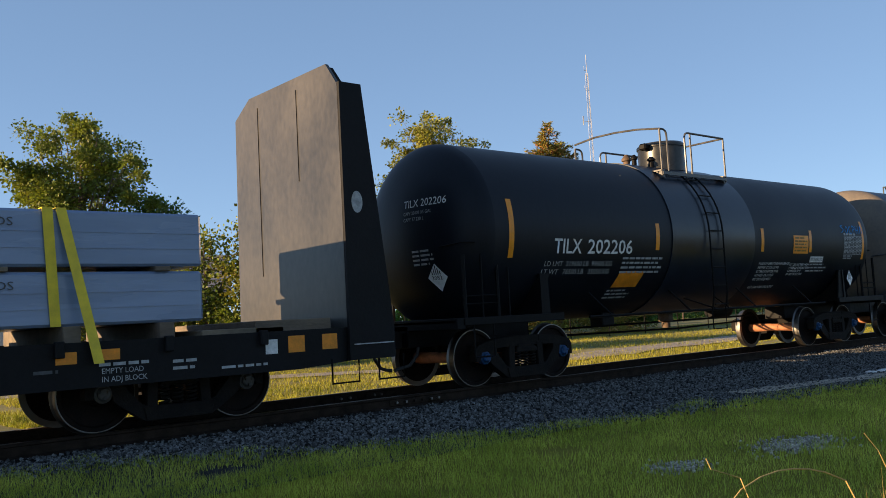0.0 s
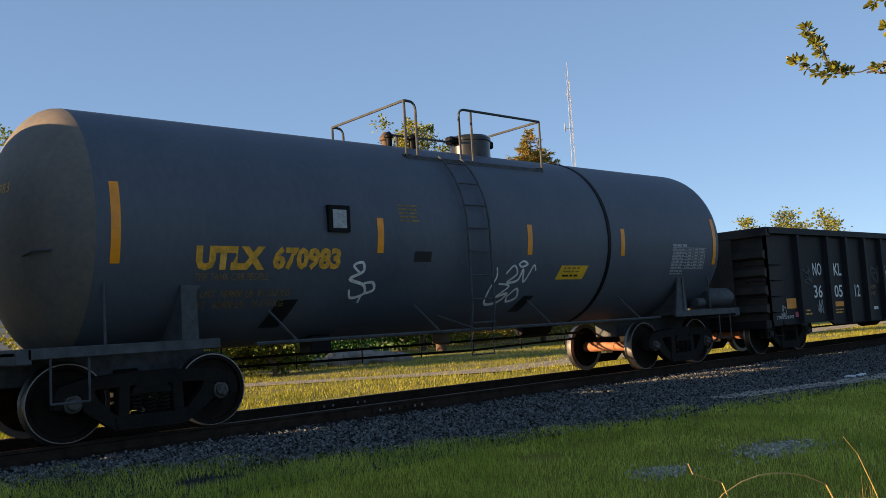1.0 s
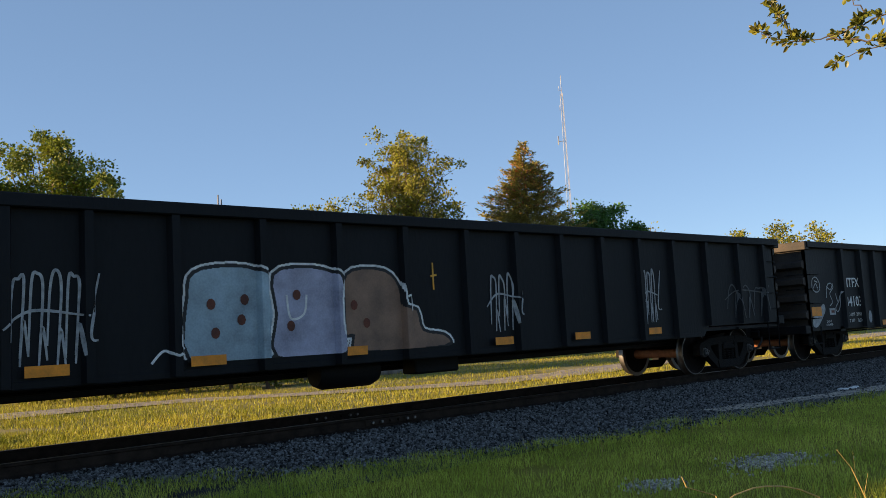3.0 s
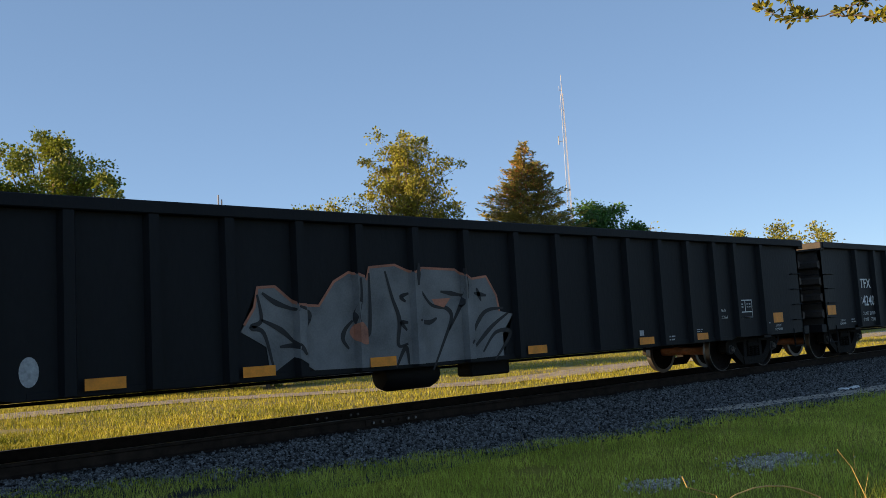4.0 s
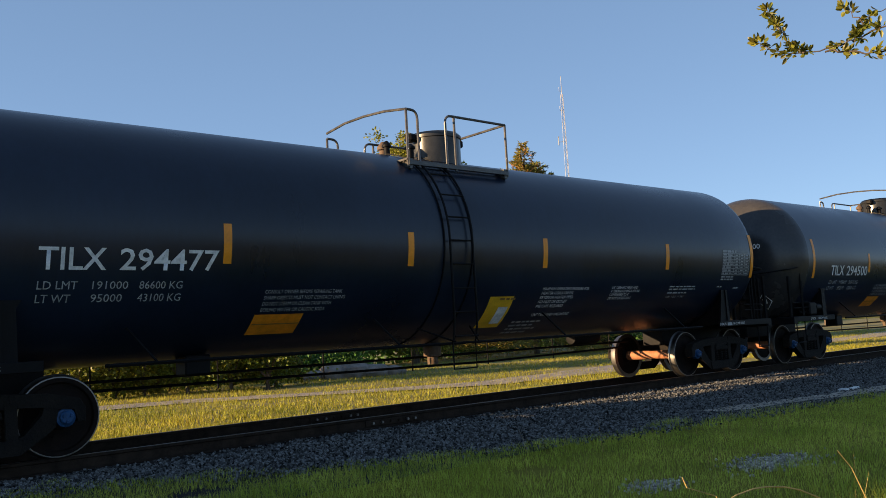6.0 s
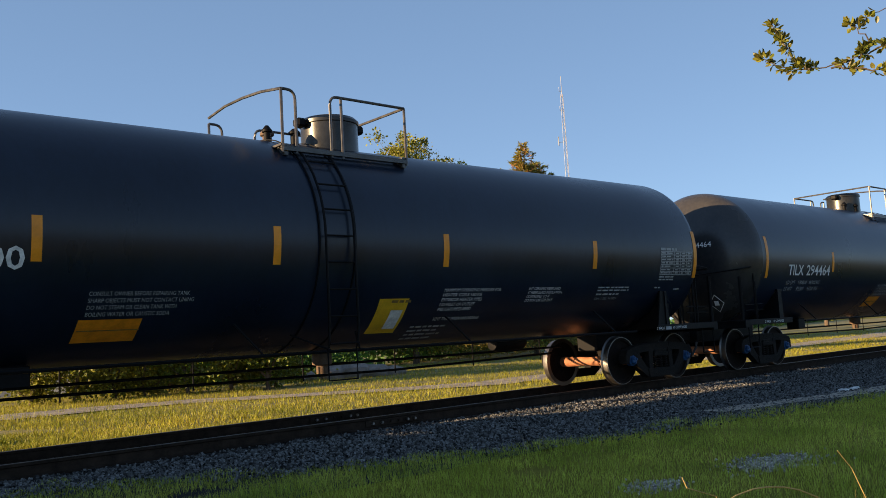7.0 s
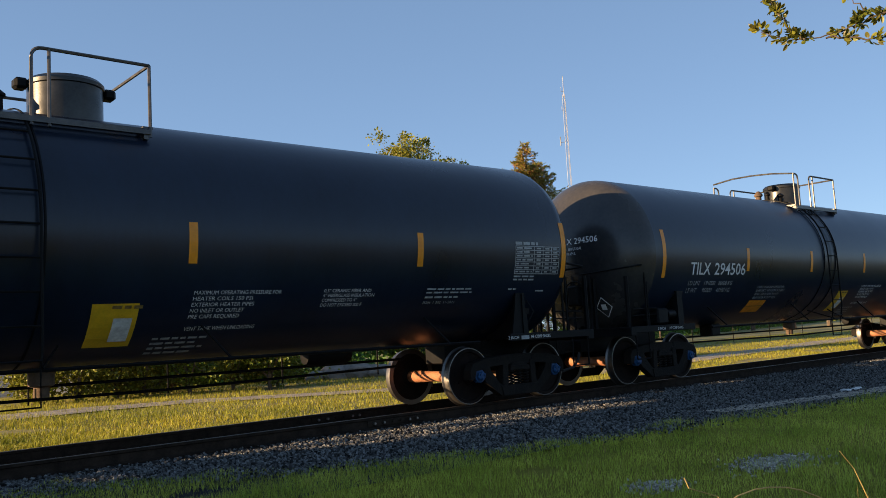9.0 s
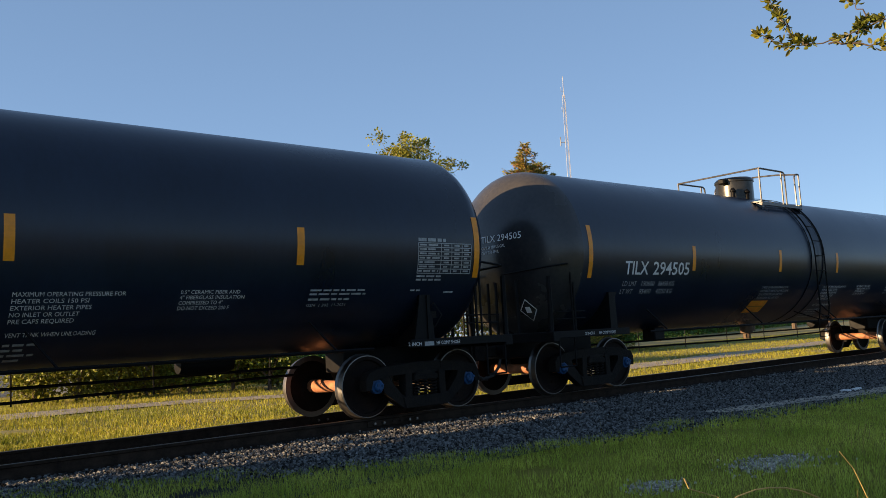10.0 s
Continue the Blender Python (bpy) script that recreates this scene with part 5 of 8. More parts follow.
def sprayed(side, u0, u1, v0, v1, paint, parent, cell=0.01, off=0.012):
    """Lays paint on a ribbed side in narrow upright strips. paint(U, V) gives the index of the coat for each cell (-1: bare); coats: (name, material, label)."""
    us, vs = np.arange(u0, u1, cell), np.arange(v0, v1, cell)
    U, V = np.meshgrid(us + cell / 2, vs + cell / 2, indexing="ij")
    grid, coats = paint(U, V)
    for c, (name, material, label) in enumerate(coats):
        verts, faces = [], []
        for i, u in enumerate(us):
            on = np.r_[False, grid[i] == c, False]
            cuts = np.flatnonzero(on[1:] != on[:-1])
            if not len(cuts):
                continue
            ya, yb = side.at(u, 0, off).y, side.at(u + cell, 0, off).y
            for s, e in zip(cuts[::2], cuts[1::2]):
                k = len(verts)
                verts += [(u, ya, v0 + s * cell), (u + cell, yb, v0 + s * cell), (u + cell, yb, v0 + e * cell), (u, ya, v0 + e * cell)]
                faces.append((k, k + 1, k + 2, k + 3))
        if faces:
            me = bpy.data.meshes.new(name)
            me.from_pydata(verts, [], faces)
            me.materials.append(material)
            ob = link(name, me, parent, label)
            if name in ("graffito_shade", "spray_haze", "green_ground", "salmon_ground"):
                tagged(ob, kind="stuff")


def inside(U, V, pts):
    """Which cells lie inside a polygon."""
    hit = np.zeros(U.shape, bool)
    for (ax, ay), (bx, by) in zip(pts, pts[1:] + pts[:1]):
        if ay != by:
            hit ^= ((ay > V) != (by > V)) & (U < (bx - ax) * (V - ay) / (by - ay) + ax)
    return hit


SMALL = [[(1.2, 2.06), (1.2, 1.62)], [(1.2, 2.04), (1.42, 2.08), (1.5, 1.96), (1.4, 1.86), (1.24, 1.85)]]
ARROW = [(1.14, 1.22), (1.43, 0.98), (1.6, 1.2), (1.78, 1.5), (1.65, 1.7), (1.54, 1.52), (1.38, 1.53), (1.42, 1.36)]
STENCIL_GLOW = mat("spray_pale_green", (0.2, 0.27, 0.12), 0.7, var=0.3, scale=4, bump=0.03)


def signed(U, V, pts):
    """Distance to a closed outline, negative inside it."""
    return np.where(inside(U, V, pts), -1, 1) * reach(U, V, [pts + pts[:1]])


def bubble_paint(U, V):
    grid = np.full(U.shape, -1)
    coats = [("green_ground", GREENP, "olive green spray ground"), ("letter_glow", STENCIL_GLOW, ""), ("letter_edge", BLACKP, ""), ("letter_shine", BLUEL, ""), ("spray_haze", REDP, "brown-red spray haze")]
    v0 = 0.58
    fields = []
    for ch, a, b, top in SPANS:
        body = curve2(cell(BUBBLE[ch][0], a, b, v0, top), 5, True)[:-1]
        fields.append(signed(U, V, body))
    small = np.minimum(reach(U, V, SMALL) - 0.05, signed(U, V, ARROW))
    near = np.minimum(np.min(fields, axis=0), small)
    dots = np.random.default_rng(4).random(U.shape)
    wob = 0.05 * np.sin(U * 5.1) + 0.035 * np.sin(V * 7 + U * 3)
    flare = 0.5 + 0.5 * np.sin(U * 5.6 + 0.6) * np.sin(U * 2.1 + 1.0)
    # ragged olive fill behind the letters, with brown haze above it
    grid[(near < 0.12 + 0.5 * wob + 0.34 * np.clip(flare * 1.6 - 0.7, 0, 1)) & (U > -3.5)] = 0
    grid[(U > 0.8) & (U < 2.2) & (V < 2.0 + wob)] = 0
    grid[(U > -4.15) & (U < -3.0) & (V < 1.0 + 0.55 * (U + 4.15) + wob)] = 0
    grid[(U > 6.1) & (U < 6.45) & (V < 1.5 + wob)] = 0
    haze_p = np.clip((0.42 - near) / 0.34, 0, 1) * np.clip(np.sin(U * 3.3 + 0.4) * 1.4, 0, 1)
    grid[(grid == -1) & (dots < 0.55 * haze_p) & (V > 1.9)] = 4
    grid[(U > 6.45) & (U < 6.95) & (V < 1.25 + wob) & (dots < 0.75)] = 4
    grid[(U > -4.35) & (U < -3.9) & (V < 1.75) & (V > 0.95) & (dots < 0.5 * np.clip((U + 4.4) * 3, 0, 1))] = 4
    grid[(np.abs(near - 0.105) < 0.016) & (V > 1.0 + 0.4 * np.sin(U * 2))] = 1
    for i, d in enumerate(fields):
        ch, a, b, top = SPANS[i]
        left = np.roll(d, -8, axis=0)                        # the black edge is heavier on the left
        grid[np.minimum(d, left) < 0.075] = 2
        grid[d < 0.0] = len(coats)
        coats.append(("letter", BLUEP, "blue bubble letter"))
        lit = (np.sin(U * 4.3 + V * 6.1 + i) > 0.1) & (np.roll(d, 6, axis=0) < d - 0.012)
        grid[(d < -0.035) & (d > -0.062) & lit] = 3
        grid[(d < -0.08) & (d > -0.094) & lit & (np.sin(U * 9 + V * 4) > 0.35)] = 3
        for fx, fy, rx, ry in BUBBLE[ch][1]:
            e = np.hypot((U - a - (b - a) * fx) / (rx * (b - a)), (V - v0 - (top - v0) * fy) / (ry * (top - v0)))
            grid[(e < 1.25) & (e > 1.12) & (U < a + (b - a) * fx)] = 3
            grid[e < 1.0] = 2
            grid[e < 0.55] = 0
        for run, w in BUBBLE[ch][2]:
            q = reach(U, V, [cell(run, a, b, v0, top)])
            grid[(q < w * 0.85) & (q > w * 0.6) & (d < -0.03) & (np.sin(U * 7 + i) > 0.0) & (V < v0 + (top - v0) * run[0][1])] = 3
            grid[q < w * 0.5] = 2
    grid[small < 0.05] = 2
    grid[small < 0.0] = len(coats) - 1
    return grid, coats


sprayed(G, -4.5, 7.4, 0.56, 2.66, bubble_paint, car)
lettering(WALL, "208400", -3.98, 1.36, 0.1, STENY, car, width=0.42)
lettering(WALL, "77600", -3.93, 1.18, 0.1, STENY, car, width=0.37)
for t, u, v, w in (("NO", -8.05, 1.75, 0.44), ("KL", -6.98, 1.74, 0.4), ("36", -8.08, 1.22, 0.42), ("05", -7.03, 1.21, 0.42), ("12", -5.92, 1.2, 0.28)):
    lettering(WALL, t, u, v, 0.29, WHITE, car, width=w, bold=0.005)
lettering(WALL, "LD LMT", -5.08, 1.38, 0.1, STENYD, car, width=0.42)
lettering(WALL, "LT WT", -5.08, 1.2, 0.1, STENYD, car, width=0.36)
sticker(car, WALL, -9.41, -8.98, 1.0, 1.23)
sticker(car, WALL, -7.04, -6.6, 0.98, 1.1)
sticker(car, WALL, 8.85, 9.3, 0.98, 1.22)
frame_box(car, WALL, 7.7, 8.25, 1.15, 1.52)
lettering(WALL, "2\" TREAD COND SHOE", -9.9, 0.78, 0.07, WHITE, car, width=0.75)
lettering(WALL, "2\" TREAD COND SHOE", 9.15, 0.78, 0.07, WHITE, car, width=0.7)
lines(WALL, -8.6, -8.2, 0.95, 2, 0.08, STENY, car, 52)
lines(WALL, -7.05, -6.55, 0.92, 2, 0.07, STENY, car, 53)
lines(WALL, 8.85, 9.3, 1.6, 5, 0.085, STENYD, car, 54)
lines(WALL, 8.3, 8.6, 0.86, 2, 0.07, STENY, car, 55)
rect("red_label", WALL, -9.05, -8.92, 0.8, 0.92, PINK, car)
rect("white_label", WALL, -4.9, -4.65, 0.84, 0.92, WHITE, car)
for u, v, s in ((-8.35, 1.75, 0.25), (-7.85, 1.0, 0.16), (-9.6, 0.95, 0.14), (-4.7, 1.75, 0.24), (7.6, 0.9, 0.18)):
    rng = random.Random(int(u * 100))
    G.stroke("spray_tag", [[(u + rng.uniform(-s, s), v + rng.uniform(-s, s)) for _ in range(9)] for _ in range(2)], 0.022, GHOST if s > 0.2 else DIRTYW, car, "faded white spray tag", 0.012)
for u, v in ((-4.1, 1.75), (6.75, 1.85)):                    # spray stars
    G.stroke("spray_star", [[(u - 0.17 * math.cos(a), v - 0.3 * math.sin(a)), (u + 0.17 * math.cos(a), v + 0.3 * math.sin(a))] for a in (0.2, 0.9, 1.55, 2.3)] + [[(u + 0.1 * math.cos(t), v + 0.16 * math.sin(t)) for t in spread(0, 6.3, 14)]], 0.022, WHITE, car, "white spray star", 0.012, False)
bm = bmesh.new()
rng = random.Random(4)
for k in range(70):
    u, v = rng.choice((rng.uniform(-4.4, -3.3), rng.uniform(6.4, 7.5), rng.uniform(-3, 6))), rng.uniform(1.4, 2.4)
    v = v if u < -3.3 or u > 6.4 else rng.uniform(2.3, 2.55)
    r = rng.uniform(0.008, 0.022)
    bm.faces.new([bm.verts.new(G.at(u + r * math.cos(a), v + r * math.sin(a), 0.02)) for a in spread(0, 5.5, 6)])
tagged(part("paint_speck", bm, DIRTYW, car), kind="stuff")
G.stroke("spray_words", [[(-4.25, 0.95), (-4.25, 0.72)], [(-4.25, 0.95), (-4.12, 0.9), (-4.22, 0.84)], [(-4.08, 0.9), (-4.05, 0.75), (-3.96, 0.85), (-3.92, 0.75)], [(-3.85, 0.86), (-3.9, 0.78), (-3.8, 0.76)], [(-3.7, 0.92), (-3.72, 0.76), (-3.62, 0.85)], [(-3.5, 0.95), (-3.44, 0.86), (-3.36, 0.96)], [(-3.44, 0.86), (-3.44, 0.74)], [(-3.3, 0.84), (-3.25, 0.76), (-3.2, 0.84), (-3.28, 0.86)]], 0.022, BLUEL, car, "pale green spray words", 0.02)

# gondola with white tags
RIBS_W = [-9.56, -8.5, -7.26, -5.9, -5.05, -4.05, -2.9, -1.75, -0.6, 0.6, 1.7, 2.8, 3.9, 5.0, 6.1, 7.26, 8.5, 9.56]
car = gondola("black gondola car with white tags, rolling on the track", 70.1, 10.12, 2.86, 0.80, RIBS_W, 1.0, 0.08, 8.55)
G = Ribbed(RIBS_W, 0.08)
lettering(WALL, "ATW", -9.3, 2.4, 0.22, WHITE, car, width=0.66, bold=0.01)
lettering(WALL, "400", -9.2, 1.92, 0.24, WHITE, car, width=0.55, bold=0.005)
lettering(WALL, "503", -8.35, 1.92, 0.24, WHITE, car, width=0.52, bold=0.005)
lettering(WALL, "LD LMT", -9.2, 1.5, 0.085, WHITE, car, width=0.36)
lettering(WALL, "LT WT", -9.2, 1.35, 0.085, WHITE, car, width=0.3)
lettering(WALL, "212500", -8.3, 1.5, 0.085, WHITE, car, width=0.34)
lettering(WALL, "73500", -8.27, 1.35, 0.085, WHITE, car, width=0.3)
outline("stencil_box", WALL, [(-7.65, 2.13), (-7.38, 2.13), (-7.38, 2.38), (-7.65, 2.38)], 0.02, DIRTYW, car, "white stencilled box")
lettering(WALL, "C", -7.55, 2.18, 0.08, DIRTYW, car, width=0.07)
sticker(car, WALL, -9.34, -8.87, 1.16, 1.28)
sticker(car, WALL, -9.34, -8.87, 1.03, 1.15)
for a, b in ((-5.72, -5.27), (-3.9, -3.45), (-1.75, -1.35), (1.1, 1.5), (3.0, 3.4), (5.1, 5.5)):
    sticker(car, Side(None, 0, -1.545), a, b, 0.9 + 0.02, 1.02 + 0.02)
lines(WALL, -8.3, -8.0, 1.12, 2, 0.06, DIRTYW, car, 61)
bm = bmesh.new()
bm.faces.new([bm.verts.new(WALL.at(-9.9 + 0.11 * math.cos(a), 1.42 + 0.12 * math.sin(a), 0.004)) for a in spread(0, 5.98, 19)])
part("round_badge", bm, STENYD, car, "round tan badge")
lines(WALL, -9.97, -9.83, 1.44, 1, 0.06, BLACKP, car, 62, off=0.008)
for u0, u1, v0, v1, seed in ((-7.05, -6.15, 1.0, 2.0, 1), (-5.85, -5.1, 1.0, 2.0, 2), (1.1, 1.65, 1.1, 2.0, 3), (5.1, 5.5, 1.1, 2.1, 4), (8.0, 9.6, 1.1, 1.8, 5)):
    rng = random.Random(seed)
    runs = []
    n = 4 if seed < 3 else 3
    for k in range(n):
        a, w = u0 + (u1 - u0) * k / n, (u1 - u0) / n
        runs.append([(a, v0 + rng.uniform(0.1, 0.3)), (a + 0.2 * w, v1 - rng.uniform(0.0, 0.12)), (a + 0.5 * w, v1 + rng.uniform(-0.05, 0.06)), (a + 0.8 * w, v1 - rng.uniform(0.05, 0.2)), (a + 0.55 * w, v0 + rng.uniform(0.0, 0.15))])
        runs.append([(a + 0.55 * w, v0 + 0.04), (a + 0.75 * w, v0 + rng.uniform(0.35, 0.6)), (a + w, v0 + rng.uniform(0.02, 0.2))])
    runs.append([(u0 - 0.08, v0 + 0.42), (u0 + 0.3 * (u1 - u0), v0 + 0.62), (u1 + 0.05, v0 + 0.55)])
    runs.append([(u1 + 0.18, v1 + 0.02), (u1 + 0.05, v0 + 0.35), (u1 + 0.16, v0 + 0.28)])
    G.stroke("spray_tag", runs, 0.035, DIRTYW if seed != 5 else GHOST, car, "white spray tag", 0.012, True, 0.4)
LILACP = mat("spray_pale_lilac", (0.3, 0.3, 0.38), 0.65, var=0.3, scale=3, bump=0.04)
FIGURES = ((SKYP, "pale blue graffito", [(-3.86, 0.98), (-3.88, 1.75), (-3.8, 2.02), (-3.4, 2.1), (-2.98, 2.06), (-2.78, 1.85), (-2.78, 0.98)]), (LILACP, "pale lilac graffito", [(-2.7, 0.98), (-2.68, 1.5), (-2.72, 2.0), (-2.3, 2.1), (-1.85, 2.04), (-1.72, 1.85), (-1.72, 0.98)]),
           (TANP, "tan graffito", [(-1.66, 1.25), (-1.66, 1.8), (-1.5, 2.06), (-0.95, 2.06), (-0.72, 1.85), (-0.66, 1.55), (-0.4, 1.5), (-0.3, 1.2), (0.1, 1.12), (0.1, 0.98), (-1.4, 0.98), (-1.5, 1.2)]))


def figure_paint(U, V):
    grid, coats = np.full(U.shape, -1), []
    for k, (m, label, pts) in enumerate(FIGURES):
        d = signed(U, V, curve2(pts, 3, True)[:-1])
        grid[(d < 0.075) & (V > 1.0)] = 3 * k
        grid[(d < 0.045)] = 3 * k + 1
        grid[d < 0.0] = 3 * k + 2
        coats += [("graffito_edge", WHITE, ""), ("graffito_rim", BLACKP, ""), ("graffito", m, label)]
    return grid, coats


sprayed(G, -4.1, 0.3, 0.96, 2.3, figure_paint, car, 0.01, 0.01)
G.stroke("graffito_edge", [[(-4.35, 0.98), (-4.2, 1.12), (-4.05, 1.06), (-3.95, 1.15)], [(-2.55, 1.75), (-2.5, 1.45), (-2.3, 1.5), (-2.25, 1.75)], [(-0.62, 1.7), (-0.5, 1.72), (-0.48, 1.5)]], 0.03, WHITE, car, "", 0.014)
bm = bmesh.new()
for u, v in ((-3.55, 1.3), (-3.6, 1.65), (-3.2, 1.45), (-3.15, 1.7), (-2.4, 1.75), (-2.5, 1.35), (-1.5, 1.6), (-1.3, 1.35)):
    bm.faces.new([bm.verts.new(G.at(u + 0.06 * math.cos(a), v + 0.07 * math.sin(a), 0.016)) for a in spread(0, 5.5, 8)])
part("graffito_spot", bm, REDP, car)
G.stroke("yellow_mark", [[(-0.05, 2.2), (-0.05, 1.8)], [(-0.1, 2.0), (0.02, 2.02)]], 0.03, STENY, car, "", 0.012)

# gondola with the silver graffito
car = gondola("black gondola car with silver graffito, rolling on the track", 91.83, 10.12, 2.86, 0.68, RIBS_A, 0.72)
G = Ribbed(RIBS_A)
lettering(WALL, "ITFX", -8.0, 1.76, 0.23, WHITE, car, width=0.72, bold=0.005)
lettering(WALL, "34103", -8.13, 1.27, 0.25, WHITE, car, width=0.9, bold=0.005)
lettering(WALL, "LD LMT  209500", -8.1, 1.02, 0.085, WHITE, car, width=0.85)
lettering(WALL, "LT WT    76500", -8.1, 0.86, 0.085, WHITE, car, width=0.85)
sticker(car, WALL, -10.0, -9.5, 1.07, 1.29)
for a in (-6.4 + 0.15, -4.5 + 0.13, -2.45, 0.68, 3.65, 5.48):
    sticker(car, Side(None, 0, -1.545), a, a + 0.45, 0.74, 0.87)
sticker(car, WALL, 8.74, 9.17, 0.98, 1.2)
frame_box(car, WALL, 7.3, 7.85, 1.13, 1.5)
lettering(WALL, "IL 66-0", 6.5, 1.27, 0.06, WHITE, car, width=0.28)
lettering(WALL, "CU FT 3564", 6.42, 1.13, 0.06, WHITE, car, width=0.42)
lines(WALL, 8.35, 8.6, 1.0, 2, 0.06, DIRTYW, car, 71)
lettering(WALL, "2 INCH HF", 8.8, 0.89, 0.05, WHITE, car, width=0.25)
lettering(WALL, "COMP SHOES", 8.76, 0.81, 0.05, WHITE, car, width=0.34)
lettering(WALL, "2 INCH HF", -9.28, 0.9, 0.05, WHITE, car, width=0.25)
lettering(WALL, "COMP SHOES", -9.32, 0.82, 0.05, WHITE, car, width=0.34)
rect("white_label", WALL, 3.77, 3.9, 0.9, 1.0, DIRTYW, car)
rect("white_label", WALL, -9.08, -8.76, 1.08, 1.24, DIRTYW, car, "white label plate")
rect("label_mark", WALL, -9.0, -8.83, 1.13, 1.19, REDP, car, off=0.008)
lines(WALL, 4.6, 4.9, 0.86, 2, 0.06, DIRTYW, car, 72)
lines(WALL, 5.48, 5.9, 0.95, 2, 0.04, DIRTYW, car, 73)
bm = bmesh.new()
bm.faces.new([bm.verts.new(WALL.at(-6.79 + 0.1 * math.cos(a), 0.98 + 0.16 * math.sin(a), 0.005)) for a in spread(0, 5.98, 19)])
part("white_spot", bm, DIRTYW, car, "white paint spot")
G.fill("graffito_cloud", blob([(-10.0, 0.85), (-9.95, 1.05), (-9.7, 1.1), (-9.5, 1.3), (-9.35, 1.35), (-9.3, 1.2), (-9.5, 1.0), (-9.7, 0.85), (-9.85, 0.8)]), DIRTYW, car, "pale spray cloud", 0.003)
for runs in ([[(-9.9, 1.75), (-9.85, 1.95), (-9.65, 2.0), (-9.5, 1.85), (-9.55, 1.68), (-9.75, 1.65), (-9.9, 1.75)], [(-9.85, 1.72), (-9.7, 1.85), (-9.6, 1.7)], [(-9.75, 1.92), (-9.6, 1.88)]],
             [[(-9.2, 1.5), (-9.1, 1.8), (-8.9, 1.85), (-8.8, 1.75), (-9.0, 1.6), (-8.9, 1.4), (-9.05, 1.3)], [(-9.15, 1.78), (-8.95, 1.7), (-8.8, 1.85)], [(-8.7, 1.6), (-8.6, 1.4), (-8.45, 1.55), (-8.5, 1.3), (-8.65, 1.15), (-8.75, 1.25), (-8.5, 1.45), (-8.38, 1.65)]]):
    G.stroke("spray_tag", runs, 0.028, DIRTYW, car, "white spray tag", 0.012)
SIL = [(-4.3, 1.38), (-4.15, 1.6), (-4.1, 1.85), (-3.85, 1.86), (-3.55, 1.62), (-3.2, 1.6), (-2.95, 1.92), (-2.7, 2.05), (-2.4, 1.95), (-2.35, 2.12), (-1.9, 2.16), (-1.6, 2.05), (-1.4, 2.12), (-0.75, 2.1), (-0.5, 1.95), (-0.1, 2.0), (0.1, 1.7), (0.15, 1.45), (0.45, 1.4), (0.2, 1.1), (0.2, 0.75), (-0.5, 0.74), (-1.4, 0.73), (-2.4, 0.74), (-3.3, 0.76), (-3.6, 0.95), (-3.95, 0.74), (-4.0, 1.1), (-4.35, 1.3)]
G.fill("graffito", SIL, SILVER, car, "silver graffito with orange edge", 0.009)
G.stroke("graffito_edge", [SIL[:18]], 0.035, SALMON, car, "", 0.012, False)
for run in ([(-4.04, 1.78), (-3.84, 1.65), (-3.55, 1.55)],
            [(-4.11, 1.76), (-4.06, 1.44), (-4.2, 1.35), (-4.03, 1.27), (-3.91, 0.84)],
            [(-4.06, 1.44), (-3.78, 1.3), (-3.57, 1.11)],
            [(-3.81, 1.09), (-3.57, 1.09), (-3.47, 0.97)],
            [(-3.55, 1.6), (-3.35, 1.5), (-3.43, 1.29), (-3.43, 0.94)],
            [(-2.57, 1.97), (-2.57, 1.7), (-2.63, 1.39), (-2.43, 1.18), (-2.37, 1.45), (-2.36, 2.04)],
            [(-2.67, 1.39), (-2.8, 1.27), (-2.84, 1.14), (-2.75, 1.01)],
            [(-2.08, 2.07), (-1.97, 1.69), (-1.86, 1.37), (-1.9, 1.02), (-1.72, 1.03)],
            [(-1.67, 1.75), (-1.81, 1.7), (-1.73, 1.63)],
            [(-1.7, 1.33), (-1.82, 1.33), (-1.73, 1.22)],
            [(-1.53, 2.18), (-1.55, 1.86)],
            [(-1.42, 1.77), (-1.24, 1.57), (-0.96, 1.52), (-0.87, 1.37), (-1.05, 1.02), (-1.27, 0.63)],
            [(-1.54, 1.36), (-1.31, 1.32), (-1.16, 1.38)],
            [(-1.06, 1.77), (-0.64, 1.71)],
            [(-0.61, 2.12), (-0.62, 1.67), (-0.93, 1.19)],
            [(-0.55, 0.97), (-0.2, 1.43), (0.24, 1.5)],
            [(-0.51, 0.84), (-0.06, 1.2), (0.34, 1.42)],
            [(-0.25, 0.83), (0.04, 1.12), (0.37, 1.1), (0.0, 0.7)],
            [(-1.95, 0.71), (-1.77, 0.98), (-1.72, 0.73)],
            [(-0.38, 1.74), (-0.12, 1.7)],
            [(-0.32, 1.82), (-0.24, 1.62)]):
    G.stroke("graffito_line", [run], 0.075, BLACKP, car, "", 0.014, True, 0.6)
G.fill("graffito_heart", blob([(-2.73, 1.23), (-2.57, 1.36), (-2.44, 1.12), (-2.56, 1.06)]), SALMON, car, "", 0.016)
G.fill("graffito_heart", [(-1.24, 1.66), (-0.87, 1.67), (-1.01, 1.53), (-1.19, 1.58)], SALMON, car, "", 0.016)

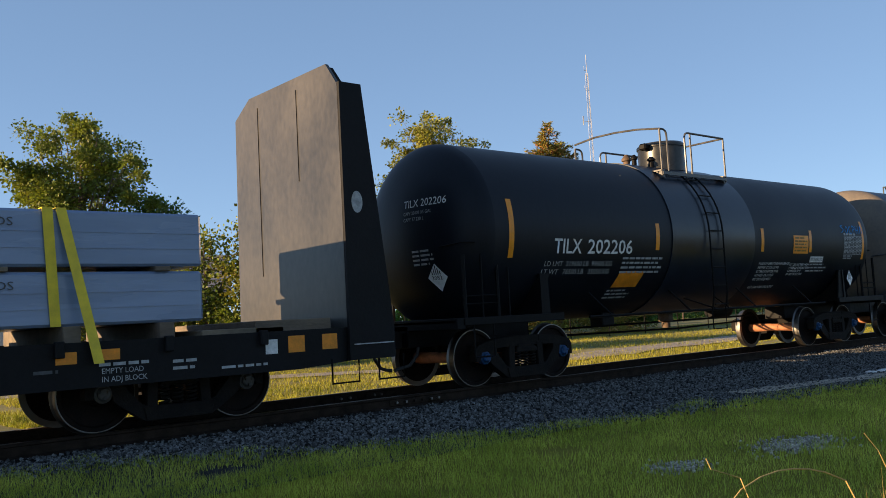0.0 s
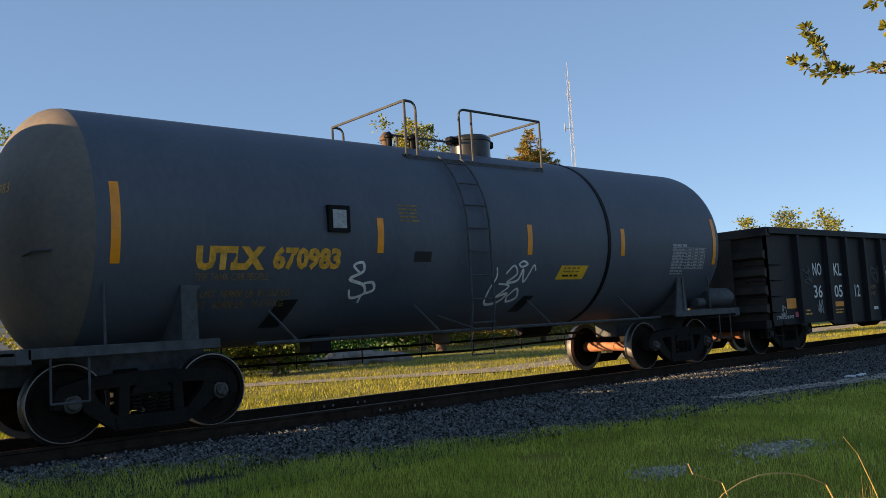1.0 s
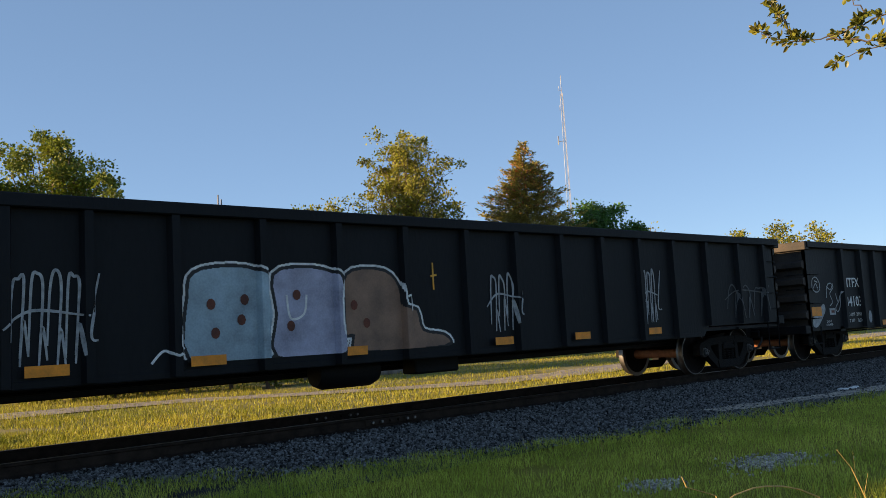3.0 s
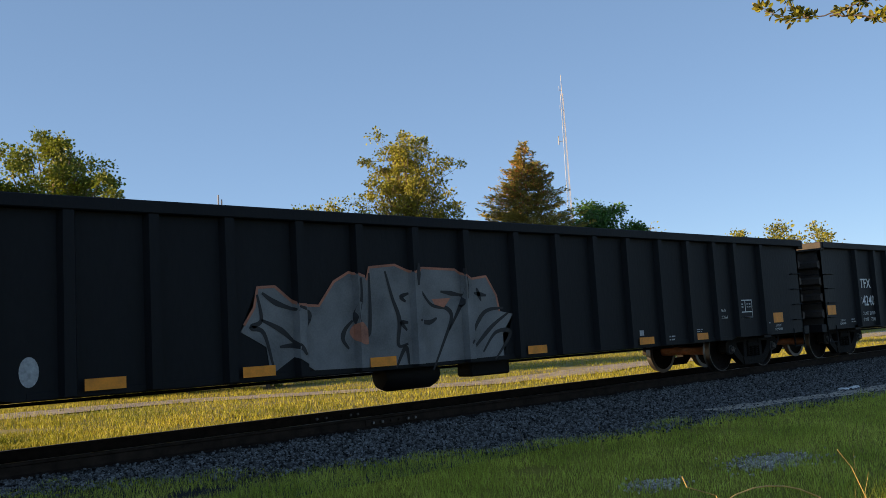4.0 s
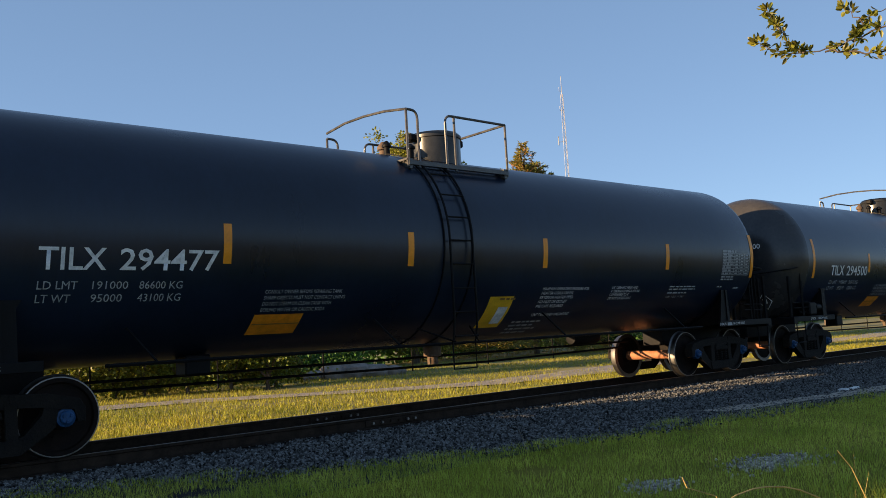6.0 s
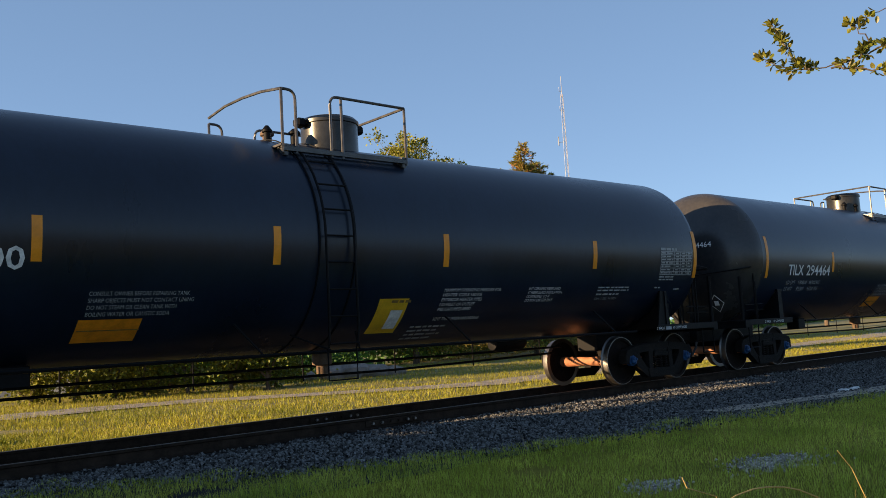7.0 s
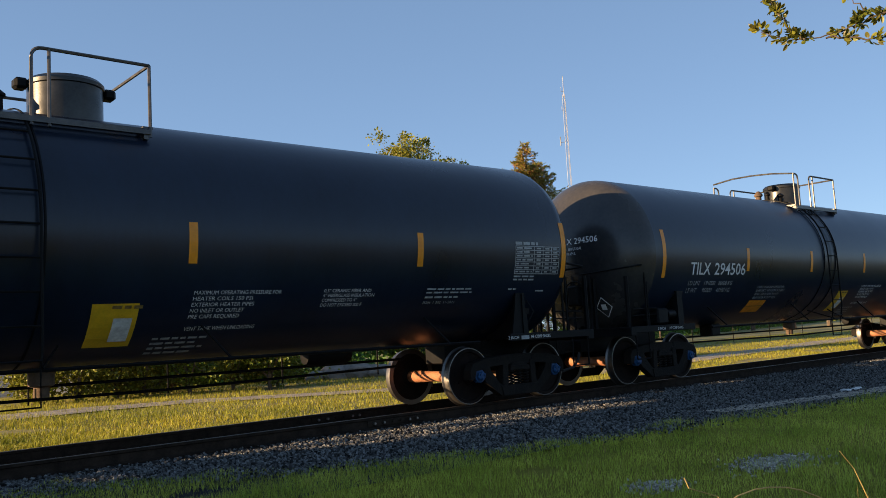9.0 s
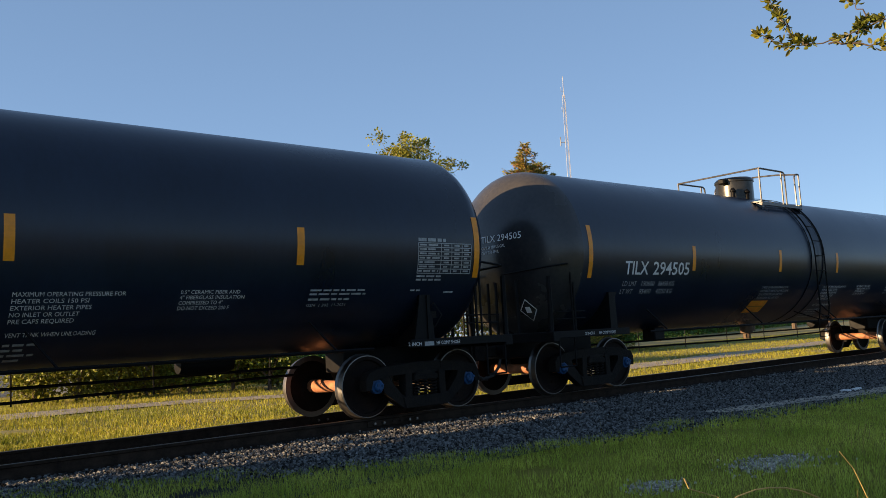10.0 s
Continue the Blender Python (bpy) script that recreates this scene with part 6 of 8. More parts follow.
# gondola with the purple and the teal graffiti
car = gondola("black gondola car with purple and teal graffiti, rolling on the track", 113.22, 10.12, 2.86, 0.68, RIBS_A, 0.72)
G = Ribbed(RIBS_A)
lettering(WALL, "ITFX", -8.12, 1.73, 0.23, WHITE, car, width=0.72, bold=0.005)
lettering(WALL, "34240", -8.14, 1.27, 0.25, WHITE, car, width=0.88, bold=0.005)
lettering(WALL, "LD LMT  210100", -8.1, 1.02, 0.085, WHITE, car, width=0.85)
lettering(WALL, "LT WT    75900", -8.1, 0.86, 0.085, WHITE, car, width=0.85)


class EndSide(Side):
    """Words on the front end read from the far to the near side."""
    def __init__(self, x):
        self.radius, self.cz, self.y, self.end = None, 0, 0, None
        self.x = x

    def at(self, u, v, off=0.004):
        return Vector((self.x - off, -u, v))


lettering(EndSide(-10.24), "ITFX", 0.55, 2.71, 0.1, WHITE, car, width=0.42, bold=0.008)
lettering(EndSide(-10.29), "34240", 0.6, 2.28, 0.1, STENYD, car, width=0.42)
sticker(car, WALL, -10.0, -9.55, 1.08, 1.31)
for a in (-5.3, -2.35, 1.68, 4.56):
    sticker(car, Side(None, 0, -1.55), a, a + 0.42, 0.75, 0.88)
sticker(car, WALL, 8.66, 9.09, 0.98, 1.2)
frame_box(car, WALL, 7.22, 7.78, 1.14, 1.5)
lettering(WALL, "2 INCH HF", -9.35, 0.9, 0.05, WHITE, car, width=0.25)
lettering(WALL, "COMP SHOES", -9.4, 0.82, 0.05, WHITE, car, width=0.34)
lines(WALL, -8.75, -8.5, 0.95, 2, 0.06, DIRTYW, car, 74)
PU = [(-4.72, 0.66), (-4.35, 1.05), (-4.5, 1.5), (-4.42, 1.86), (-3.95, 1.9), (-3.35, 2.0), (-3.3, 1.88), (-3.05, 2.02), (-2.85, 1.8), (-2.45, 1.62), (-2.35, 1.9), (-2.0, 1.78), (-1.45, 2.0), (-1.4, 1.82), (-1.0, 2.14), (-0.75, 1.8), (-0.05, 2.02), (0.3, 1.6), (0.15, 1.35), (0.5, 0.72), (-0.4, 0.68), (-2.4, 0.66)]
ANGLED = [(-4.45, -3.42, [[(0.12, 0.0), (0.1, 0.75), (0.6, 0.95)], [(0.15, 0.45), (0.6, 0.5)], [(0.75, 0.0), (0.7, 0.9)]]), (-3.4, -2.4, [[(0.85, 0.8), (0.2, 0.9), (0.15, 0.1), (0.8, 0.05)], [(0.2, 0.5), (0.7, 0.55)]]),
          (-2.38, -1.38, [[(0.15, 0.0), (0.2, 0.9), (0.8, 0.85), (0.75, 0.5), (0.25, 0.45)], [(0.8, 0.5), (0.85, 0.0)]]), (-1.36, -0.66, [[(0.5, 0.95), (0.15, 0.5), (0.45, 0.05), (0.85, 0.5), (0.5, 0.95)]]),
          (-0.64, 0.42, [[(0.1, 0.85), (0.75, 0.9), (0.8, 0.6), (0.2, 0.1), (0.95, 0.05)]])]
DARKPU = mat("spray_dark_purple", (0.016, 0.014, 0.06), 0.6, var=0.3, scale=3, bump=0.03)
LILAC = mat("spray_lilac", (0.14, 0.14, 0.36), 0.6, var=0.2, scale=4, bump=0.03)


def angled_paint(U, V):
    grid = np.full(U.shape, -1)
    coats = [("graffito_shade", DARKPU, ""), ("graffito_letter", PURPLE, "purple graffito letter"), ("graffito_line", LILAC, ""), ("graffito_edge", DIRTYW, "")]
    body = inside(U, V, PU)
    d = np.min([reach(U, V, [cell(r, a, b, 0.78, 1.92) for r in runs]) for a, b, runs in ANGLED], axis=0)
    rim = reach(U, V, [PU + PU[:1]])
    grid[body] = 1
    grid[body & (d > 0.2) & (d < 0.27)] = 0
    grid[body & (rim < 0.06)] = 0
    grid[body & (np.hypot(np.mod(U * 1.3 + 0.6 * V, 1.0) - 0.5, np.mod(V * 1.7 - 0.4 * U, 1.0) - 0.5) < 0.08) & (d > 0.05)] = 2
    grid[body & (np.abs(d - 0.06) < 0.012) & (np.sin(6 * U + 4 * V) > 0.75)] = 2
    grid[(rim < 0.02) & (V > 0.72)] = 3
    return grid, coats


sprayed(G, -4.9, 0.7, 0.64, 2.3, angled_paint, car, 0.009, 0.009)
G.fill("graffito_edge", blob([(-4.95, 0.66), (-4.7, 1.0), (-4.4, 1.2), (-4.3, 1.0), (-4.15, 0.68)]), PINK, car, "pink spray ground", 0.011)
for q in ([(-3.75, 1.2), (-3.6, 1.35), (-3.5, 1.25), (-3.65, 1.1)], [(-2.7, 0.95), (-2.65, 1.1), (-2.4, 1.0), (-2.55, 0.85)], [(-1.95, 1.3), (-1.75, 1.45), (-1.7, 1.3), (-1.85, 1.2)], [(-1.15, 0.95), (-1.1, 1.35), (-0.95, 1.4), (-0.9, 1.05), (-1.0, 0.9)], [(-1.75, 0.85), (-1.6, 0.72), (-1.45, 0.95)], [(-0.35, 1.4), (-0.2, 1.5), (-0.25, 1.35)], [(-3.7, 0.75), (-3.5, 0.95), (-3.4, 0.75)]):
    G.fill("graffito_heart", q, PINK, car, "", 0.014)
    G.stroke("graffito_line", [q + [q[0]]], 0.022, DIRTYW, car, "", 0.017, False)
for u, v, r in ((-3.95, 2.04, 0.1), (-2.72, 1.8, 0.08), (-1.32, 2.1, 0.05), (-4.25, 1.55, 0.1)):
    G.fill("white_drop", [(u + r * math.cos(a), v + r * 0.8 * math.sin(a)) for a in spread(0, 5.7, 10)], DIRTYW if v > 1.7 else LILAC, car, "", 0.015)
TEAL_FIRST = [[(1.28, 2.19), (1.41, 1.80), (1.60, 1.55), (1.49, 1.36), (1.09, 1.22), (1.39, 0.79)], [(1.91, 2.41), (2.15, 1.87), (2.46, 1.42), (2.81, 1.32), (2.56, 1.12), (2.40, 0.69)], [(1.30, 2.19), (1.61, 2.05), (1.79, 2.37)], [(2.47, 2.22), (3.36, 2.25)], [(1.62, 1.62), (1.88, 1.69), (1.95, 1.40), (1.83, 1.37)], [(1.79, 1.05), (2.04, 1.04), (1.94, 0.90)], [(2.56, 1.68), (2.71, 1.68), (2.64, 1.45)], [(3.10, 1.69), (3.39, 1.69), (3.20, 1.36), (3.18, 0.87), (3.38, 0.67)]]
TEAL_LAST = [[(3.54, 1.82), (3.97, 2.46), (4.03, 2.18), (4.43, 2.10)], [(3.65, 1.15), (3.75, 1.66), (4.38, 1.57), (4.39, 1.37), (4.59, 1.28), (4.19, 0.89), (4.06, 0.70)], [(3.58, 1.08), (3.92, 1.06), (3.72, 0.80), (3.58, 1.00)], [(4.42, 2.27), (4.96, 2.44), (5.15, 1.90), (5.42, 2.50)], [(4.62, 0.95), (4.79, 1.73), (4.91, 1.06), (5.38, 1.04), (5.55, 1.68), (5.57, 0.91)], [(5.47, 2.35), (6.38, 2.25)], [(6.06, 1.63), (6.41, 1.34), (6.12, 1.01), (5.67, 0.67)]]
GREYS = [[(1.54, 2.05), (2.00, 2.03), (2.32, 1.46)], [(2.44, 2.09), (3.52, 2.15)], [(1.64, 1.58), (1.78, 1.55), (1.69, 0.88)], [(2.48, 1.72), (2.48, 1.38)], [(3.02, 1.71), (3.01, 1.25), (3.06, 0.68)], [(3.73, 2.06), (3.57, 1.78)], [(3.84, 2.02), (4.42, 2.00), (4.36, 1.65)], [(4.70, 1.77), (4.60, 1.12)], [(5.45, 2.24), (6.33, 2.14), (6.37, 1.85)], [(5.87, 1.76), (6.01, 1.50)], [(2.06, 0.66), (2.59, 1.12)], [(3.99, 0.67), (4.38, 1.00)], [(4.53, 0.71), (5.60, 0.67)]]


def teal_paint(U, V):
    """Sharp-edged letters left black, edged with teal bands, pale glints and grey shadow bars, on a salmon mist."""
    grid = np.full(U.shape, -1)
    dots = np.random.default_rng(9).random(U.shape)
    edge_d = reach(U, V, TEAL_FIRST + TEAL_LAST) * (1 + 0.3 * np.sin(U * 6.3 + V * 4.1))
    glint = reach(U + 0.02, V - 0.015, TEAL_FIRST + TEAL_LAST)
    grey = reach(U, V, GREYS)
    mist = np.minimum.reduce([np.hypot((U - 0.95) / 0.42, (V - 1.1) / 0.62), np.hypot((U - 6.55) / 0.55, (V - 1.05) / 0.6), np.hypot((U - 1.55) / 0.2, (V - 2.45) / 0.2), np.hypot((U - 2.95) / 0.6, (V - 2.5) / 0.2),
                              np.hypot((U - 4.05) / 0.18, (V - 2.52) / 0.14), np.hypot((U - 4.95) / 0.3, (V - 2.5) / 0.17), np.hypot((U - 5.95) / 0.42, (V - 2.47) / 0.2)])
    grid[(mist < 1) & (dots < np.clip((1.05 - mist) * 3, 0, 1))] = 0
    grid[(U > 0.62) & (U < 1.35) & (V < 0.95 - 0.3 * (U - 1.0))] = 0
    grid[edge_d < 0.1] = 1
    grid[grey < 0.05] = 2
    grid[edge_d < 0.058] = 3
    grid[(glint < 0.012) & (edge_d < 0.05) & (np.sin(U * 5 + V * 3) > -0.3)] = 4
    return grid, [("salmon_ground", SALMON, "salmon spray ground"), ("graffito_letter", BLACKP, ""), ("graffito_shade", SILVER, ""), ("graffito_letter", TEAL, "teal graffito letter"), ("graffito_line", SKYP, "")]


sprayed(G, 0.3, 7.2, 0.68, 2.68, teal_paint, car, 0.009, 0.016)
G.stroke("spray_tag", [[(0.42, 1.7), (0.5, 1.76), (0.55, 1.68), (0.42, 1.5), (0.57, 1.52)], [(0.66, 1.72), (0.61, 1.6), (0.67, 1.5), (0.73, 1.62), (0.66, 1.72)], [(0.8, 1.72), (0.88, 1.78), (0.92, 1.7), (0.8, 1.53), (0.95, 1.55)], [(0.99, 1.76), (1.1, 1.78), (1.03, 1.67), (1.12, 1.6), (0.99, 1.54)], [(0.6, 1.42), (0.9, 1.45)]], 0.03, WHITE, car, "white spray tag", 0.024)
for u0, u1, v0, v1, seed, m in ((7.2, 7.8, 1.6, 2.0, 6, SKYP), (8.2, 8.5, 1.2, 1.7, 7, GHOST), (8.8, 9.3, 1.6, 2.0, 8, TEAL), (6.55, 6.9, 1.5, 1.8, 9, DIRTYW)):
    rng = random.Random(seed)
    G.stroke("spray_tag", [[(rng.uniform(u0, u1), rng.uniform(v0, v1)) for _ in range(6)] for _ in range(3)], 0.02, m, car, "faded spray tag", 0.012)

# ---- bulkhead flat car with its load ----
FU = -3.95
car = thing("flat_car", "black flat car with tall grey end walls, rolling on track", "flat car", "cars of the train")
TRAIN.append((car, FU))
bm = bmesh.new()
box(bm, -11.0, 11.0, -1.40, 1.40, 0.98, 1.04, 0.01)
part("deck", bm, FLATM, car)
for s in (-1, 1):
    bm = bmesh.new()
    a, b = sorted((s * 1.34, s * 1.42))
    prism(bm, [(-11.0, 0.66), (-9.5, 0.56), (9.5, 0.56), (11.0, 0.66), (11.0, 1.06), (-11.0, 1.06)], a, b)
    part("side_sill", bm, FLATM, car)
    for x in spread(-9.0, 9.0, 15):
        bm = bmesh.new()
        a, b = sorted((s * 1.42, s * 1.50))
        box(bm, x - 0.05, x + 0.05, a, b, 0.9, 1.08, 0.01)
        part("stake_pocket", bm, FLATM, car)
    truck(car, s * 8.06, "dark")
    coupler(car, s * 11.82, s)
    bm = bmesh.new()
    a, b = sorted((s * 11.5, s * 7.5))
    box(bm, a, b, -0.3, 0.3, 0.6, 0.98, 0.02)
    part("centre_sill", bm, FLATM, car)
    # bulkhead
    x = s * 10.24
    bm = bmesh.new()
    a, b = sorted((x, x + s * 0.05))
    prism(bm, [(-1.45, 1.06), (1.68, 1.06), (1.62, 4.50), (1.12, 4.76), (-1.18, 4.72), (-1.45, 4.38)], a, b, "x")
    part("bulkhead_plate", bm, BULK, car, "tall grey steel end wall, scuffed")
    for y in (0.85, -0.35):
        bm = bmesh.new()
        a, b = sorted((x - s * 0.012, x))
        box(bm, a, b, y - 0.008, y + 0.008, 1.9 if y > 0 else 3.2, 4.55)
        part("weld_seam", bm, BULK, car)
    for y in (-1.47, 1.53):
        bm = bmesh.new()
        prism(bm, [(x + s * 0.003, 1.06), (x + s * 0.003, 4.40), (x + s * 0.36, 4.40), (x + s * 0.74, 1.06), (x + s * 0.74, 0.62), (x, 0.62)], y - 0.03, y + 0.03)
        part("bulkhead_gusset", bm, FLATM, car)
    bm = bmesh.new()
    prism(bm, [(x + s * 0.054, 4.40), (x + s * 0.054, 4.69), (x + s * 0.14, 4.69), (x + s * 0.36, 4.40)], -1.16, 1.16)
    part("bulkhead_cap", bm, FLATM, car)
    for z in (1.6, 2.3, 3.0, 3.7):
        bm = bmesh.new()
        a, b = sorted((x + s * 0.05, x + s * (0.62 - 0.11 * (z - 1.0))))
        box(bm, a, b, -1.44, 1.5, z - 0.05, z + 0.05, 0.01)
        part("bulkhead_rib", bm, FLATM, car)
FS, BS = Side(None, 0, -1.42), Side(None, 0, -1.50)
bm = bmesh.new()
bm.faces.new([bm.verts.new((10.45 + 0.09 * math.cos(a), -1.506, 2.75 + 0.15 * math.sin(a))) for a in spread(0, 5.98, 19)])
part("round_badge", bm, DIRTYW, car, "round pale badge")
for u0, u1, v0, v1 in ((6.57, 6.79, 0.83, 0.96), (7.03, 7.25, 0.85, 0.97), (9.36, 9.6, 0.78, 0.99), (9.86, 10.09, 0.79, 0.99)):
    sticker(car, FS, u0, u1, v0, v1)
rect("white_label", FS, 9.04, 9.21, 0.78, 0.96, WHITE, car, "white label plate")
lettering(FS, "EMPTY LOAD", 7.05, 0.70, 0.06, DIRTYW, car, width=0.46)
lettering(FS, "IN ADJ BLOCK", 7.05, 0.61, 0.06, DIRTYW, car, width=0.5)
lines(FS, 7.02, 7.65, 0.82, 1, 0.08, DIRTYW, car, 81)
lines(FS, 7.85, 8.2, 0.80, 2, 0.08, DIRTYW, car, 82)
lines(FS, 8.45, 9.15, 0.68, 1, 0.07, DIRTYW, car, 83)
lines(FS, 6.35, 6.65, 0.78, 1, 0.08, GHOST, car, 84)
bm = bmesh.new()
box(bm, 10.3, 10.95, -1.52, -1.505, 0.82, 0.835)
part("handhold", bm, DIRTYW, car)
for x in (10.0, 10.75):
    handrail("stirrup", car, [[(x, -1.42, 0.65), (x, -1.42, 0.33), (x + 0.42, -1.42, 0.33), (x + 0.42, -1.42, 0.65)]], 0.015, PIPE)


def bundle(x0, x1, z0, z1, parent):
    ob = thing("wrapped_bundle", "long flat bundle in shiny blue-grey wrapping, strapped on the flat car", "cargo bundle", "bundles on the flat car")
    bm = bmesh.new()
    box(bm, x0, x1, -1.25, 1.0, z0, z1, 0.03)
    part("wrapping", bm, WRAP, ob)
    bm = bmesh.new()
    for z in (z0 + (z1 - z0) * 0.33, z0 + (z1 - z0) * 0.62):
        box(bm, x0 + 0.01, x1 - 0.01, -1.258, -1.25, z - 0.006, z + 0.006)
    part("fold", bm, WRAP, ob)
    return ob


def rider(ob):
    TRAIN.append((ob, FU))


for x0, x1 in ((2.2, 8.32), (-4.3, 2.1), (-10.1, -4.4)):
    for z0, z1 in ((1.24, 1.84), (1.90, 2.53)):
        ob = bundle(x0, x1, z0, z1, car)
        lettering(Side(None, 0, -1.26), "LOS" if x0 > 2 else "TOP", x0 + 3.75, z1 - 0.19, 0.09, GHOST, ob, width=0.26)
        rider(ob)
    for z0, z1, col in ((1.045, 1.238, 0), (1.842, 1.898, 1)):
        for x in spread(x0 + 0.35, x1 - 0.5, 5 if col == 0 else 3):
            bm = bmesh.new()
            box(bm, x - 0.09, x + 0.09, -1.28 if col else -1.36, 1.28 if col else 1.36, z0, z1, 0.008)
            ob = link("timber_block", to_mesh(bm, "timber_block", WOODB))
            tagged(ob, "rough wooden dunnage block under a cargo bundle", "timber block", "dunnage blocks on the flat car")
            rider(ob)
for x in (9.45, 8.75):
    bm = bmesh.new()
    box(bm, x - 0.5, x + 0.6, -1.35, 1.2, 1.045, 1.20 if x > 9 else 1.12, 0.01)
    ob = link("timber_block", to_mesh(bm, "timber_block", WOODB))
    tagged(ob, "weathered wooden dunnage planks on the flat car deck", "timber block", "dunnage blocks on the flat car")
    rider(ob)
for xa, xb, y in ((6.55, 6.62, -1.27), (6.69, 6.99, -1.27), (1.0, 1.3, -1.27), (-3.0, -2.7, -1.27), (-8.0, -7.7, -1.27)):
    bm = bmesh.new()
    w = 0.055
    zb = 1.24 if xb - xa < 0.2 else 0.82
    yb = -1.27 if xb - xa < 0.2 else -1.53
    q = [(xa - w, -1.275, 2.545), (xa + w, -1.275, 2.545), (xb + w, yb, zb), (xb - w, yb, zb)]
    vs = [bm.verts.new(p) for p in q] + [bm.verts.new((p[0], p[1] - 0.008, p[2])) for p in q]
    for f in ((0, 1, 2, 3), (7, 6, 5, 4), (0, 4, 5, 1), (1, 5, 6, 2), (2, 6, 7, 3), (3, 7, 4, 0)):
        bm.faces.new([vs[i] for i in f])
    box(bm, xa - w, xa + w, -1.275, 1.01, 2.536, 2.546)
    ob = link("cargo_strap", to_mesh(bm, "cargo_strap", STRAP))
    tagged(ob, "yellow webbing strap tied over the cargo bundles", "strap", "straps over the load")
    rider(ob)


# ---- behind the track ----
SWAY = []
BLADE_V = [(-0.5, 0, 0), (0.5, 0, 0), (0.36, 0.12, 0.55), (-0.30, 0.12, 0.55), (0.05, 0.42, 1.0)]
BLADE_F = [(0, 1, 2, 3), (3, 2, 4)]
LEAF_V = [(0, 0, 0), (0.42, 0.45, 0.08), (0, 1.0, -0.06), (-0.42, 0.45, 0.08), (0, 0.5, -0.05)]
NEAR_V = [(0, 0, 0), (0.3, 0.2, 0.05), (0.4, 0.5, 0.09), (0.26, 0.82, 0.03), (0, 1.0, -0.08), (-0.26, 0.82, 0.03), (-0.4, 0.5, 0.09), (-0.3, 0.2, 0.05), (0, 0.5, -0.05)]
NEAR_F = [(i, (i + 1) % 8, 8) for i in range(8)]
LEAF_F = [(0, 1, 4), (1, 2, 4), (2, 3, 4), (3, 0, 4)]


def aimed(pos, way, scale, rng):
    """Matrices whose y axis follows the given directions, rolled at random."""
    y = way / np.linalg.norm(way, axis=1)[:, None]
    h = rng.normal(0, 1, y.shape)
    x = np.cross(y, h)
    x /= np.linalg.norm(x, axis=1)[:, None] + 1e-9
    z = np.cross(x, y)
    M = np.zeros((len(y), 4, 4))
    for k, a in enumerate((x, y, z)):
        M[:, :3, k] = a * scale[:, k:k + 1]
    M[:, :3, 3] = pos
    M[:, 3, 3] = 1
    return M


def tree(name, label, x, y, top, crown, leaf, seed, clumps=70, per=110, size=0.2, trunk=0.2, low=0.35, puff=0.3, lean=0.0, shape=1.0, rise=0.26):
    """A broadleaved tree: tapered trunk, boughs that fork into twigs, a tuft of leaves at each twig's end, so that gaps stay between the boughs.
    crown: half widths; low: share of the height where leaves begin; rise: how steeply the boughs climb."""
    rng = np.random.default_rng(seed)
    t = thing(name, label, "tree")
    t.location = (x, y, -0.36)
    H = top + 0.36
    bm = bmesh.new()
    spine = [Vector((lean * k + 0.12 * math.sin(seed + 5 * k), 0.1 * math.cos(seed * 2 + 4 * k), H * 0.97 * k)) for k in spread(0, 1, 12)]
    tube(bm, spine, trunk, 8, 0.02)
    part("trunk", bm, BARK, t, "", True)
    boughs = max(6, clumps // 7)
    ends = [spine[-1], spine[-1] + Vector((0.15, 0, -0.3)), spine[-1] + Vector((-0.2, 0.1, -0.4))]
    for i in range(boughs):
        k = low + (0.98 - low) * ((i + 0.5) / boughs) ** 0.85
        a = i * 2.4 + rng.uniform(-0.5, 0.5)
        w = math.sin(math.pi * min(1.0, max(0.03, ((k - low) / (1 - low)) ** shape * 0.9 + 0.08))) ** 0.6 * rng.uniform(0.68, 1.1)
        tip = Vector((lean * k + crown[0] * w * math.cos(a), crown[1] * w * math.sin(a), H * k))
        root = spine[int(12 * max(0.1, k - rise - 0.1 * rng.random()))]
        mid = root.lerp(tip, 0.5) + Vector((0, 0, -0.07 * (tip - root).length))
        bm = bmesh.new()
        arc = [root * (1 - q) ** 2 + mid * 2 * q * (1 - q) + tip * q * q for q in spread(0, 1, 6)]
        tube(bm, arc, 0.03 + 0.2 * trunk, 6, 0.014)
        reach_r = 0.34 * (tip - root).length
        for c in range(7):
            q = 1.0 if c == 0 else rng.uniform(0.35, 1.0)
            p = root * (1 - q) ** 2 + mid * 2 * q * (1 - q) + tip * q * q
            e = p + Vector(rng.normal(0, 1, 3)) * reach_r * 0.5 * (0.4 if c == 0 else 1.0) + Vector((0, 0, 0.1 * reach_r))
            tube(bm, [p, p.lerp(e, 0.5) + Vector((0, 0, -0.04)), e], 0.016, 4, 0.006)
            ends.append(e)
        part("limb", bm, BARK, t)
    pos, out = [], []
    for e in ends:
        n = int(per * rng.uniform(0.6, 1.3))
        d = rng.normal(0, 1, (n, 3)) * np.array([1, 1, 0.72]) * puff * rng.uniform(0.55, 1.15)
        pos.append(np.array(e) + d)
        out.append(d + rng.normal(0, 0.5 * puff, (n, 3)) + np.array([0, 0, -0.1 * puff]))
    pos, out = np.concatenate(pos), np.concatenate(out)
    sc = rng.uniform(0.65, 1.3, (len(pos), 1)) * size * np.ones((1, 3))
    cloud("crown", LEAF_V, LEAF_F, aimed(pos, out, sc, rng), leaf, t)
    return t


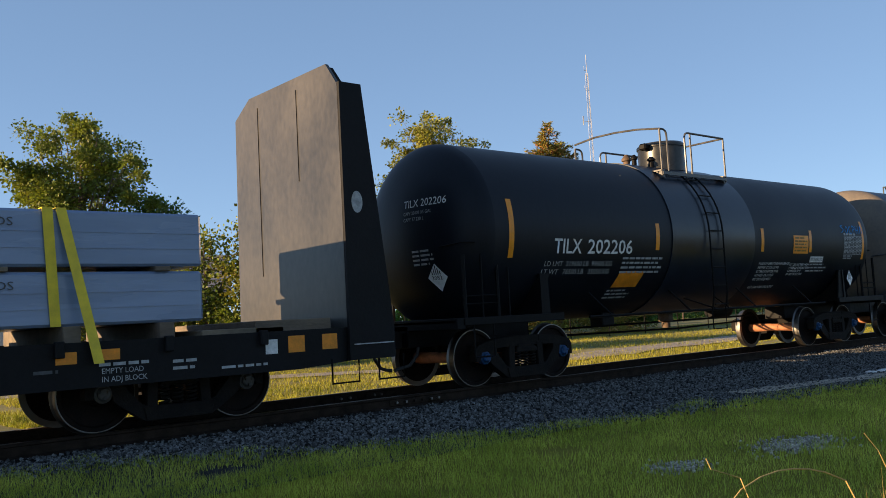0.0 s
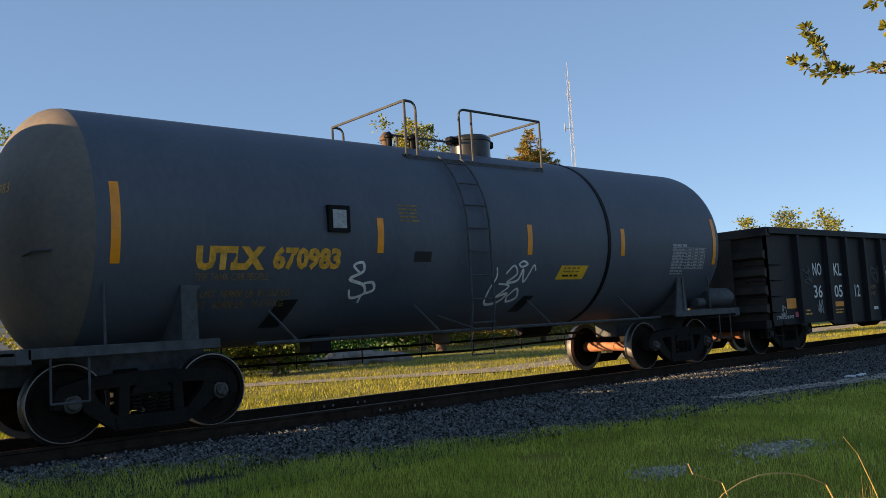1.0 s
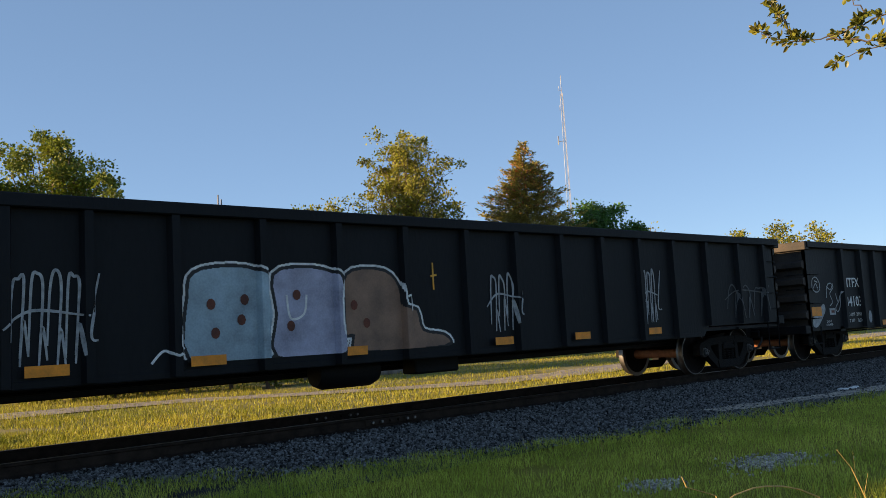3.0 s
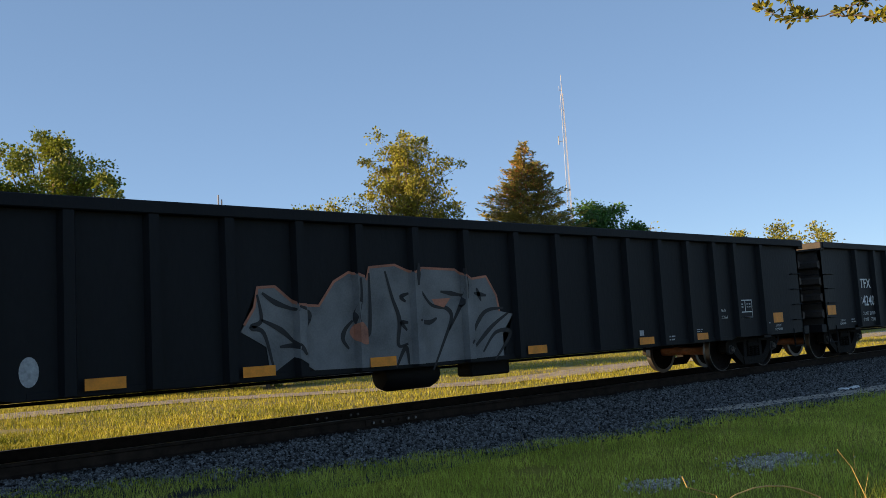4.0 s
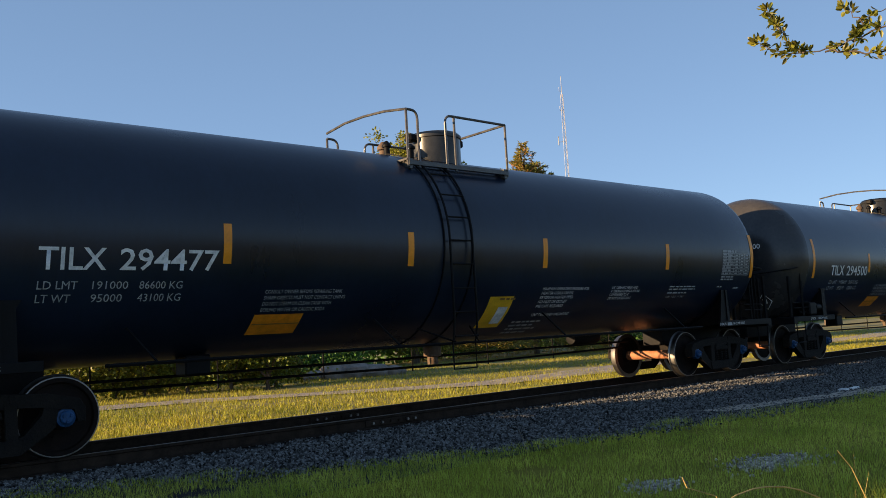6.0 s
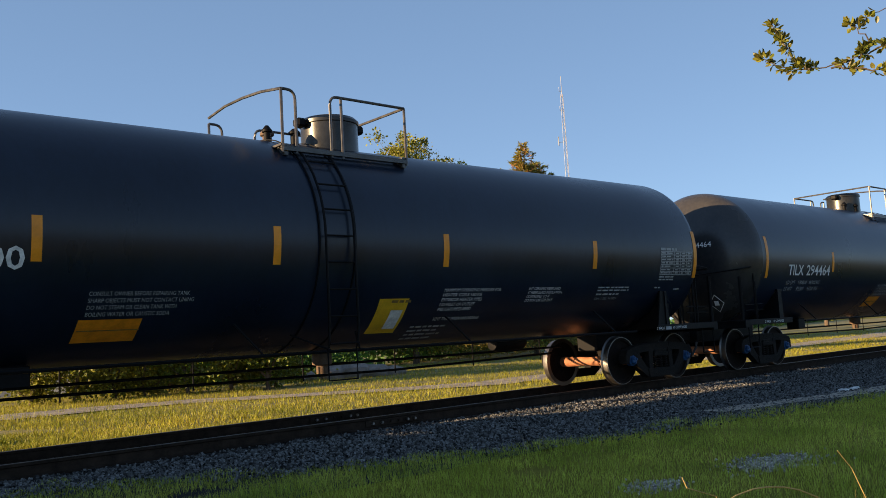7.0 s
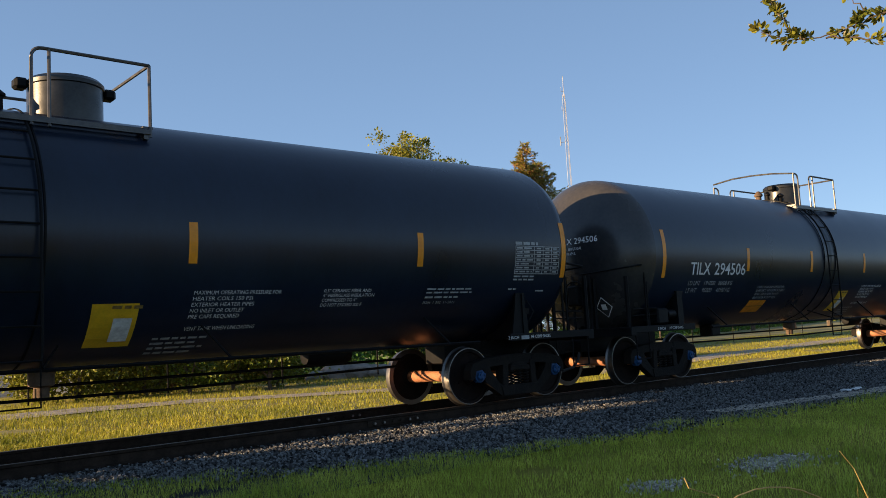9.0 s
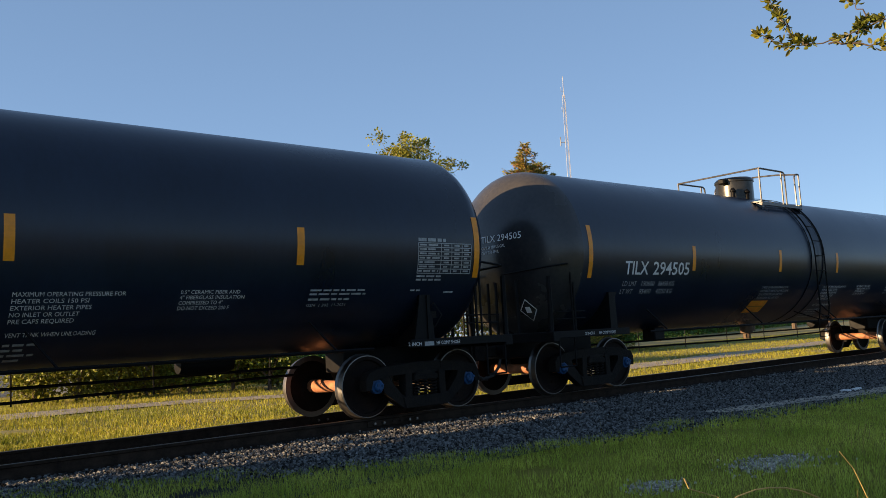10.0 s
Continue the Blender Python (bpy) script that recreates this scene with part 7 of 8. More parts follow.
def conifer(name, label, x, y, top, radius, leaf, seed, whorls=30, per=9, tufts=34, size=0.16, taper=1.0):
    """A spruce: level whorls of branches, each feathered with side twigs of short needle sprays; orange sprays are
    added round the tip.
    """
    rng = np.random.default_rng(seed)
    t = thing(name, label, "tree")
    t.location = (x, y, -0.36)
    H = top + 0.36
    bm = bmesh.new()
    tube(bm, [(0, 0, 0), (0.03, 0.02, H * 0.5), (0, 0, H)], 0.2, 8, 0.012)
    part("trunk", bm, BARK, t, "", True)
    pos, way, cpos, bmb = [], [], [], bmesh.new()
    for w in range(whorls):
        k = 0.10 + 0.895 * (w / (whorls - 1)) ** 0.8
        R = radius * (1 - k) ** taper + 0.12
        for b in range(per if k < 0.9 else 6):
            a = rng.uniform(0, 2 * math.pi)
            L = R * rng.choice([0.62, 0.85, 1.0, 1.18]) * rng.uniform(0.9, 1.1)
            z0 = H * k
            root = np.array([0, 0, z0])
            tip = np.array([L * math.cos(a), L * math.sin(a), z0 + L * (0.42 * k - 0.18)])
            tube(bmb, [tuple(root), tuple(root * 0.5 + tip * 0.5 - np.array([0, 0, 0.06 * L])), tuple(tip)], 0.02, 4, 0.006)
            n = max(8, int(tufts * L / radius))
            q = rng.uniform(0.12, 1.02, n)[:, None] ** 0.8
            d = (tip - root) / np.linalg.norm(tip - root)
            side = np.cross(d, [0, 0, 1.0])
            off = rng.uniform(-1, 1, (n, 1)) * 0.42 * L * (1.05 - q) * 0.8
            p = root + (tip - root) * q + side * off + np.array([0, 0, -1]) * np.abs(off) * 0.28 + rng.normal(0, 0.045, (n, 3)) - np.array([0, 0, 0.06 * L]) * (4 * q * (1 - q))
            pos.append(p)
            way.append(d + side * np.sign(off) * 0.7 + rng.normal(0, 0.35, (n, 3)) + np.array([0, 0, 0.3]))
            # orange-brown sprays added on the upper branches for the tip's warm colour
            if k > 0.66:
                m = rng.integers(2, 8)
                cpos.append(root + (tip - root) * rng.uniform(0.5, 1.0, m)[:, None] + np.array([0, 0, -0.08]))
    tagged(part("branch_mass", bmb, BARK, t), kind="stuff")
    pos, way, cpos = np.concatenate(pos), np.concatenate(way), np.concatenate(cpos)
    sc = np.c_[rng.uniform(0.6, 1.2, len(pos)) * size * 0.5, rng.uniform(0.7, 1.4, len(pos)) * size * 1.2, np.full(len(pos), size)]
    cloud("needles", LEAF_V, LEAF_F, aimed(pos, way, sc, rng), leaf, t)
    sc = np.c_[np.full(len(cpos), 0.08), rng.uniform(0.12, 0.2, len(cpos)), np.full(len(cpos), 0.5)]
    tagged(cloud("cone_mass", LEAF_V, LEAF_F, aimed(cpos, np.array([0, 0, -1.0]) + rng.normal(0, 0.25, cpos.shape), sc, rng), TIP_SPRAY, t, "orange-brown hanging sprays added near the tip"), kind="stuff")
    return t


tree("maple_tree", "tall green maple tree behind the meadow, sunlit from the side", 12.9, 32.1, 11.8, (3.2, 3.0), LEAF_A, 3, 196, 250, 0.15, 0.26, 0.25, 0.3)
tree("maple_tree", "smaller dark green tree beside the tall maple", 16.2, 31.0, 8.0, (1.3, 1.3), LEAF_C, 14, 84, 130, 0.15, 0.16, 0.3, 0.32)
tree("young_tree", "young leafy tree with yellow-green spring leaves", 31.6, 27.7, 12.7, (2.9, 2.7), LEAF_B, 17, 462, 105, 0.145, 0.2, 0.12, 0.24, shape=0.85, rise=0.24)
conifer("spruce_tree", "tall golden-green spruce tree beside a round tree", 40.3, 26.3, 13.3, 7.4, NEEDLE, 5, 50, 17, 260, 0.16, 1.0)
tree("round_tree", "dense dark green round tree beside the spruce", 46.9, 26.1, 9.5, (3.7, 3.3), LEAF_C, 29, 252, 220, 0.17, 0.28, 0.15, 0.36)
tree("low_tree", "low green tree far behind the meadow", 37.3, 48.0, 12.0, (3.4, 3), LEAF_A, 11, 84, 80, 0.22, 0.22, 0.2, 0.4)
tree("low_tree", "yellow-green tree far behind the meadow", 33.6, 38.4, 11.0, (2.8, 2.4), LEAF_B, 12, 98, 80, 0.19, 0.18, 0.2, 0.32)
for i, (x, y, top, w) in enumerate(((104.5, 47.8, 12.6, 2.4), (107.0, 43.4, 13.2, 3.0), (109.0, 39.6, 12.2, 2.6), (89.5, 52.5, 10.6, 1.6))):
    tree("far_tree", "distant yellow-green tree on the skyline", x, y, top, (w, w), LEAF_B, 20 + i, 70, 60, 0.3, 0.3, 0.3, 0.5)
tree("sapling", "nearly bare thin sapling far behind the meadow", 65.5, 34.7, 10.4, (1.4, 1.2), LEAF_B, 31, 26, 5, 0.2, 0.09, 0.4, 0.4)
for i, (x, y, top, w) in enumerate(((12.5, 16.6, 4.5, 1.0), (13.9, 15.9, 4.8, 1.1), (15.0, 15.4, 4.7, 1.0), (16.0, 16.6, 4.0, 1.1))):
    tree("tall_shrub", "tall yellow-green shrub at the far edge of the meadow", x, y, top, (w, w), LEAF_B if i % 2 else LEAF_A, 40 + i, 60, 100, 0.13, 0.07, 0.08, 0.3)
for i, (x, y, top, w) in enumerate(((9.3, 17.8, 2.9, 0.9), (8.0, 18.3, 2.2, 0.9), (10.6, 18.2, 2.4, 0.9), (11.5, 17.6, 2.6, 0.9), (12.2, 20.2, 3.0, 1.0), (13.4, 19.8, 2.6, 1.0), (10.2, 21.0, 3.2, 1.0))):
    tree("shrub", "leafy green shrub near the house", x, y, top, (w, w), LEAF_B, 50 + i, 30, 70, 0.12, 0.05, 0.1, 0.28)
for i, x in enumerate(spread(12.5, 21.0, 7)):
    tree("hedge_shrub", "low dark green shrub at the meadow edge", x, 22.8 - 0.45 * (x - 14), 0.55 + 0.15 * (i % 3), (0.9, 0.7), LEAF_C, 60 + i, 22, 60, 0.13, 0.04, 0.05, 0.3)


# a long hedge that closes the meadow
rng = np.random.default_rng(77)
line = [(-60, 46), (-10, 44), (10, 36), (22, 27), (40, 33.5), (70, 42), (130, 60), (220, 90)]
n = 46000
s = rng.random(n) ** 0.8
px = -60 + 280 * s
py = np.interp(px, [a for a, b in line], [b for a, b in line]) + rng.normal(0, 0.7, n)
hm = np.array([1.5 + 0.7 * noise.noise(Vector((q * 0.23, 4.0, 0.5))) + 0.5 * noise.noise(Vector((q * 0.9, 1.0, 0.5))) for q in px])
pz = -0.36 + hm * rng.random(n) ** 0.7
tagged(cloud("hedge", LEAF_V, LEAF_F, frames(np.c_[px, py, pz], rng.uniform(0.2, 0.42, n), rng), LEAF_C), "long dark green hedge behind the meadow", "hedge", kind="stuff")


def boulder(x, y, s, seed):
    rng = random.Random(seed)
    bm = bmesh.new()
    bmesh.ops.create_icosphere(bm, subdivisions=2, radius=1)
    for v in bm.verts:
        v.co = Vector((v.co.x * s * 1.3, v.co.y * s, v.co.z * s * 0.75)) * (1 + 0.22 * noise.noise(v.co * 1.7 + Vector((seed, 0, 0))) + rng.uniform(-0.04, 0.04))
        v.co += Vector((x, y, -0.36 + s * 0.35))
    tagged(link("boulder", to_mesh(bm, "boulder", ROCK)), "pale rough boulder in a pile on the meadow", "rock", "boulders of the pile")


for i, (x, y, s) in enumerate(((19.6, 18.2, 0.5), (20.4, 18.0, 0.62), (21.2, 17.6, 0.5), (20.0, 18.9, 0.6), (20.9, 18.4, 0.55), (21.9, 17.3, 0.4), (19.0, 18.8, 0.4))):
    boulder(x, y, s, 3 + i)


def mast(x, y, top):
    """Three-legged lattice mast with a whip and a small side antenna."""
    m = thing("radio_mast", "slender galvanised lattice radio mast against the sky", "radio mast")
    m.location = (x, y, -0.4)
    H = top + 0.4
    c = [(math.cos(a), math.sin(a)) for a in (0.4, 0.4 + 2.094, 0.4 + 4.189)]
    w = lambda z: 0.55 - 0.32 * z / H
    for a in c:
        bm = bmesh.new()
        tube(bm, [(a[0] * w(z), a[1] * w(z), z) for z in spread(0, H * 0.94, 10)], 0.035, 5)
        part("leg", bm, MASTM, m)
    bm = bmesh.new()
    n = 60
    for i in range(n):
        z0, z1 = H * 0.94 * i / n, H * 0.94 * (i + 1) / n
        for k in range(3):
            p, q = c[k], c[(k + 1) % 3]
            tube(bm, [(p[0] * w(z0), p[1] * w(z0), z0), (q[0] * w(z1), q[1] * w(z1), z1)], 0.018, 3, caps=False)
    part("lattice", bm, MASTM, m)
    bm = bmesh.new()
    tube(bm, [(0, 0, H * 0.93), (0, 0, H + 0.6)], 0.045, 5)
    part("whip_antenna", bm, MASTM, m)
    bm = bmesh.new()
    tube(bm, [(0, 0, 34.4), (-0.75, 0.85, 34.4)], 0.05, 5)
    tube(bm, [(-0.75, 0.85, 33.8), (-0.75, 0.85, 35.4)], 0.09, 6)
    part("side_antenna", bm, MASTM, m)
    for z, s in ((40, 0.35), (43.5, 0.3)):
        bm = bmesh.new()
        tube(bm, [(0, 0, z), (-s, s, z), (-s, s, z + 0.8)], 0.045, 5)
        part("dipole", bm, MASTM, m)


mast(114.8, 85.4, 45.3)
bm = bmesh.new()
for dx in (-0.12, 0.12):
    tube(bm, [(26.95 + dx, 42.4, -0.4), (26.95 + dx, 42.4, 11.6 - (dx > 0) * 0.3)], 0.05, 6)
tagged(link("vent_pole", to_mesh(bm, "vent_pole", MASTM)), "thin pale twin pole behind the meadow", "pole")


def house(name, label, cx, cy, half_w, half_d, eave, ridge, turn, wall, roof, panels=()):
    """A small gabled building with doors or coloured panels on the front."""
    h = thing(name, label, "house")
    h.matrix_world = pose(cx, cy, -0.38, 0, 0, turn)
    bm = bmesh.new()
    box(bm, -half_w, half_w, -half_d, half_d, 0, eave)
    for s in (-1, 1):
        prism(bm, [(-half_d, eave), (half_d, eave), (0, ridge - 0.05)], s * half_w - 0.05, s * half_w + 0.05, "x")
    part("wall", bm, wall, h)
    for s in (-1, 1):
        bm = bmesh.new()
        a = [(s * (half_d + 0.4), eave - 0.12), (s * (half_d + 0.4), eave + 0.02), (0, ridge + 0.12), (0, ridge - 0.04)]
        prism(bm, a, -half_w - 0.4, half_w + 0.4, "x")
        r = part("roof", bm, roof, h)
        for k in range(7):
            f = k / 7
            bm = bmesh.new()
            y0, z0 = s * (half_d + 0.4) * (1 - f), eave + 0.03 + (ridge + 0.1 - eave) * f
            tube(bm, [(-half_w - 0.4, y0, z0 + 0.01), (half_w + 0.4, y0, z0 + 0.01)], 0.025, 4)
            part("shingle_course", bm, roof, r)
    for u0, u1, v0, v1, m, nm in panels:
        bm = bmesh.new()
        box(bm, u0, u1, -half_d - 0.06, -half_d - 0.005, v0, v1, 0.01)
        p = part(nm, bm, m, h)
        if nm == "window":
            bm = bmesh.new()
            for q in ((u0 - 0.06, u0, v0 - 0.06, v1 + 0.06), (u1, u1 + 0.06, v0 - 0.06, v1 + 0.06), (u0, u1, v1, v1 + 0.06), (u0, u1, v0 - 0.06, v0)):
                box(bm, q[0], q[1], -half_d - 0.09, -half_d - 0.005, q[2], q[3])
            part("window_frame", bm, SIDING, p)
    return h


house("house", "pale house with a grey shingle roof behind shrubs", 14.6, 27.8, 3.2, 2.4, 3.2, 4.9, -24, SIDING, ROOFM, ((-2.6, -1.7, 1.2, 2.4, DARKGLASS, "window"), (-0.4, 0.5, 1.2, 2.4, DARKGLASS, "window"), (1.6, 2.5, 0.05, 2.1, BLUEW, "door")))
house("shed", "white shed with a red band and a blue window", 8.6, 31.2, 2.4, 2.2, 4.8, 5.7, -18, SIDING, ROOFM, ((-2.3, 2.3, 3.2, 4.2, REDW, "red_band"), (0.9, 2.1, 4.3, 4.75, BLUEW, "window"), (-1.6, -0.4, 4.3, 4.75, BLUEW, "window")))


# ---- grass, stones and ties ----
def edge(x):
    """Where the near grass meets the ballast."""
    return float(np.interp(x, [0, 2.7, 3.4, 4.1, 4.9, 5.9, 7.0, 7.7, 8.4, 9.6, 12.4, 15.6, 24, 40], [-1.3, -1.65, -1.95, -2.25, -2.6, -2.9, -3.25, -3.6, -3.9, -4.05, -4.35, -4.75, -4.9, -5.2]))


def grass(name, label, pts, h, w, material, seed, bend=0.5):
    rng = np.random.default_rng(seed)
    pos = np.array([(x, y, ground_z(x, y) + 0.005) for x, y in pts])
    n = len(pos)
    patchy = np.array([noise.noise(Vector((p[0] * 0.9, p[1] * 0.9, seed))) for p in pos])
    hh = rng.uniform(h[0], h[1], n) * (1 + 0.7 * patchy)
    sc = np.c_[rng.uniform(w[0], w[1], n), hh * rng.uniform(0.4, 1.5, n), hh]
    ob = cloud(name, BLADE_V, BLADE_F, frames(pos, sc, rng, tilt=0.18), material)
    return tagged(ob, label, "grass", kind="stuff")


rng = np.random.default_rng(2)
pts = []
while len(pts) < 230000:
    x = 1.0 + 34 * rng.random(4000) ** 1.8
    y = -10.2 + 9.5 * rng.random(4000)
    for a, b in zip(x, y):
        e = edge(a)
        bare = noise.noise(Vector((a * 0.55, b * 0.8, 3.1)))
        fray = 0.5 * noise.noise(Vector((a * 1.7, b * 1.7, 9.0)))
        gone = math.hypot((a - 8.15) / 0.6, (b + 6.62) / 0.32) < 1 or math.hypot((a - 6.52) / 0.35, (b + 6.42) / 0.25) < 1
        if b < e + fray and not (bare > 0.62) and not (gone and rng.random() < 0.6):
            pts.append((a, b))
for a, b in zip(-7 + 20 * rng.random(60000), -17 + 13 * rng.random(60000)):
    if rng.random() < min(1, (a + 7) / 4) * min(1, (b + 17) / 4) and (a < 1 or b < -9.6):
        pts.append((a, b))
grass("grass", "short shaded green grass beside the ballast", pts, (0.035, 0.095), (0.003, 0.0065), GRASS, 4)
pts = [(a, b) for a, b in zip(2.5 + 22 * rng.random(5000) ** 1.5, -9.5 + 6 * rng.random(5000)) if b < edge(a) - 0.1 and noise.noise(Vector((a * 0.8, b * 0.8, 7.7))) > 0.15]
grass("tall_grass", "taller tufts in the shaded grass", pts, (0.11, 0.2), (0.003, 0.006), GRASS, 5)
pts = []
while len(pts) < 150000:
    x = 3.5 + 70 * rng.random(4000) ** 1.8
    y = 1.9 + 24 * rng.random(4000) ** 1.5
    for a, b in zip(x, y):
        lanes = abs(b - float(np.interp(a, [4, 10.5, 17, 25, 40, 70], [14, 12.6, 7.2, 7.6, 9.5, 14])))
        if (lanes > 1.25 or rng.random() < 0.3) and noise.noise(Vector((a * 0.35, b * 0.5, 1.3))) < 0.38:
            pts.append((a, b))
grass("meadow_grass", "sunlit yellow-green meadow grass behind the track", pts, (0.05, 0.15), (0.008, 0.018), GRASSF, 6)

STONE_V = [(-0.5, -0.4, -0.35), (0.45, -0.5, -0.3), (0.5, 0.4, -0.4), (-0.4, 0.5, -0.3), (-0.35, -0.3, 0.4), (0.4, -0.25, 0.3), (0.3, 0.35, 0.42), (-0.45, 0.25, 0.3)]
STONE_F = [(3, 2, 1, 0), (4, 5, 6, 7), (0, 1, 5, 4), (1, 2, 6, 5), (2, 3, 7, 6), (3, 0, 4, 7)]
pts = []
while len(pts) < 60000:
    x = 0.8 + 34 * rng.random(3000) ** 1.7
    y = -5.0 + 4.1 * rng.random(3000)
    for a, b in zip(x, y):
        if b > edge(a) - 0.5 * rng.random() ** 2 - 0.1 and (b < -1.3 or rng.random() < 0.25):
            pts.append((a, b))
for a, b in zip(1 + 40 * rng.random(5000), 0.9 + 1.9 * rng.random(5000)):
    pts.append((a, b))
for a, b in zip(1 + 30 * rng.random(3000), -0.65 + 1.3 * rng.random(3000)):
    pts.append((a, b))
pos = np.array([(a, b, ground_z(a, b) + 0.02 + 0.015 * rng.random()) for a, b in pts])
sc = rng.uniform(0.014, 0.038, (len(pos), 1)) * rng.uniform(0.7, 1.3, (len(pos), 3))
tagged(cloud("ballast_stones", STONE_V, STONE_F, frames(pos, sc, rng), STONE), "grey crushed ballast stones beside the rails", "ballast", kind="stuff")
pts = []
for cx, cy, rx, ry, n in ((8.15, -6.62, 0.55, 0.3, 800), (6.52, -6.42, 0.3, 0.22, 300), (13.4, -4.05, 1.6, 0.3, 1500), (18.0, -4.6, 2.5, 0.3, 1200)):
    for _ in range(n):
        a, b = rng.normal(0, 0.5, 2)
        pts.append((cx + a * rx, cy + b * ry))
pos = np.array([(a, b, ground_z(a, b) + 0.012 + 0.008 * rng.random()) for a, b in pts])
sc = rng.uniform(0.012, 0.03, (len(pos), 1)) * rng.uniform(0.7, 1.3, (len(pos), 3))
tagged(cloud("pebbles", STONE_V, STONE_F, frames(pos, sc, rng), PEBBLE), "pale pebbles in bare patches of the grass", "gravel", kind="stuff")
bm = bmesh.new()
for i, (x, y, s) in enumerate(((15.6, -4.0, 0.16), (15.9, -4.05, 0.12), (16.15, -4.0, 0.1))):
    box(bm, x, x + s, y - s * 0.5, y + s * 0.5, -0.31, -0.24, 0.015)
tagged(link("concrete_rubble", to_mesh(bm, "concrete_rubble", WHITE)), "pale broken concrete piece at the grass edge", "rubble")

bm = bmesh.new()
box(bm, -0.115, 0.115, -1.3, 1.3, -0.36, -0.174, 0.012)
M_TIE = to_mesh(bm, "tie", TIE)
TRACK = thing("railway_ties", "weathered dark wooden ties under the rails", "railway tie", kind="structure")
for i in range(96):
    o = link("tie", M_TIE, TRACK, "", (-8 + 0.53 * i, 0.03 * math.sin(i * 2.3), 0))
    o.rotation_euler = (0, 0, 0.02 * math.sin(i * 1.7))

pts = [(a, b) for a, b in zip(3.5 + 9 * rng.random(900), -8.8 + 5 * rng.random(900)) if b < edge(a) - 0.4][:160]
grass("seed_stalks", "thin pale seed stalks standing in the grass", pts, (0.2, 0.34), (0.003, 0.005), STRAW, 12)

# dry stalks and tall seed grass close to the eye
for run, r in (([(4.22, -9.28, -0.40), (4.1, -9.25, -0.08), (3.9, -9.2, 0.275), (3.72, -9.2, 0.34), (3.588, -9.2, 0.373), (3.45, -9.2, 0.395), (3.339, -9.2, 0.404), (3.2, -9.2, 0.40), (3.053, -9.2, 0.375), (2.96, -9.2, 0.33)], 0.0042),
               ([(3.25, -9.3, -0.40), (3.16, -9.25, 0.1), (3.053, -9.2, 0.42), (2.859, -9.2, 0.483), (2.834, -9.2, 0.525)], 0.003),
               ([(4.62, -9.25, -0.40), (4.5, -9.22, -0.05), (4.37, -9.2, 0.2), (4.25, -9.2, 0.36), (4.12, -9.2, 0.46)], 0.003)):
    bm = bmesh.new()
    tube(bm, run, r, 5, r * 0.6)
    tagged(link("dry_stalk", to_mesh(bm, "dry_stalk", STRAW)), "bent dry straw-coloured stalk leaning over the grass", "stalk")
pts = [(a, b) for a, b in zip(4.2 + 0.75 * rng.random(70), -9.35 + 0.3 * rng.random(70))]
grass("seed_grass", "tall thin seed grass close to the eye", pts, (0.36, 0.58), (0.003, 0.006), STRAW, 15)


# ---- branch hanging into view ----
def branch(name, label, base, runs, seed, per=36):
    """A leafy twig: thin bark runs with small oval leaves on short stalks."""
    rng = np.random.default_rng(seed)
    t = thing(name, label, "branch")
    mats = []
    for run in runs:
        P = [Vector(p) - Vector(base) for p in run]
        fine = []
        for a, b in zip(P, P[1:]):
            fine += [a.lerp(b, k / 6) for k in range(6)]
        fine.append(P[-1])
        fine = [p + Vector(rng.normal(0, 0.004, 3)) for p in fine]
        bm = bmesh.new()
        tube(bm, fine, 0.0034, 6, 0.0012)
        part("twig", bm, TWIG, t, "", True)
        nodes = rng.uniform(0, len(fine) - 1.01, 4 * len(P))     # leaves grow in small bunches
        for _ in range(int(per * len(P))):
            k = rng.choice(nodes) + rng.normal(0, 0.12)
            k = min(max(0.0, k), len(fine) - 1.01)
            run_dir = (fine[int(k) + 1] - fine[int(k)]).normalized()
            d = run_dir * rng.uniform(0.2, 0.9) + Vector(rng.normal(0, 0.55, 3))
            mats.append((fine[int(k)].lerp(fine[int(k) + 1], k % 1) + d * 0.008, d))
    pos, way = np.array([tuple(p) for p, d in mats]), np.array([tuple(d) for p, d in mats])
    sc = np.c_[rng.uniform(0.012, 0.021, len(pos)), rng.uniform(0.016, 0.03, len(pos)), np.full(len(pos), 0.03)]
    cloud("leaves", NEAR_V, NEAR_F, aimed(pos, way, sc, rng), LEAF_N, t)
    return t


BASE_P = (3.2, -10.5, 2.3)
main = branch("leafy_branch", "hanging leafy twigs with green and golden leaves", BASE_P,
              [[(3.2, -10.5, 2.3), (3.05, -10.15, 2.14), (3.0, -10.03, 2.10), (2.95, -9.89, 2.065), (2.89, -9.77, 2.065), (2.85, -9.68, 2.12), (2.84, -9.645, 2.15)],
               [(2.9, -9.8, 2.065), (2.885, -9.76, 2.12), (2.87, -9.72, 2.2), (2.86, -9.7, 2.25)],
               [(2.97, -9.95, 2.075), (2.98, -9.98, 2.13), (2.96, -9.93, 2.2)],
               [(2.93, -9.86, 2.06), (2.98, -10.0, 2.02), (3.05, -10.15, 2.02), (3.2, -10.5, 2.08)]], 5)
low = branch("leafy_branch", "hanging leafy twig with green leaves below the other", BASE_P,
             [[(3.2, -10.5, 2.1), (3.06, -10.15, 1.98), (3.0, -10.03, 1.95), (2.95, -9.9, 1.92), (2.91, -9.8, 1.895)]], 8)


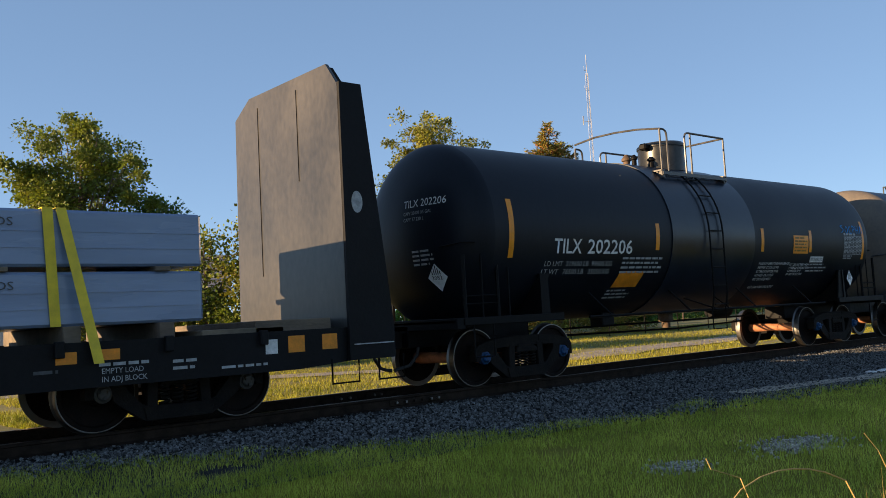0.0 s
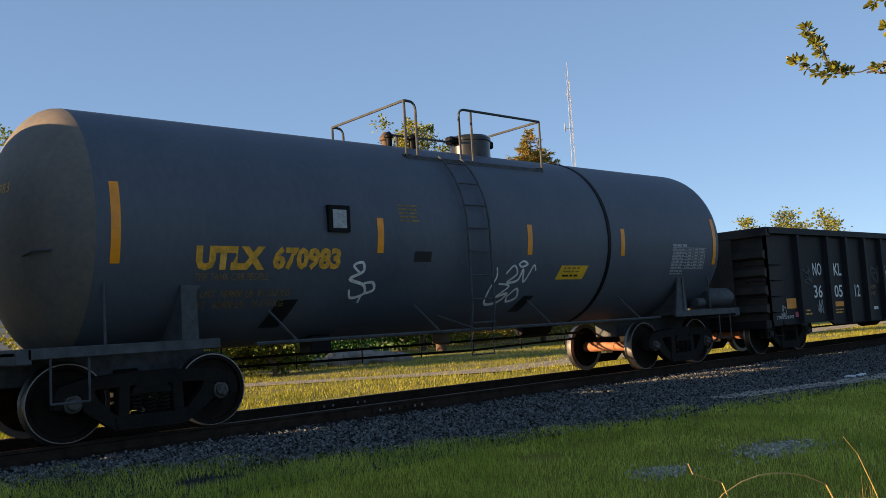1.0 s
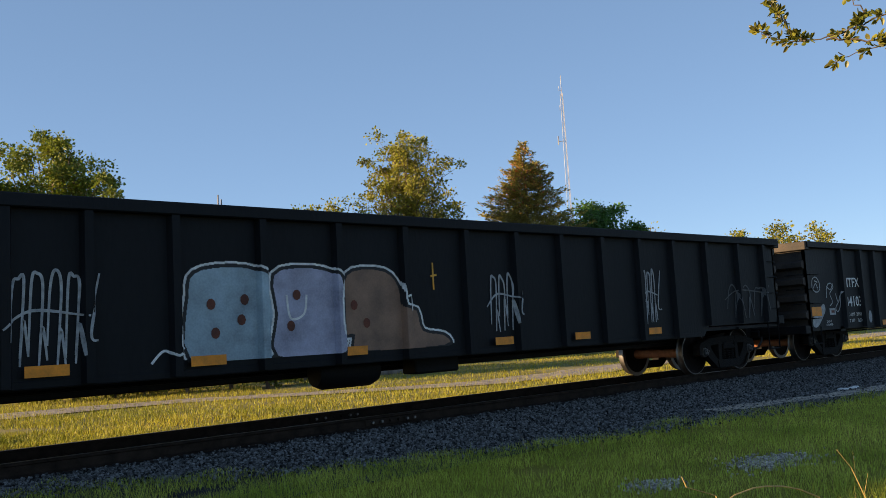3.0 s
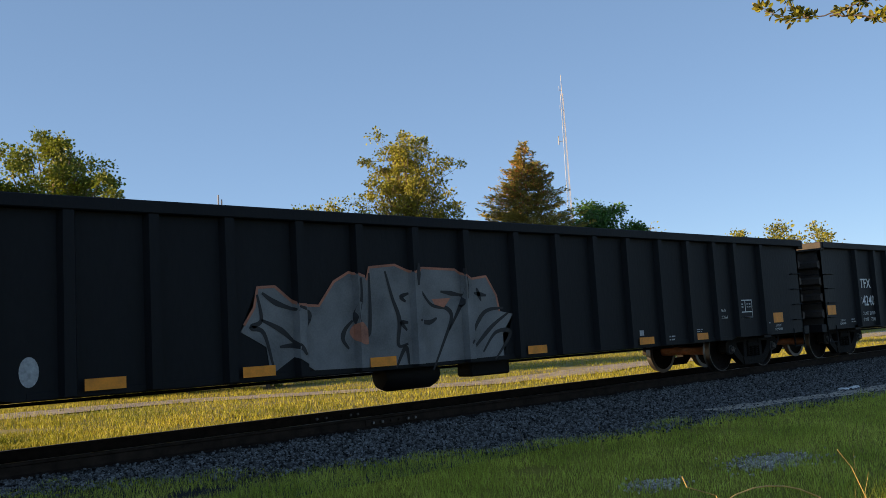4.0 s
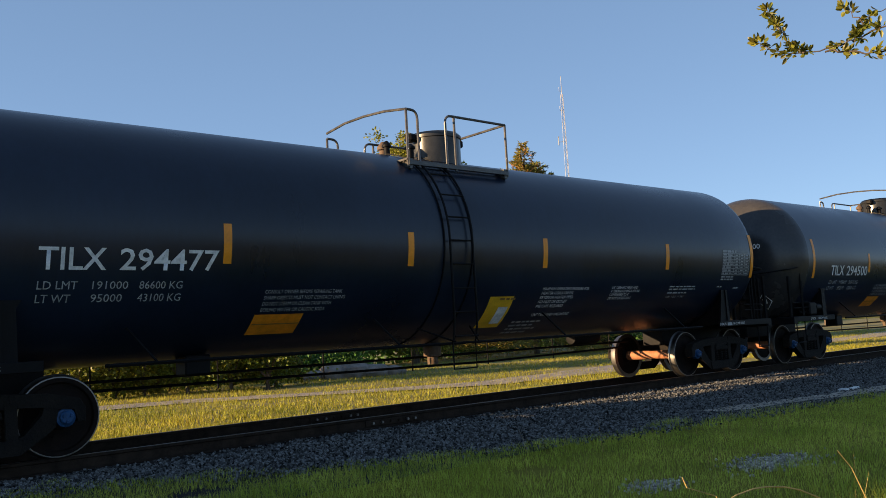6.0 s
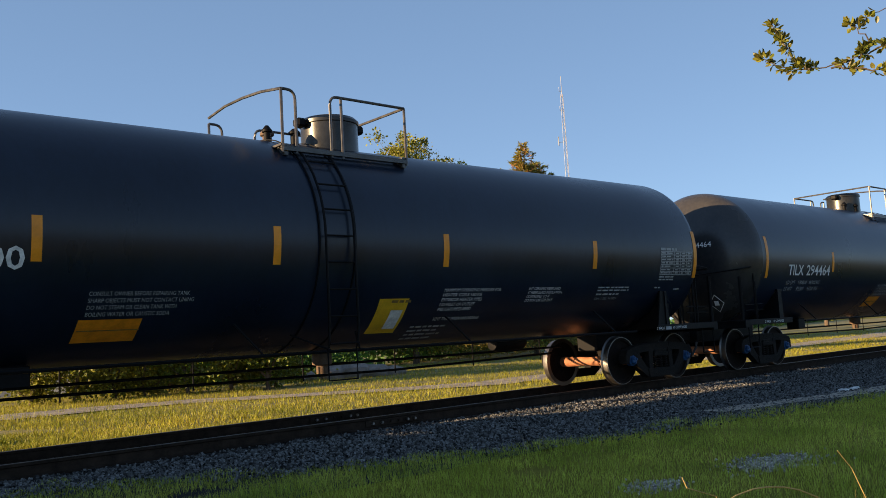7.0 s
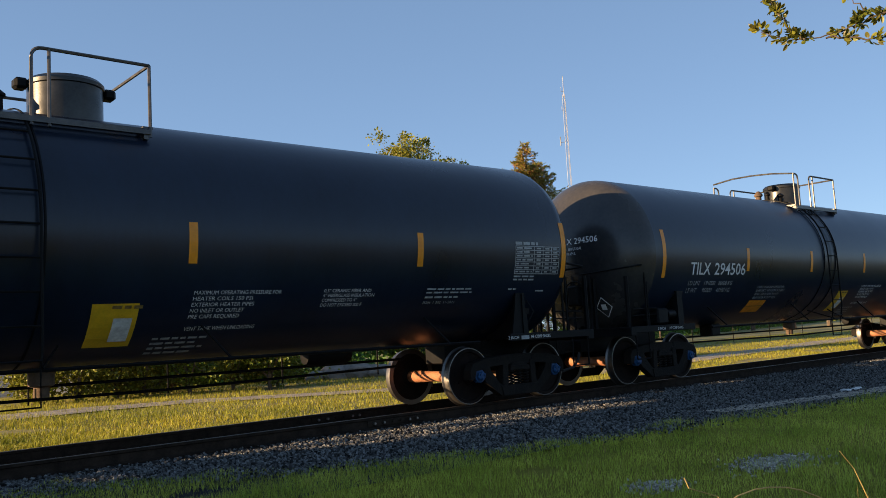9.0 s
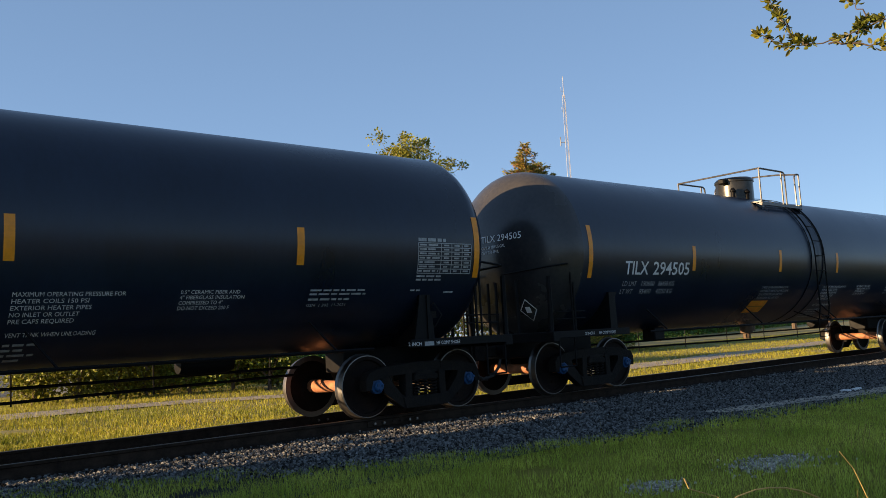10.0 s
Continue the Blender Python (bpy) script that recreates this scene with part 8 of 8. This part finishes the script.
bm = bmesh.new()
tube(bm, [(4.6, -11.9, -0.4), (4.55, -11.85, 1.0), (4.4, -11.7, 2.4), (4.3, -11.6, 4.2)], 0.11, 10, 0.05)
near_tree = thing("roadside_tree", "bare trunk and limb that carry the leafy twigs", "tree")
part("trunk", bm, BARK, near_tree, "", True)
bm = bmesh.new()
tube(bm, [(4.42, -11.72, 2.2), (4.0, -11.3, 2.5), (3.5, -10.8, 2.38), (3.2, -10.5, 2.2)], 0.035, 8, 0.012)
part("limb", bm, BARK, near_tree, "", True)


def swing(du, dv):
    """Shift of a twig: du towards the tip, dv up."""
    return (BASE_P[0] - 0.30 * du, BASE_P[1] + 0.95 * du * 0.6, BASE_P[2] + dv + 0.015)


SWAY.append((main, [(0, swing(-0.26, 0.06)), (0.5, swing(-0.06, -0.04)), (1.0, swing(-0.13, -0.2)), (1.5, swing(-0.09, 0.0)), (2.0, swing(-0.11, -0.15)), (2.5, swing(-0.05, -0.10)), (2.7, swing(-0.02, 0.0)), (3.3, swing(0.0, -0.04)), (3.8, swing(0.0, 0.0)),
                    (4.0, swing(-0.03, 0.06)), (4.5, swing(0, 0)), (5.0, swing(0, -0.05)), (5.5, swing(0.0, 0.0)), (6.0, swing(0.01, -0.06)), (6.5, swing(0, -0.11)), (7.0, swing(-0.01, -0.12)), (7.5, swing(-0.01, -0.06)), (8.0, swing(0.0, -0.03)), (8.5, swing(0.01, -0.06)), (9.0, swing(0.01, -0.01)), (9.5, swing(0, -0.07)), (10, swing(0, -0.03))]))
SWAY.append((low, [(0, swing(-0.4, 0.2)), (1.0, swing(-0.3, 0.2)), (1.5, swing(0.0, 0.01)), (2.0, swing(-0.3, 0.14)), (2.4, swing(-0.3, 0.16)), (2.7, swing(0.0, 0.0)), (3.3, swing(-0.3, 0.15)), (4.0, swing(-0.35, 0.2)), (7, swing(-0.3, 0.2)), (9, swing(-0.34, 0.2)), (10, swing(-0.3, 0.18))]))


# ---- what moves ----
def motions():
    turn = math.degrees(SPEED / WR)
    spin = [(k / FPS, -turn * k / FPS) for k in range(int(END * FPS) + 1)]
    # the slack runs out about the eighth second and holds the train back by a foot
    slack = ((0, 0.0), (2, 0.0), (4, 0.0), (6, 0.0), (7, 0.0), (7.3, 0.0), (7.4, 0.0), (7.5, 0.01), (7.6, 0.24), (7.7, 0.32), (7.8, 0.33), (8, 0.33), (8.5, 0.33), (9, 0.29), (9.5, 0.33), (10, 0.44))
    for car, u in TRAIN:
        walk(car, [(t, pose(u - SPEED * t + held, 0, 0)) for t, held in slack])
        for ob in car.children:
            if ob.name.startswith("wheelset"):
                x, y, z = ob.location
                walk(ob, [(t, pose(x, y, z, 0, a, 0)) for t, a in spin])
    for ob, rows in SWAY:
        walk(ob, [(t, pose(*p)) for t, p in rows])


motions()
